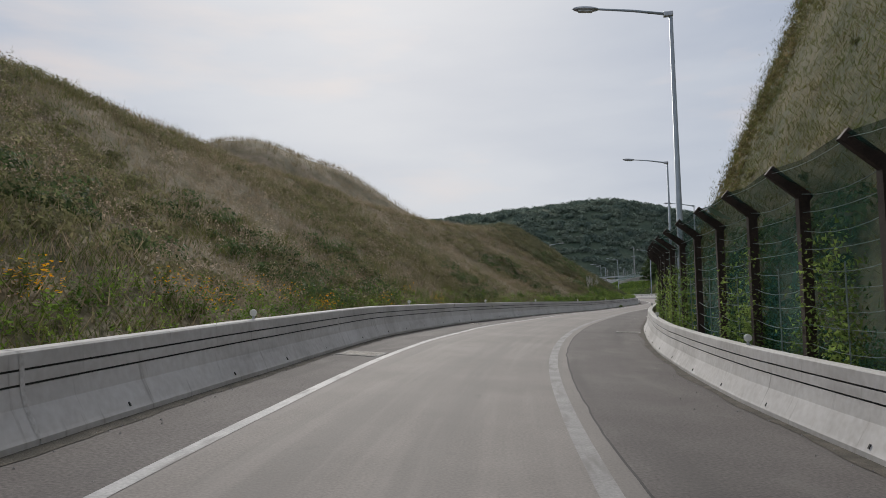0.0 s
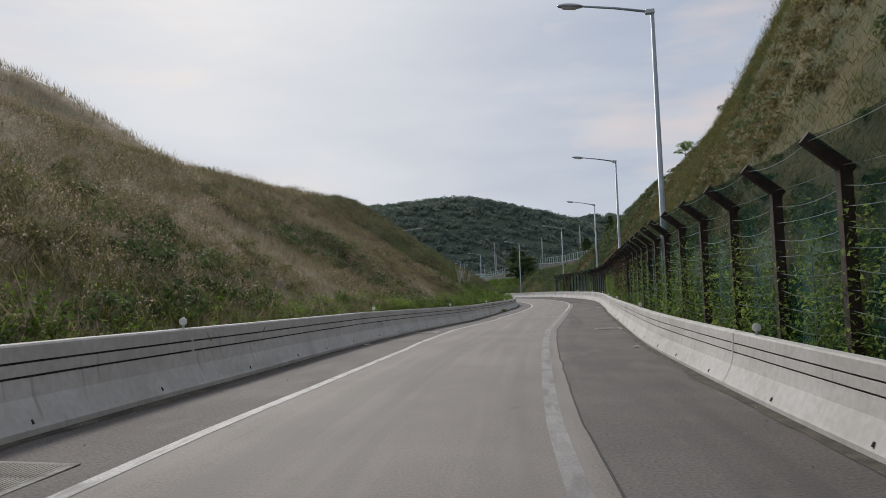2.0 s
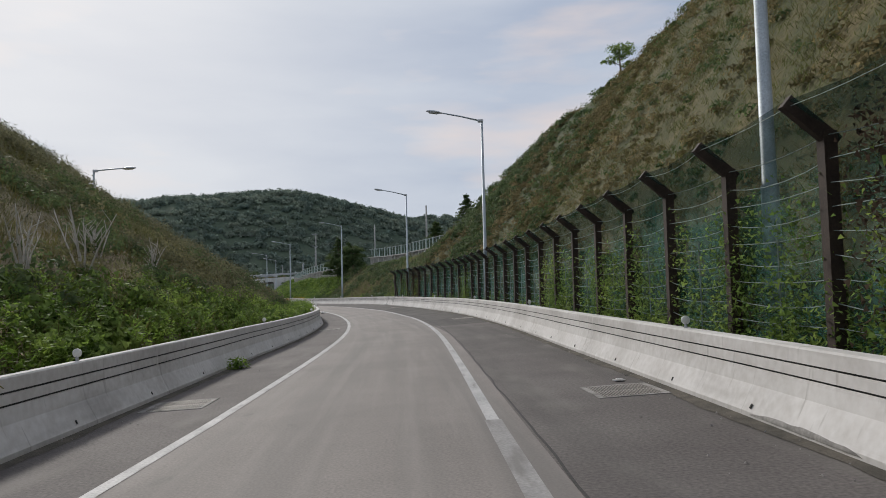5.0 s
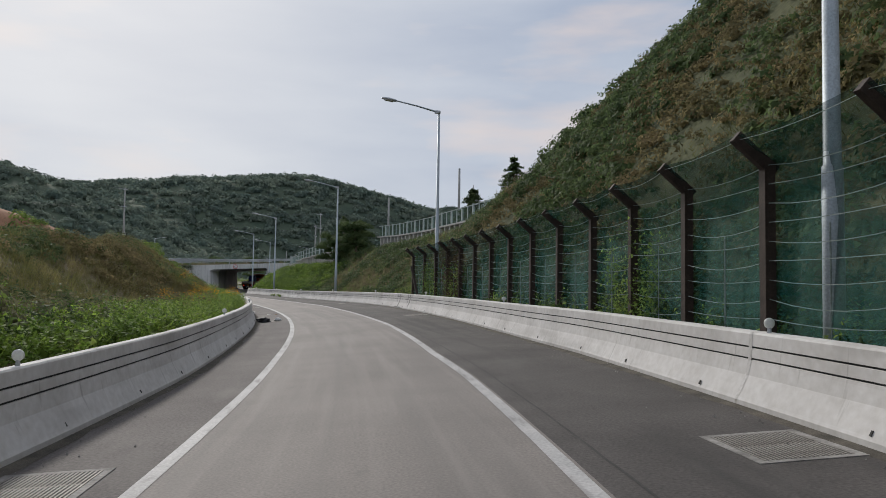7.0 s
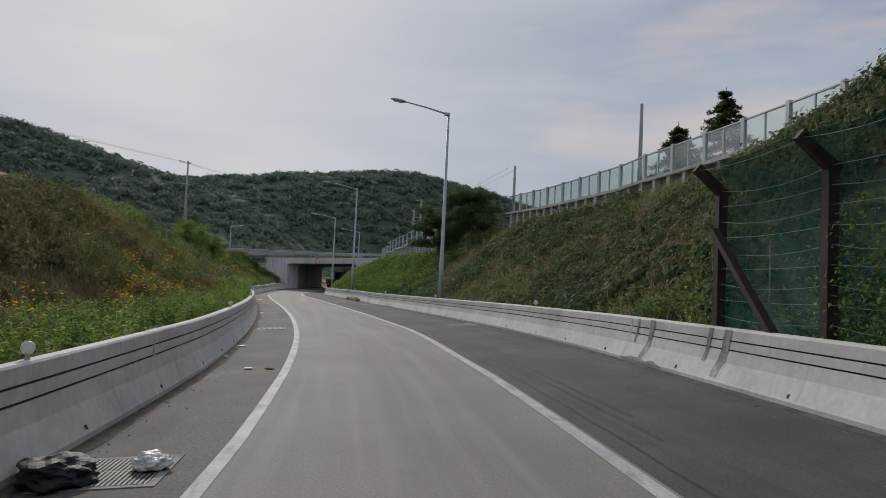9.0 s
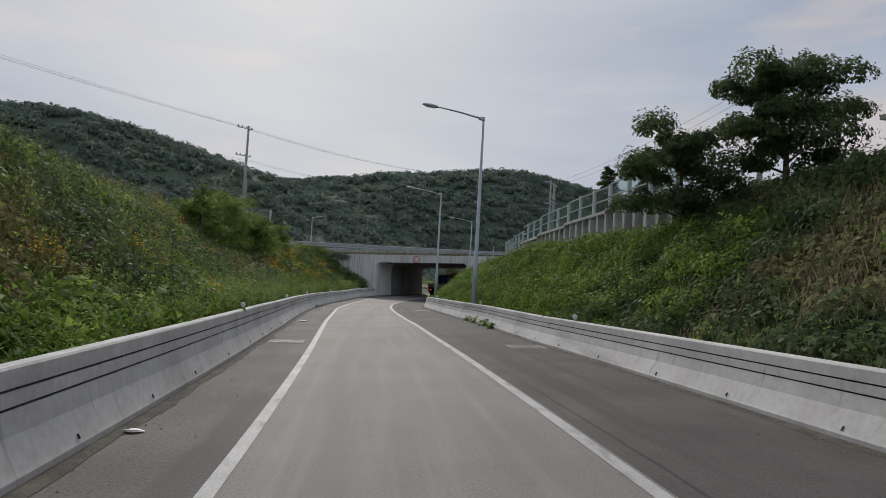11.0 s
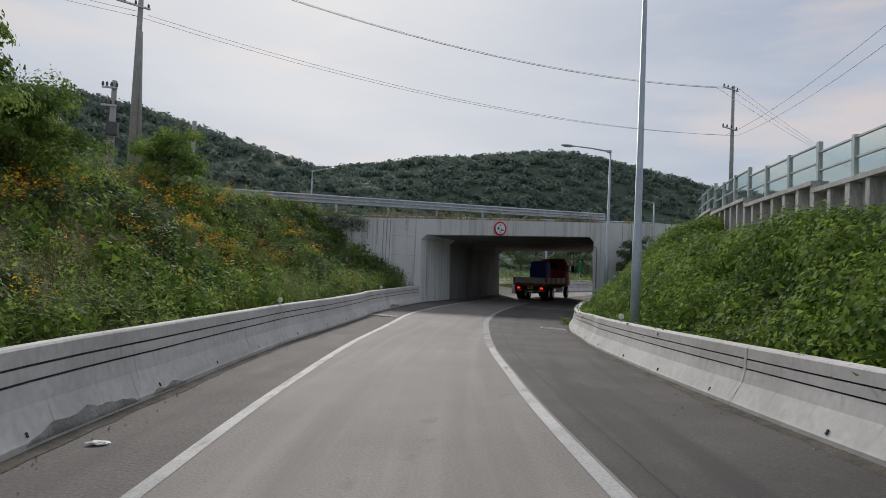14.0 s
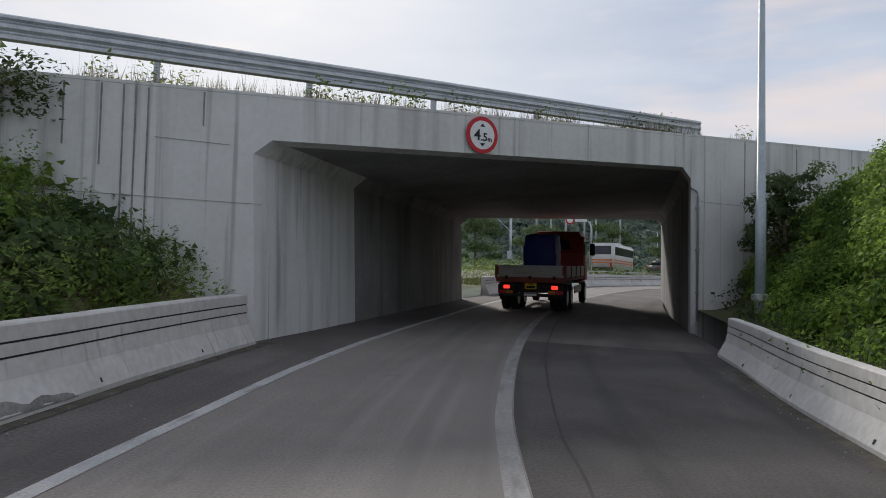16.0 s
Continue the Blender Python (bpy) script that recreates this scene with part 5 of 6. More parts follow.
# foot of the left bank
pts = scatter(-1, -14, 62, 0.3, 1.6, 1100, 5)
quick_mesh("verge_weeds", stalks(pts, 40, (0.2, 0.55), (0.05, 0.12), 0.2), 3, M["vine"], "leafy green weeds along the top of the barrier", "weeds")
pts = np.concatenate([scatter(-1, 58, 79, 0.3, 1.1, 330, 6), scatter(-1, 79, 118, 0.3, 2.0, 850, 5)])
quick_mesh("verge_weeds", stalks(pts, 55, (0.25, 0.8), (0.06, 0.15), 0.25), 3, M["vine"], "tall leafy green weeds along the top of the barrier", "weeds")
pts = patchy(scatter(-1, 78, 118, 0.6, 2.6, 210, 43), 0.3, 7, -0.1)
quick_mesh("verge_bushes", mounds(pts, (0.25, 0.6), 120, (0.06, 0.13), 0.8), 3, M["leaf"], "bright green leafy clumps along the top of the barrier", "weeds")
# low bank and meadow
pts = scatter(-1, 112, 176, 2.0, None, 7500, 7)
quick_mesh("meadow_grass", blades(pts, 20, (0.25, 0.7), (0.006, 0.014), 0.8, 0.24), 3, M["meadow"], "tall olive meadow grass on the low bank", "grass")
pts = patchy(scatter(-1, 122, 182, 4.2, None, 1500, 94), 0.16, 69, -0.15)
quick_mesh("brown_weeds", stalks(pts, 40, (0.5, 1.1), (0.04, 0.09)), 3, M["scrub_grey"], "tall brown-green weeds over the low bank", "weeds")
pts = patchy(scatter(-1, 112, 190, 0.2, 3.4, 3400, 8), 0.2, 4, -0.4)
quick_mesh("meadow_weeds", stalks(pts, 50, (0.25, 0.75), (0.05, 0.12), 0.2), 3, M["vine"], "leafy bright green weeds in the meadow", "weeds")
# overgrown bank towards the underpass
pts = np.concatenate([scatter(-1, 166, 239.3, 0.6, None, 3600, 9), scatter(-1, 166, 239, 0.1, 1.6, 700, 48)])
quick_mesh("bank_weeds", stalks(pts, 48, (0.4, 1.2), (0.05, 0.13), 0.22), 3, M["leaf"], "dense tall green weeds covering the bank", "weeds")
pts = patchy(scatter(-1, 166, 239, 0.8, None, 2200, 44), 0.18, 71, -0.05)
quick_mesh("olive_weeds", stalks(pts, 50, (0.6, 1.4), (0.04, 0.1), 0.2), 3, M["leaf_grey"], "tall grey-green weeds gone to seed on the bank", "weeds")
pts = patchy(scatter(-1, 170, 239, 1.0, None, 650, 10), 0.2, 6, 0.05)
quick_mesh("dark_scrub", mounds(pts, (0.4, 1.05), 210, (0.05, 0.12), 1.0), 3, M["leaf_dark"], "darker shrubs among the weeds", "scrub")
pts = patchy(scatter(-1, 166, 239, 0.6, None, 850, 45), 0.25, 16, -0.06)
quick_mesh("green_scrub", mounds(pts, (0.35, 0.9), 170, (0.06, 0.14), 1.0), 3, M["vine"], "bright green leafy clumps on the bank", "scrub")
pts = patchy(scatter(-1, 168, 238, 0.4, None, 1500, 11), 0.25, 3, 0.0)
quick_mesh("bank_grass", blades(pts, 26, (0.4, 1.0), (0.006, 0.014), 0.4, 0.25), 3, M["grass_green"], "tall grass among the weeds", "grass")
pts = scatter(-1, 226, 239.8, 0.1, 7.0, 900, 55)
quick_mesh("bank_weeds", stalks(pts, 44, (0.5, 1.2), (0.06, 0.14), 0.25), 3, M["leaf"], "tall green weeds against the wing wall", "weeds")
pts = scatter(-1, 227, 239.8, 1.0, 7.0, 150, 56)
quick_mesh("dark_scrub", mounds(pts, (0.4, 0.9), 190, (0.06, 0.13), 1.0), 3, M["leaf_dark"], "dark shrubs against the wing wall", "scrub")
# flowers
for s0, s1, v1, cnt, sd in ((5, 34, 1.2, 18, 12), (130, 156, 4.0, 34, 13), (150, 178, 4.0, 20, 19), (182, 239, 7.5, 60, 14)):
    pts = raised(patchy(scatter(-1, s0, s1, 0.3, v1, cnt, sd), 0.4, sd, -0.05), 0.75 if s0 > 100 else 0.5)
    quick_mesh("flowers", leaves(pts, 60, (0.035, 0.075), (0.19, 0.19, 0.13), 0.3), 3, M["flower"], "orange-yellow coneflowers among the weeds", "flowers")
pts = raised(patchy(scatter(-1, 178, 238, 1.5, None, 90, 37), 0.2, 45, 0.0), 0.85)
quick_mesh("withered_flowers", leaves(pts, 44, (0.04, 0.09), (0.26, 0.26, 0.2), 0.4), 3, M["flower_rust"], "withered rust-coloured flower heads in the weeds", "flowers")
g18 = np.random.default_rng(95)
for s0, s1, cnt, mat, label in ((207, 237, 15, "flower", "dense heads of orange-yellow coneflowers on the bank"), (205, 236, 12, "flower_rust", "clumps of withered orange flowers on the bank"), (200, 237, 10, "flower_cream", "clumps of cream-white flower heads on the bank")):
    sites = raised(scatter(-1, s0, s1, 2.4, 6.8, cnt, 96 + cnt), 1.0)
    pts = np.repeat(sites, 12, 0) + g18.normal(0, 1, (len(sites) * 12, 3)) * np.array((0.3, 0.3, 0.16))
    quick_mesh("flowers", leaves(pts, 16, (0.035, 0.075), (0.08, 0.08, 0.06), 0.3), 3, M[mat], label, "flowers")
# right bank above the fence
pts = scatter(1, -14, 118, 1.3, None, 19000, 15)
quick_mesh("slope_grass", blades(pts, 14, (0.1, 0.26), (0.006, 0.014), 1.5, 0.3), 3, M["grass_green"], "thick green-brown grass over the steep slope", "grass")
pts = patchy(scatter(1, -14, 117, 2.0, None, 12000, 16), 0.25, 5, -0.08)
quick_mesh("dry_slope_grass", blades(pts, 18, (0.1, 0.26), (0.006, 0.014), 1.5, 0.3), 3, M["grass_olive"], "dry olive-brown grass patches on the steep slope", "grass")
pts = patchy(scatter(1, 30, 132, 2.2, None, 4200, 98), 0.22, 99, -0.12)
quick_mesh("slope_scrub", mounds(raised(pts, 0.03), (0.18, 0.5), 60, (0.04, 0.09), 0.6), 3, M["scrub_brown"], "low brown-olive scrub over the steep slope", "scrub")
pts = patchy(scatter(1, 40, 132, 2.2, None, 1500, 99), 0.3, 101, -0.02)
quick_mesh("slope_scrub", mounds(raised(pts, 0.03), (0.18, 0.45), 60, (0.04, 0.09), 0.6), 3, M["leaf_dark"], "dark green scrub over the steep slope", "scrub")
pts = patchy(scatter(1, -14, 140, 1.8, None, 400, 46), 0.25, 83, 0.02)
quick_mesh("slope_tufts", mounds(pts, (0.15, 0.45), 70, (0.04, 0.1), 0.6), 3, M["leaf_olive"], "low olive weeds on the steep slope", "weeds")
pts = scatter(1, -14, 143, 0.3, 1.1, 1100, 17)
quick_mesh("fence_weeds", stalks(pts, 36, (0.2, 0.7), (0.06, 0.14), 0.2), 3, M["leaf"], "green weeds along the foot of the fence", "weeds")
pts = patchy(scatter(1, -12, 140, 0.8, 2.4, 900, 54), 0.2, 91, -0.15)
pts = np.concatenate([pts, scatter(1, 104, 134, 0.8, 3.2, 260, 97)])
quick_mesh("fence_scrub", mounds(pts, (0.25, 0.65), 90, (0.05, 0.12), 0.9), 3, M["leaf_dark"], "dark scrub behind the fence net", "scrub")
g17 = np.random.default_rng(18)
climb = []
for sv in g17.uniform(-10, 140, 1300):
    if noise.noise(Vector((sv * 0.33, 3.3, 0))) > (0.05 if sv < 35 or sv > 95 else -0.3):
        q = on_slope(sv, at(FENCE_U, sv) + 0.06)
        for k in range(int(g17.integers(1, 7))):
            climb.append((q.x, q.y, q.z + 0.2 + k * 0.32))
quick_mesh("climbing_vines", leaves(np.array(climb), 26, (0.04, 0.085), (0.14, 0.14, 0.2), 0.8), 3, M["leaf"], "green vines climbing the wire fence", "vines")
WITHERED = (66, 77)
dry_climb = []
for sv in np.concatenate([g17.uniform(WITHERED[0], WITHERED[1], 130), g17.uniform(129.0, 133.0, 50)]):
    q = on_slope(sv, at(FENCE_U, sv) - 0.02)
    for k in range(8):
        if g17.random() < 0.6:
            dry_climb.append((q.x, q.y, q.z + 0.25 + k * 0.33 + g17.uniform(-0.1, 0.1)))
quick_mesh("withered_vines", leaves(np.array(dry_climb), 12, (0.04, 0.1), (0.12, 0.12, 0.16), 0.9), 3, M["dead_vine"], "withered brown vines matted over the fence net", "vines")
# scrub behind the last of the fence and below the first parapet
pts = patchy(np.concatenate([scatter(1, 122, 150, 1.0, 14, 1000, 30), scatter(1, 106, 150, 1.0, 14, 500, 29)]), 0.14, 1, -0.05)
quick_mesh("dark_scrub", mounds(pts, (0.3, 0.8), 90, (0.06, 0.15), 0.8), 3, M["leaf_dark"], "dark green shrubs on the slope behind the fence", "scrub")
pts = patchy(scatter(1, 108, 150, 1.3, 14, 1500, 47), 0.16, 19, -0.1)
quick_mesh("green_scrub", mounds(pts, (0.25, 0.65), 90, (0.05, 0.11), 0.8), 3, M["scrub_brown"], "olive weeds on the slope behind the fence", "scrub")
pts = patchy(scatter(1, 140, 180, 0.6, 7.0, 1300, 31), 0.2, 8, -0.1)
quick_mesh("dark_scrub", mounds(pts, (0.3, 0.8), 110, (0.05, 0.12), 0.9), 3, M["leaf_dark"], "dark green shrubs on the slope below the parapet", "scrub")
pts = patchy(scatter(1, 140, 178, 1.2, 7.4, 1100, 32), 0.2, 15, -0.1)
quick_mesh("olive_scrub", mounds(pts, (0.25, 0.65), 90, (0.05, 0.11), 0.85), 3, M["leaf_olive"], "olive brown brush on the slope below the parapet", "scrub")
pts = scatter(1, 140, 178, 0.4, 7.2, 1700, 20)
quick_mesh("slope_weeds", stalks(pts, 40, (0.25, 0.7), (0.05, 0.13), 0.16), 3, M["leaf"], "mixed green weeds on the slope below the parapet", "weeds")
pts = scatter(1, 140, 178, 0.5, 8.0, 3400, 21)
quick_mesh("slope_grass", blades(pts, 20, (0.2, 0.6), (0.006, 0.014), 0.6, 0.25), 3, M["grass_dry"], "dry grass on the slope below the parapet", "grass")
# creeper over the last of the right bank
pts = raised(scatter(1, 172, 242, 0.3, 4.9, 1700, 22), 0.05)
quick_mesh("creeper", leaves(pts, 80, (0.045, 0.1), (0.34, 0.34, 0.16), 0.6), 3, M["vine"], "dense bright green creeper covering the slope", "creeper")
pts = np.concatenate([scatter(1, 172, 200, 1.0, 4.6, 470, 23), scatter(1, 200, 232, 1.0, 3.6, 480, 24), scatter(1, 232, 243, 0.95, 6.0, 260, 49), scatter(1, 243, 250.5, 1.4, 8.0, 200, 53)])
quick_mesh("creeper_mounds", mounds(raised(pts, 0.08), (0.3, 0.95), 260, (0.04, 0.09), 0.9), 3, M["vine"], "heaped mounds of green creeper", "creeper")
# dark leaves between the mounds: the gaps' shade is put into their colour
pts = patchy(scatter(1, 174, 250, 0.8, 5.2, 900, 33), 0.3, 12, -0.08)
quick_mesh("shaded_creeper", mounds(pts, (0.35, 0.8), 200, (0.035, 0.075), 0.8), 3, M["leaf_dark"], "darker leaves that put shade into the gaps of the creeper", "creeper")
# brush on the low left bank
pts = patchy(scatter(-1, 134, 200, 1.8, None, 1700, 34), 0.13, 21, -0.1)
quick_mesh("olive_scrub", mounds(raised(pts, 0.1), (0.25, 0.7), 90, (0.04, 0.11), 0.9), 3, M["scrub_brown"], "brown-olive brush over the low bank", "scrub")
pts = patchy(scatter(-1, 118, 200, 2.2, None, 800, 35), 0.15, 33, -0.02)
quick_mesh("dark_scrub", mounds(pts, (0.35, 0.85), 140, (0.05, 0.12), 0.8), 3, M["leaf_dark"], "dark green shrubs over the low bank", "scrub")


def dead_shrub(base, height, seed):
    """A bleached leafless shrub of forking stems."""
    g = random.Random(seed)
    th = empty("dead_shrub", Matrix.Translation(base))
    for k in range(7):
        a, lean = g.uniform(0, 6.28), g.uniform(0.15, 0.5)
        h = height * g.uniform(0.6, 1.0)
        tip = Vector((math.cos(a) * lean * h, math.sin(a) * lean * h, h))
        mid = tip * 0.5 + Vector((g.uniform(-0.06, 0.06), g.uniform(-0.06, 0.06), 0.05))
        part("stem", tube_bm([(0, 0, -0.1), mid, tip], [0.028, 0.019, 0.008], 5), M["deadwood"], th)
        for q in (0.55, 0.7, 0.85):
            st = mid.lerp(tip, (q - 0.5) * 2)
            part("twig", tube_bm([st, st + Vector((g.uniform(-0.25, 0.25), g.uniform(-0.25, 0.25), g.uniform(0.15, 0.4)))], [0.012, 0.005], 4), M["deadwood"], th)
    return tagged(th, "bleached leafless dead shrub on the slope", "shrub", group="dead shrubs")


M["deadwood"] = material("deadwood", (0.42, 0.39, 0.35), (0.55, 0.52, 0.48), 5, 0.85)
for ds, du, dh in ((87.0, -7.3, 1.7), (84.4, -7.3, 1.55), (89.5, -8.0, 1.2), (92.5, -7.6, 1.1)):
    dead_shrub(on_slope(ds, du), dh, int(ds * 10))


def tree(name, base, height, crown, seed, mat, label, limbs=9, per=260, leaf=(0.1, 0.22), low=0.35):
    g = random.Random(seed)
    th = empty(name, Matrix.Translation(base))
    top = Vector((g.uniform(-0.4, 0.4), g.uniform(-0.4, 0.4), height * 0.9))
    r = 0.018 * height + 0.03
    part("trunk", tube_bm([(0, 0, -0.4), top * 0.35 + Vector((0.1, 0, 0)), top * 0.7, top], [r, r * 0.75, r * 0.45, r * 0.12], 8), M["bark"], th, "", True)
    tips = []
    for k in range(limbs):
        f = low + (0.95 - low) * k / limbs
        a = k * 2.4 + g.uniform(-0.4, 0.4)
        reach = crown * (1.0 - 0.55 * max(0, f - 0.5)) * g.uniform(0.65, 1.05)
        st = top * f
        en = st + Vector((math.cos(a) * reach, math.sin(a) * reach, reach * g.uniform(0.15, 0.6)))
        md = st.lerp(en, 0.5) + Vector((0, 0, 0.1 * reach))
        part("limb", tube_bm([st, md, en], [r * 0.4, r * 0.25, r * 0.08], 6), M["bark"], th, "", True)
        tips += [md, en, en.lerp(md, 0.5) + Vector((g.uniform(-0.4, 0.4), g.uniform(-0.4, 0.4), 0.2))]
    tips += [top, top * 0.92]
    c = crown * 0.27
    clumps = np.array([tuple(t) for t in tips]) - np.array((0, 0, c * 0.5))
    me = quick_mesh("crown", mounds(clumps, (c * 0.8, c * 1.7), int(per * 1.6), (leaf[0] * 0.4, leaf[1] * 0.42), 0.9), 3, mat, "", "")
    me.parent = th
    del me["kind"]
    return tagged(th, label, "tree")


tree("broadleaf_tree", on_slope(106.6, 21.0), 4.2, 1.7, 1, M["leaf_dark"], "small dark broadleaf tree on the crest of the slope", per=150)
tree("broadleaf_tree", on_slope(118, 19.0), 3.2, 1.3, 2, M["leaf"], "small green sapling on the crest of the slope", 6, 90)
tree("broadleaf_tree", Vector((52.4, 169.5, 4.9)), 4.0, 1.9, 3, M["leaf_dark"], "bushy dark green tree beside the end of the parapet", 14, 420, (0.1, 0.2), 0.12)
tree("broadleaf_tree", Vector((51.0, 173.0, 4.0)), 3.2, 1.9, 4, M["leaf_dark"], "low bushy tree beside the end of the parapet", 13, 380, (0.1, 0.2), 0.1)
tree("broadleaf_tree", on_slope(211.5, -10.4), 2.9, 2.0, 5, M["leaf"], "spreading leafy tree on the overgrown bank", 18, 240, (0.1, 0.22), 0.08)
tree("broadleaf_tree", on_slope(203.5, -10.2), 3.3, 1.9, 6, M["leaf"], "tall thin leafy tree on the overgrown bank", 14, 160, (0.1, 0.22), 0.08)
tree("broadleaf_tree", on_slope(207.5, -10.6), 3.9, 2.1, 7, M["leaf"], "low leafy tree on the overgrown bank", 16, 220, (0.1, 0.22), 0.08)
tree("broadleaf_tree", on_slope(215.5, -10.4), 2.1, 1.7, 31, M["leaf"], "low bushy tree on the overgrown bank", 14, 200, (0.09, 0.19), 0.08)
tree("broadleaf_tree", on_slope(199.5, -10.0), 2.3, 1.4, 32, M["leaf"], "low leafy tree among the tall weeds", 14, 180, (0.09, 0.19), 0.08)
tree("broadleaf_tree", on_slope(224.9, -11.6), 2.7, 1.5, 8, M["leaf"], "rounded feathery green shrub near the underpass", 16, 170, (0.08, 0.18), 0.1)
tree("broadleaf_tree", Vector((57.4, 237.9, 2.0)), 3.0, 1.0, 9, M["leaf_dark"], "slim dark shrub against the underpass wall", 14, 110, (0.08, 0.18), 0.08)
tree("broadleaf_tree", on_slope(197.6, -9.6), 3.7, 0.6, 33, M["leaf"], "thin feathery sapling standing above the weeds", 9, 70, (0.09, 0.19), 0.3)


def conifer(base, height, seed, label):
    """A fir: whorls of level branches, each a flat spray of needles drooping at its tip."""
    g = random.Random(seed)
    th = empty("conifer_tree", Matrix.Translation(base))
    part("trunk", tube_bm([(0, 0, -0.5), (0, 0, height)], [0.2, 0.02], 8), M["bark"], th)
    spray, wood = [], bmesh.new()
    tiers = int(height * 2.2)
    for k in range(tiers):
        f = 0.12 + 0.86 * k / tiers
        for b in range(6):
            a = b * math.pi / 3 + k * 0.5 + g.uniform(-0.4, 0.4)
            reach = ((1 - f) * height * 0.56 + 0.12) * g.uniform(0.55, 1.1)
            z = height * (f + g.uniform(-0.03, 0.03))
            add_tube(wood, [(0, 0, z), (math.cos(a) * reach, math.sin(a) * reach, z + 0.04 * reach)], [0.025, 0.006], 4)
            for w in np.arange(0.25, 1.01, 0.15):
                side = 0.28 * reach * (1.1 - w)
                for q in (-1, -0.4, 0.4, 1):
                    spray.append((math.cos(a) * reach * w - math.sin(a) * side * q, math.sin(a) * reach * w + math.cos(a) * side * q, z - 0.12 * reach * w * w - 0.05 * abs(q)))
    bmesh.ops.recalc_face_normals(wood, faces=wood.faces)
    part("branch", wood, M["bark"], th)
    cr = quick_mesh("needles", leaves(np.array(spray), 10, (0.08, 0.2), (0.1, 0.1, 0.07), 0.6), 3, M["leaf_dark"], "", "")
    cr.parent = th
    del cr["kind"]
    return tagged(th, label, "tree")


conifer(Vector((63.3, 212.4, 5.0)), 9.0, 3, "dark blue-green fir tree behind the parapet")
conifer(Vector((61.5, 199.5, 5.0)), 7.0, 4, "dark blue-green fir tree behind the parapet")
conifer(Vector((60.8, 157.2, 5.8)), 6.2, 5, "dark spreading fir tree behind the parapet")
conifer(Vector((69.9, 164.8, 5.8)), 11.4, 6, "tall thin fir tree behind the parapet")


# ---- woods on the hills ----
def far_woods():
    """A closed canopy of leafy crowns on the slopes that face the road."""
    g = np.random.default_rng(8)
    out = []
    while len(out) < 6800:
        x, y = g.uniform(-420, 520), g.uniform(330, 700)
        z = hill(x, y)
        if z < 1.5 or z < 6 and g.random() > 0.3 or hill(x, y - 30) > z + 4:
            continue
        out.append((x, y, z - 0.6))
    return quick_mesh("far_woods", mounds(np.array(out), (2.6, 5.2), 85, (0.75, 1.5), 0.85), 3, M["hazy_forest"], "dense dark green wood covering the far hills, paled by painted haze", "woods")


far_woods()


# ---- the lorry ----
M["cab_red"] = material("cab_red", (0.3, 0.045, 0.025), (0.36, 0.06, 0.035), 2, 0.5, bump=0.03)
M["alu"] = material("weathered_aluminium", (0.36, 0.34, 0.31), (0.46, 0.44, 0.41), 4, 0.55, 0.3, bump=0.15, stretch=(0.4, 1, 6))
M["tarp"] = material("blue_tarpaulin", (0.02, 0.035, 0.2), (0.035, 0.055, 0.3), 3, 0.45, bump=0.5, fine=14)
M["rubber"] = material("rubber", (0.012, 0.012, 0.012), (0.025, 0.025, 0.025), 6, 0.85, bump=0.2)
M["chassis"] = material("chassis", (0.02, 0.018, 0.018), (0.045, 0.038, 0.035), 4, 0.7, 0.2)
M["frame_red"] = material("frame_red", (0.2, 0.05, 0.035), (0.26, 0.08, 0.05), 4, 0.7)
M["plate_yellow"] = material("plate_yellow", (0.7, 0.42, 0.03), (0.75, 0.47, 0.04), 4, 0.5, bump=0)
M["amber"] = material("amber_lens", (0.45, 0.12, 0.02), (0.5, 0.16, 0.03), 4, 0.3, bump=0)
M["window"] = material("dark_window", (0.01, 0.012, 0.014), (0.015, 0.018, 0.02), 4, 0.1, bump=0, spec=0.6)


def glow_red():
    m = material("tail_light", (0.5, 0.01, 0.01), (0.55, 0.015, 0.012), 6, 0.3, bump=0)
    p = m.node_tree.nodes["Principled BSDF"]
    p.inputs["Emission Color"].default_value, p.inputs["Emission Strength"].default_value = (1, 0.05, 0.03, 1), 0.9
    return m


M["tail"] = glow_red()


def wheel(th, x, y, twin, r=0.48):
    """A tyre, or a twin pair, with a dished rim and hub."""
    bm = bmesh.new()
    half = 0.13
    for off in ((-0.16, 0.16) if twin else (0,)):
        add_tube(bm, [(x + off - half, y, r), (x + off - half + 0.03, y, r), (x + off + half - 0.03, y, r), (x + off + half, y, r)], [r - 0.07, r, r, r - 0.07], 30)
    ty = part("tyre", bm, M["rubber"], th, "", True)
    w = half + (0.16 if twin else 0)
    part("rim", tube_bm([(x - w - 0.006, y, r), (x - w + 0.05, y, r), (x + w - 0.05, y, r), (x + w + 0.006, y, r)], [0.27, 0.2, 0.2, 0.27], 20), M["galv"], ty)


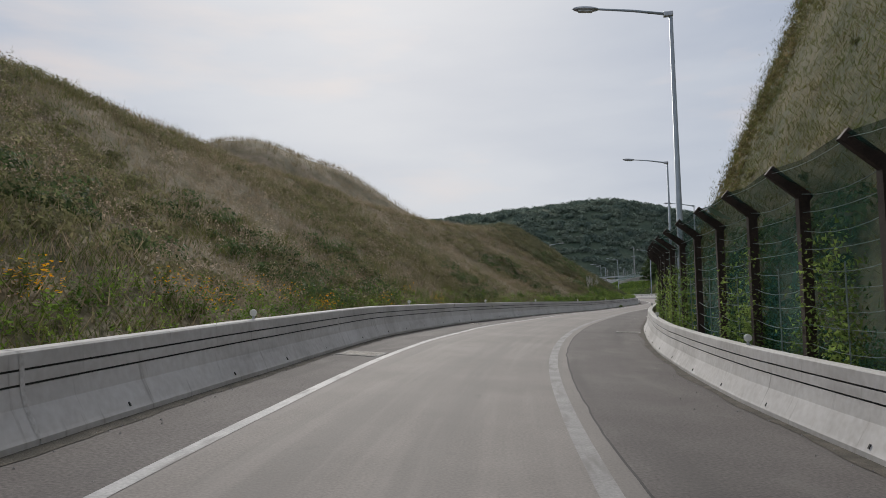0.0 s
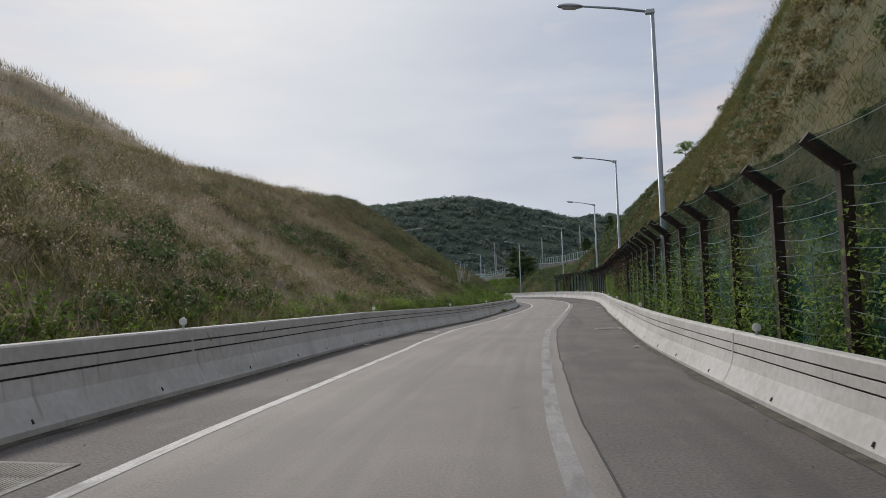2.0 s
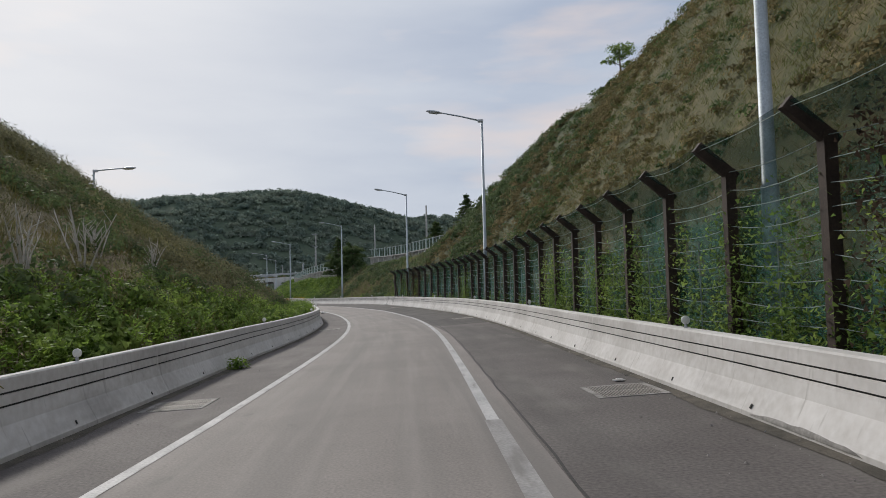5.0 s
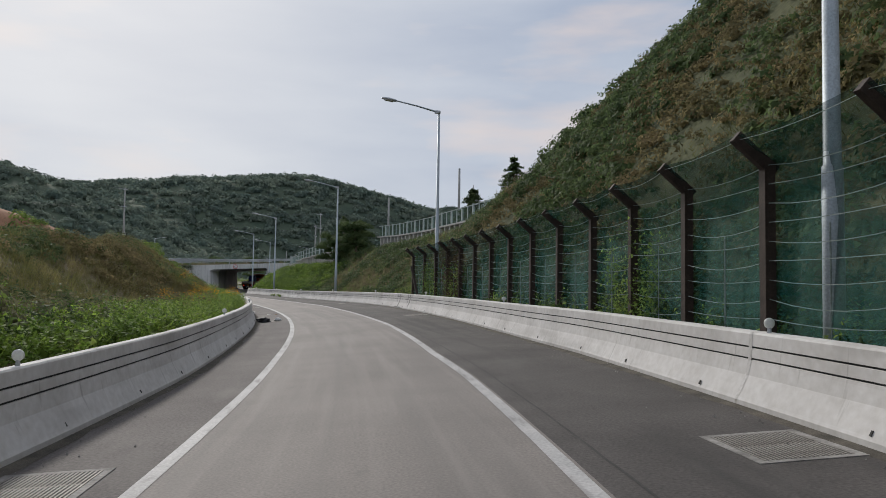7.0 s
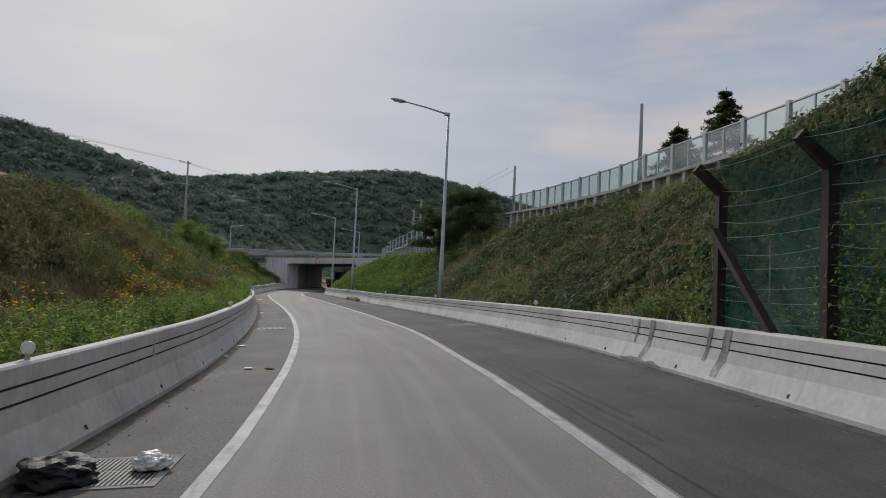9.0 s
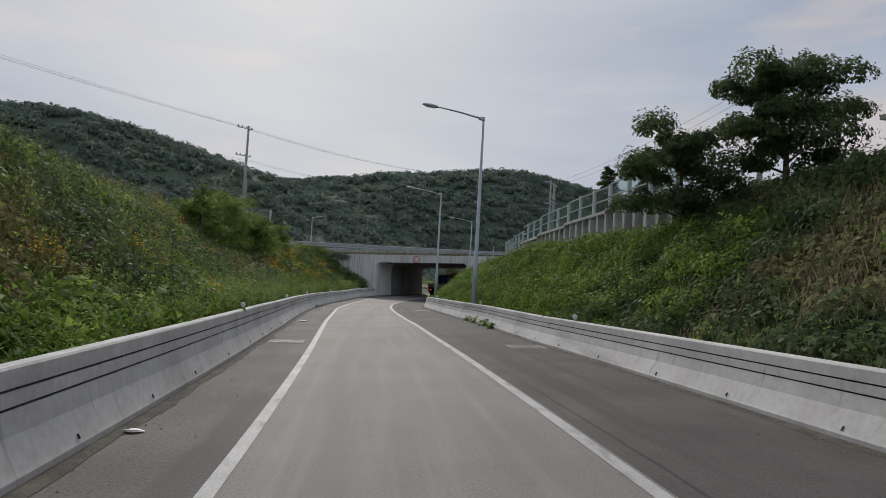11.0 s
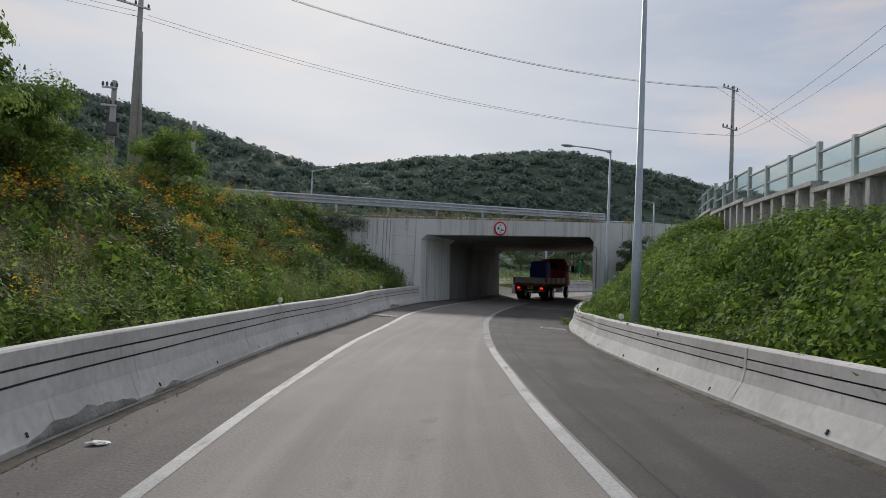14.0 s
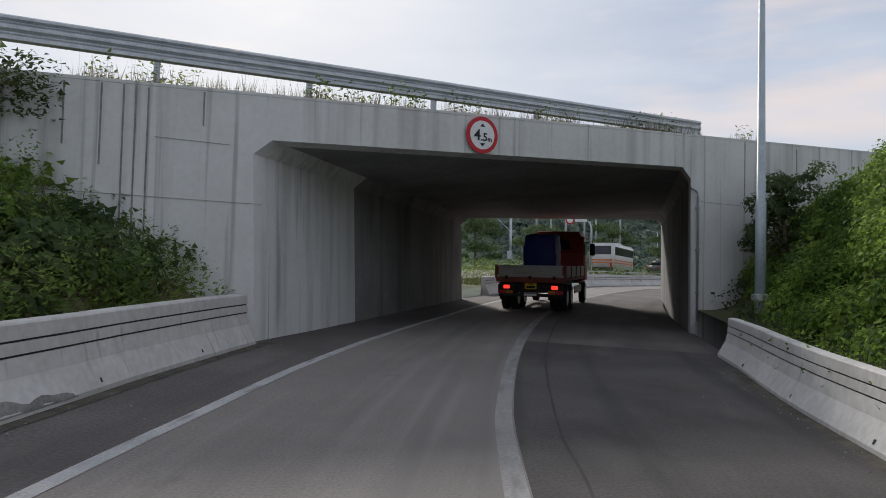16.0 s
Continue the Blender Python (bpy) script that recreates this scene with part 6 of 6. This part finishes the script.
def lorry(m):
    """A three-axle flat-bed lorry. Its rear stands at the origin and it points along +y."""
    th = empty("flatbed_lorry", m)
    for x in (-0.4, 0.4):
        part("frame_rail", box_bm((0.09, 8.6, 0.26), (x, 4.5, 0.88), 0.01), M["chassis"], th)
    part("bed_floor", box_bm((2.46, 6.3, 0.12), (0, 3.2, 1.17), 0.015), M["frame_red"], th)
    for k in range(9):
        part("cross_member", box_bm((2.3, 0.08, 0.1), (0, 0.4 + 0.7 * k, 1.06), 0.008), M["chassis"], th)
    for x in (-1.22, 1.22):
        b = part("side_board", box_bm((0.05, 6.28, 0.42), (x, 3.2, 1.45), 0.012), M["alu"], th)
        for z in (1.31, 1.45, 1.59):
            part("rib", box_bm((0.02, 6.2, 0.03), (x * 1.022, 3.2, z), 0.006), M["alu"], b)
        for y in (0.05, 1.6, 3.2, 4.8, 6.32):
            part("stake", box_bm((0.08, 0.09, 0.48), (x * 1.012, y, 1.43), 0.012), M["frame_red"], b)
    tg = part("tailgate", box_bm((2.4, 0.05, 0.42), (0, 0.04, 1.45), 0.012), M["alu"], th, "weathered grey drop tailgate")
    for z in (1.31, 1.45, 1.59):
        part("rib", box_bm((2.34, 0.025, 0.03), (0, 0.006, z), 0.008), M["alu"], tg)
    for x in (-0.85, 0.0, 0.85):
        part("hinge", box_bm((0.1, 0.05, 0.12), (x, 0.0, 1.22), 0.012), M["chassis"], tg)
    for x in (-1.17, 1.17):
        part("latch", box_bm((0.06, 0.04, 0.3), (x, -0.002, 1.47), 0.01), M["frame_red"], tg, "rusty red latch bar")
    part("tail_beam", box_bm((2.46, 0.12, 0.16), (0, 0.06, 1.13), 0.02), M["frame_red"], th)
    part("light_panel", box_bm((2.3, 0.06, 0.34), (0, 0.2, 0.86), 0.02), M["chassis"], th)
    part("bumper", box_bm((2.3, 0.12, 0.12), (0, 0.14, 0.6), 0.025), M["chassis"], th)
    part("bumper_sticker", box_bm((0.45, 0.008, 0.07), (0, 0.074, 0.61), 0.002), M["sign_white"], th, "pale reflective strip")
    for x in (-1, 1):
        lb = part("lamp_cluster", box_bm((0.56, 0.07, 0.32), (x * 0.9, 0.14, 0.8), 0.025), M["chassis"], th)
        part("tail_light", box_bm((0.22, 0.03, 0.13), (x * 0.86, 0.095, 0.88), 0.015), M["tail"], lb, "lit red tail light")
        part("indicator", box_bm((0.26, 0.03, 0.12), (x * 0.76, 0.095, 0.7), 0.015), M["amber"], lb, "amber lens")
        part("reflector", box_bm((0.24, 0.03, 0.12), (x * 1.03, 0.095, 0.7), 0.015), M["sign_red"], lb, "dull red lens")
        part("mud_flap", box_bm((0.62, 0.02, 0.5), (x * 0.88, 0.5, 0.66), 0.005), M["rubber"], th)
        part("mudguard", box_bm((0.64, 2.7, 0.03), (x * 0.88, 1.75, 1.06), 0.012), M["chassis"], th)
        part("side_guard", box_bm((0.04, 2.4, 0.3), (x * 1.16, 4.7, 0.72), 0.012), M["alu"], th)
    pl = part("number_plate", box_bm((0.42, 0.015, 0.22), (0, 0.155, 0.92), 0.006), M["plate_yellow"], th, "yellow plate with dark bars")
    part("bar", box_bm((0.3, 0.006, 0.08), (0, 0.144, 0.89)), M["black"], pl)
    part("bar", box_bm((0.16, 0.006, 0.035), (0, 0.144, 0.99)), M["black"], pl)
    for y in (1.15, 2.4):
        for x in (-0.9, 0.9):
            wheel(th, x, y, True)
    for x in (-1.05, 1.05):
        wheel(th, x, 7.6, False)
    part("fuel_tank", tube_bm([(-0.95, 5.3, 0.68), (-0.95, 5.34, 0.68), (-0.95, 6.4, 0.68), (-0.95, 6.44, 0.68)], [0.24, 0.29, 0.29, 0.24], 18), M["galv"], th, "", True)
    part("head_board", box_bm((2.4, 0.09, 1.0), (0, 6.42, 1.72), 0.02), M["cab_red"], th)
    cab = box_bm((2.4, 1.9, 2.2), (0, 7.6, 2.0), 0.0)
    for v in cab.verts:
        if v.co.z > 2:
            v.co.x *= 0.92
            v.co.y = 7.6 + (v.co.y - 7.6) * (0.74 if v.co.y > 7.6 else 0.98)
    bmesh.ops.bevel(cab, geom=cab.edges[:], offset=0.13, segments=4, affect="EDGES")
    cb = part("cab", cab, M["cab_red"], th, "dull red cab", True)
    part("roof_deflector", box_bm((1.9, 0.9, 0.16), (0, 7.5, 3.12), 0.06), M["cab_red"], cb)
    part("rear_window", box_bm((1.2, 0.03, 0.45), (0, 6.655, 2.6), 0.04), M["window"], cb)
    part("windscreen", box_bm((1.9, 0.03, 0.85), (0, 8.42, 2.45), 0.04, Euler((radians(14), 0, 0)).to_matrix().to_4x4()), M["window"], cb)
    for x in (-1, 1):
        part("side_window", box_bm((0.03, 0.8, 0.6), (x * 1.165, 7.75, 2.45), 0.03), M["window"], cb)
        mi = part("mirror_arm", tube_bm([(x * 1.15, 8.2, 2.75), (x * 1.4, 8.25, 2.8), (x * 1.42, 8.25, 2.1)], 0.02, 6), M["chassis"], cb)
        part("mirror", box_bm((0.24, 0.1, 0.55), (x * 1.42, 8.23, 2.42), 0.04), M["black"], mi)
    return tagged(th, "three-axle flat-bed lorry with red cab, grey side boards and yellow plate", "lorry")


def tarp_load(m):
    """A bulky load wrapped in a blue sheet, drawn in by a strap round its middle."""
    bm = bmesh.new()
    bmesh.ops.create_cube(bm, size=1, matrix=Matrix.Translation((0, 0, 0.85)) @ Matrix.Diagonal((1.4, 1.7, 1.7, 1)))
    bmesh.ops.subdivide_edges(bm, edges=bm.edges[:], cuts=15, use_grid_fill=True)
    for v in bm.verts:
        x, y, z = v.co.x / 0.7, v.co.y / 0.85, (v.co.z - 0.85) / 0.85
        k = 1 - 0.1 * (x * x * y * y + max(0, z) ** 2 * (x * x + y * y) * 0.6)
        n = noise.noise(v.co * 2.4) * 0.05 + noise.noise(Vector((v.co.x * 3, v.co.y * 3, v.co.z * 11))) * 0.022
        pinch = 0.05 * math.exp(-((v.co.z - 0.95) / 0.05) ** 2) + 0.04 * math.exp(-((v.co.z - 0.5) / 0.05) ** 2)
        v.co.x *= k + n - pinch
        v.co.y *= k + n - pinch
        v.co.z = max(0, v.co.z * (1 + n * 0.4) - 0.05 * (x * x + y * y) * max(0, z))
    th = empty("tarpaulin_load", m)
    part("sheet", bm, M["tarp"], th, "", True)
    return tagged(th, "bulky load wrapped in a blue tarpaulin on the lorry bed", "load")


LORRY = Matrix.Translation(R(251.6, -0.35)) @ Euler((radians(1.2), 0, radians(heading(255.5)))).to_matrix().to_4x4()
lorry(LORRY)
tarp_load(LORRY @ Matrix.Translation((-0.15, 3.6, 1.232)))


# ---- the road beyond the underpass ----
M["coach_white"] = material("coach_white", (0.62, 0.61, 0.58), (0.7, 0.69, 0.66), 1.5, 0.4, bump=0.02)
M["coach_orange"] = material("coach_orange", (0.55, 0.16, 0.05), (0.6, 0.2, 0.07), 2, 0.4, bump=0.02)
M["sign_green"] = material("sign_green", (0.01, 0.12, 0.05), (0.015, 0.16, 0.07), 3, 0.5, bump=0)
M["car_grey"] = material("car_grey", (0.1, 0.105, 0.11), (0.14, 0.145, 0.15), 2, 0.35, 0.3, bump=0.02)


def beyond(s, d, h=0.0):
    """A place on the ground beyond the far barrier, d metres behind it."""
    x, y = road_xy(s, at(LEFT_TOE, s) - d)
    return Vector((float(x), float(y), float(road_z(s, 0)) + float(np.interp(d, (0.4, 2, 8, 22, 60), (0.45, 0.6, 1.1, 1.6, 3.2))) + h))


v = []
for fs in np.arange(262, 319, 2.0):
    v += [beyond(fs, 3.4, 0.06), beyond(fs, 9.6, 0.06)]
tagged(mesh_object("far_road", v, [(2 * i, 2 * i + 1, 2 * i + 3, 2 * i + 2) for i in range(len(v) // 2 - 1)], M["asphalt"], None, True), "grey asphalt side road beyond the underpass", "road", kind="structure")


def coach(m):
    """A long-distance coach. Its rear stands at the origin and it points along +y."""
    th = empty("coach", m)
    body = box_bm((2.46, 11.0, 2.75), (0, 5.5, 1.85))
    bmesh.ops.bevel(body, geom=body.edges[:], offset=0.16, segments=4, affect="EDGES")
    part("body", body, M["coach_white"], th, "white coach body", True)
    part("rear_window", box_bm((1.95, 0.04, 0.85), (0, 0.0, 2.5), 0.05), M["window"], th)
    for z in (1.25, 1.5):
        part("stripe", box_bm((2.2, 0.02, 0.13), (0, -0.004, z), 0.006), M["coach_orange"], th, "orange band")
    for x in (-1, 1):
        part("side_glass", box_bm((0.03, 9.9, 0.85), (x * 1.228, 5.7, 2.45), 0.03), M["window"], th)
        for z in (1.25, 1.5):
            part("stripe", box_bm((0.02, 10.5, 0.13), (x * 1.234, 5.5, z), 0.006), M["coach_orange"], th, "orange band")
        part("tail_light", box_bm((0.2, 0.03, 0.4), (x * 0.98, -0.006, 1.0), 0.02), M["sign_red"], th)
        for y in (2.6, 8.4):
            wheel(th, x * 1.08, y, False, 0.5)
        part("mirror", box_bm((0.14, 0.2, 0.4), (x * 1.36, 10.9, 2.5), 0.04), M["black"], th)
    part("bumper", box_bm((2.4, 0.12, 0.3), (0, 0.0, 0.62), 0.05), M["chassis"], th)
    part("roof_unit", box_bm((1.7, 2.6, 0.2), (0, 5.0, 3.3), 0.06), M["coach_white"], th)
    return tagged(th, "white coach with orange bands and dark windows on the side road", "coach")


coach(Matrix.Translation(beyond(296.0, 5.6, 0.07)) @ Euler((0, 0, radians(heading(296) + 14))).to_matrix().to_4x4())


def car(m):
    th = empty("car", m)
    low = box_bm((1.8, 4.4, 0.75), (0, 2.2, 0.72))
    bmesh.ops.bevel(low, geom=low.edges[:], offset=0.14, segments=3, affect="EDGES")
    part("body", low, M["car_grey"], th, "", True)
    top = box_bm((1.6, 2.6, 0.62), (0, 2.0, 1.36))
    for q in top.verts:
        if q.co.z > 1.4:
            q.co.x *= 0.86
            q.co.y = 2.0 + (q.co.y - 2.0) * 0.78
    bmesh.ops.bevel(top, geom=top.edges[:], offset=0.08, segments=3, affect="EDGES")
    part("cabin", top, M["window"], th, "dark glazed cabin", True)
    for x in (-0.82, 0.82):
        for y in (0.85, 3.5):
            wheel(th, x, y, False, 0.33)
        part("tail_light", box_bm((0.3, 0.03, 0.14), (x * 0.82, 0.0, 0.85), 0.015), M["sign_red"], th)
    return tagged(th, "dark grey car on the side road beyond the underpass", "car")


car(Matrix.Translation(beyond(309.0, 7.6, 0.07)) @ Euler((0, 0, radians(heading(311)))).to_matrix().to_4x4())


def sign_mast(base, turn):
    """A bent mast whose arm carries a round sign and a small plate."""
    th = empty("sign_mast", Matrix.Translation(base) @ Euler((0, 0, radians(turn))).to_matrix().to_4x4())
    pts = [(0, 0, -0.3), (0, 0, 4.3), (-0.12, 0, 4.75), (-0.45, 0, 5.0), (-2.2, 0, 5.05)]
    part("mast", tube_bm(pts, [0.1, 0.08, 0.075, 0.07, 0.05], 10), M["galv"], th, "", True)
    d = part("disc", tube_bm([(-1.75, -0.09, 4.98), (-1.75, -0.06, 4.98)], 0.36, 28), M["sign_red"], th, "round red-rimmed sign")
    part("field", tube_bm([(-1.75, -0.1, 4.98), (-1.75, -0.095, 4.98)], 0.25, 28), M["sign_white"], d)
    part("plate", box_bm((0.95, 0.03, 0.32), (-0.85, -0.09, 4.98), 0.01), M["sign_white"], th)
    return tagged(th, "bent steel mast with a round sign and white plate", "road sign")


sign_mast(beyond(284.5, 1.2), heading(260))


def camera_pole(base, turn):
    th = empty("camera_pole", Matrix.Translation(base) @ Euler((0, 0, radians(turn))).to_matrix().to_4x4())
    part("mast", tube_bm([(0, 0, -0.3), (0, 0, 6.4)], [0.16, 0.13], 10), M["galv"], th, "", True)
    part("arm", tube_bm([(0, 0, 5.5), (-2.1, 0, 5.55)], 0.05, 8), M["galv"], th)
    part("brace", tube_bm([(0, 0, 4.0), (-1.5, 0, 5.5)], 0.035, 8), M["galv"], th)
    part("housing", box_bm((0.5, 0.35, 0.28), (-1.9, 0, 5.75), 0.03), M["sign_white"], th, "pale camera housing")
    part("cabinet", box_bm((0.5, 0.35, 0.8), (0.02, -0.3, 1.5), 0.03), M["galv"], th)
    return tagged(th, "grey steel pole with a camera on its braced arm", "pole")


camera_pole(beyond(294.0, 15.0), heading(262))
post = empty("bus_stop_sign", Matrix.Translation(beyond(281.0, 1.6)))
part("mast", tube_bm([(0, 0, -0.2), (0, 0, 2.9)], 0.045, 8), M["galv"], post)
part("plate", box_bm((0.45, 0.04, 1.2), (0, -0.03, 2.2), 0.015), M["sign_green"], post, "tall green plate")
tagged(post, "tall narrow green sign plate on a steel post", "road sign")
for ps, pd, ph in ((311, 28, 9.0), (312, 26.5, 7.0), (307, 18.5, 8.0), (316, 25.0, 9.5), (317, 24.0, 8.0), (315, 17.5, 9.0)):
    utility_pole(beyond(ps, pd), ph, 20, False, False, False)


# ---- litter and stray weeds ----
def crumpled(name, m, size, mat, seed, label, category):
    bm = bmesh.new()
    bmesh.ops.create_icosphere(bm, subdivisions=4, radius=1)
    for v in bm.verts:
        n = noise.noise(v.co * 1.6 + Vector((seed, 0, 0))) * 0.4 + noise.noise(v.co * 4 + Vector((0, seed, 0))) * 0.16
        v.co = v.co * (1 + n)
        v.co = Vector((v.co.x * size[0], v.co.y * size[1], max(0.0, v.co.z * size[2] + size[2] * 0.7)))
    me = bpy.data.meshes.new(name)
    bm.to_mesh(me)
    bm.free()
    me.materials.append(mat)
    ob = new(name, me)
    ob.matrix_world = m
    return tagged(ob, label, category)


M["bag_black"] = material("black_plastic", (0.012, 0.012, 0.014), (0.025, 0.025, 0.028), 6, 0.6, bump=0.15, spec=0.25)
M["bag_white"] = material("white_plastic", (0.6, 0.58, 0.55), (0.75, 0.73, 0.7), 6, 0.4, bump=0.5)
crumpled("rubbish_bag", Matrix.Translation(R(134.6, -2.45, 0.015)), (0.34, 0.3, 0.13), M["bag_black"], 3, "black plastic rubbish bag slumped on a drain grate", "rubbish bag")
crumpled("plastic_bag", Matrix.Translation(R(134.9, -1.75, 0.015)), (0.16, 0.14, 0.09), M["bag_white"], 8, "crumpled white plastic bag beside a drain grate", "plastic bag")
for ls, lu, sd in ((50.2, -5.1, 2), (206.9, -3.31, 5), (157.6, -2.3, 6), (81.4, 3.45, 7), (48.0, 3.05, 9), (147.45, -2.52, 11), (142.4, -1.86, 12), (165.8, -2.65, 13)):
    crumpled("litter", Matrix.Translation(R(ls, lu, 0.01)), (0.1, 0.06, 0.02), M["bag_white"], sd, "scrap of white litter on the road shoulder", "litter")
crumpled("litter", Matrix.Translation(R(188.5, -2.66, 0.01)), (0.2, 0.11, 0.03), M["bag_white"], 1, "flattened white carton on the road shoulder", "litter")
crumpled("fallen_leaf", Matrix.Translation(R(142.25, -1.45, 0.006)), (0.09, 0.05, 0.015), M["flower_rust"], 14, "crumpled orange-brown fallen leaf on the road shoulder", "leaf")
crumpled("litter", Matrix.Translation(R(144.7, -2.6, 0.01)), (0.05, 0.05, 0.04), M["bag_white"], 15, "scrunched paper ball at the foot of the barrier", "litter")
for ws, wu, sz, sd in ((186.5, 5.1, 0.17, 1), (188.8, 5.05, 0.16, 2), (190.2, 4.95, 0.14, 4), (232.0, 3.75, 0.16, 3), (184.9, 5.1, 0.12, 5), (88.5, -4.2, 0.16, 6)):
    p = R(ws, wu, sz * 0.7)
    rng = np.random.default_rng(60 + sd)
    quick_mesh("roadside_weed", leaves(np.array([tuple(p), tuple(p + Vector((0.1, 0.15, 0)))]), 110, (0.06, 0.13), (sz, sz, sz * 0.6), 0.5), 3, M["vine"], "weed sprouting at the foot of the barrier", "weed")


# ---- plants on the coping, conduit and what lies past the underpass ----
rng = np.random.default_rng(77)
cop = []
for k in range(900):
    a = rng.uniform(-9, 16)
    if noise.noise(Vector((a * 0.6, 2.2, 0))) > -0.1:
        q = PO + EX * a + EY * rng.uniform(0.55, 1.6)
        cop.append((q.x, q.y, par_z(a) + 0.02))
cop = np.array(cop)
quick_mesh("coping_grass", blades(cop, 9, (0.2, 0.8), (0.006, 0.014), 0.35, 0.09), 3, M["grass_dry"], "dry grass and weeds growing along the coping", "grass")
few = cop[rng.integers(0, len(cop), 34)] + np.array((0, 0, 0.3))
quick_mesh("coping_weeds", leaves(few, 70, (0.05, 0.12), (0.14, 0.14, 0.24), 0.4), 3, M["leaf"], "leafy weeds growing along the coping", "weeds")
hang = np.array([tuple(PO + EX * a - EY * 0.1 + Vector((0, 0, par_z(a) - 0.25 + 0.3 * noise.noise(Vector((a, 0, 5)))))) for a in rng.uniform(-9.5, -3.9, 60)])
quick_mesh("hanging_shrub", leaves(hang, 130, (0.05, 0.13), (0.3, 0.25, 0.3)), 3, M["leaf_dark"], "dark shrub hanging over the top of the wing wall", "shrub")


def conduit():
    th = empty("conduit")
    pts = [P3(12.35, 0, 0.6) - EY * 0.06, P3(12.35, 0, 4.1) - EY * 0.06, P3(12.3, 0, 4.28) - EY * 0.06, P3(12.05, 0, 4.36) - EY * 0.06]
    part("pipe", tube_bm(pts, 0.035, 8), M["galv"], th, "", True)
    for z in (1.4, 2.6, 3.8):
        part("clip", box_bm((0.12, 0.07, 0.04), tuple(P3(12.35, 0, z) - EY * 0.05), 0.005), M["galv"], th)
    return tagged(th, "grey steel conduit clipped to the portal wall", "conduit")


conduit()


def mound():
    v, f, n = [], [], 28
    for i in range(9):
        r = 1 - i / 8
        for k in range(n):
            a = k * 2 * math.pi / n
            x, y = 9 + math.cos(a) * 22 * r, 195 + math.sin(a) * 11 * r
            z = 3.0 + 8.4 * (1 - r ** 1.6) + noise.noise(Vector((x * 0.2, y * 0.2, 1))) * 0.6 * r
            v.append((x, y, z))
    f = [(i * n + k, i * n + (k + 1) % n, (i + 1) * n + (k + 1) % n, (i + 1) * n + k) for i in range(8) for k in range(n)]
    return tagged(mesh_object("earth_mound", v, f, M["earth"], None, True), "bare orange-brown mound of earth behind the bank", "earth mound")


mound()
rng = np.random.default_rng(78)
tuft = [(9 + math.cos(a) * 20 * q, 195 + math.sin(a) * 10 * q, 3.1 + 8.4 * (1 - q ** 1.6)) for a, q in zip(rng.uniform(3.6, 6.2, 90), rng.uniform(0.35, 0.95, 90))]
quick_mesh("mound_bushes", mounds(np.array(tuft), (0.4, 1.2), 90, (0.12, 0.25), 0.8), 3, M["leaf"], "loose green bushes sprouting on the bare earth mound", "bushes")
# verge past the underpass, with a post rail on its edge
ver = []
g9 = np.random.default_rng(90)
for sv, q in zip(g9.uniform(262, 318, 2600), g9.uniform(0, 1, 2600)):
    x, y = road_xy(sv, at(LEFT_TOE, sv) - 0.6 - q * 14)
    ver.append((float(x), float(y), float(road_z(sv, 0)) + 0.5 + 0.8 * q))
ver = np.array(ver)
quick_mesh("verge_grass", blades(ver, 16, (0.2, 0.5), (0.015, 0.03), 0.6, 0.3), 3, M["grass_green"], "grassy verge past the underpass", "grass")
quick_mesh("verge_bushes", leaves(ver[g9.integers(0, len(ver), 160)] + np.array((0, 0, 0.5)), 130, (0.07, 0.16), (0.6, 0.6, 0.4)), 3, M["leaf"], "rounded green bushes on the verge", "bushes")
bank2 = []
for sv in np.arange(258, 319, 2.0):
    for d, z in ((0.42, 0.45), (2, 0.6), (8, 1.1), (22, 1.6)):
        x, y = road_xy(sv, at(LEFT_TOE, sv) - d)
        bank2.append((float(x), float(y), float(road_z(sv, 0)) + z))
nb = len(bank2) // 4
tagged(mesh_object("verge", bank2, [(i * 4 + j, i * 4 + j + 1, (i + 1) * 4 + j + 1, (i + 1) * 4 + j) for i in range(nb - 1) for j in range(3)], M["soil_green"], None, True), "grassy ground past the underpass", "ground", kind="structure")


def post_rail(s0, s1, side):
    th = empty("pipe_railing")
    table = LEFT_TOE if side < 0 else RIGHT_TOE
    for z in (0.95, 1.2):
        part("rail", tube_bm([R(s, at(table, s) + side * 0.3, z) for s in np.arange(s0, s1, 2.0)], 0.025, 6), M["galv"], th)
    for s in np.arange(s0, s1, 2.0):
        part("post", tube_bm([R(s, at(table, s) + side * 0.3, 0.75), R(s, at(table, s) + side * 0.3, 1.22)], 0.03, 6), M["galv"], th)
    return tagged(th, "grey pipe railing on top of the barrier", "railing")


post_rail(276, 316, -1)
for k, (x, y, h, c) in enumerate(((62, 300, 9, 3.4), (72, 306, 8, 3.0), (84, 312, 9, 3.2), (96, 318, 8, 3.2), (52, 296, 8, 3.2), (108, 318, 9, 3.4), (122, 322, 9, 3.4), (44, 286, 6, 2.6))):
    tree("broadleaf_tree", Vector((x, y, 1.2)), h, c, 40 + k, M["leaf_dark"], "dark leafy tree beyond the underpass", 10, 170, (0.2, 0.4), 0.2)
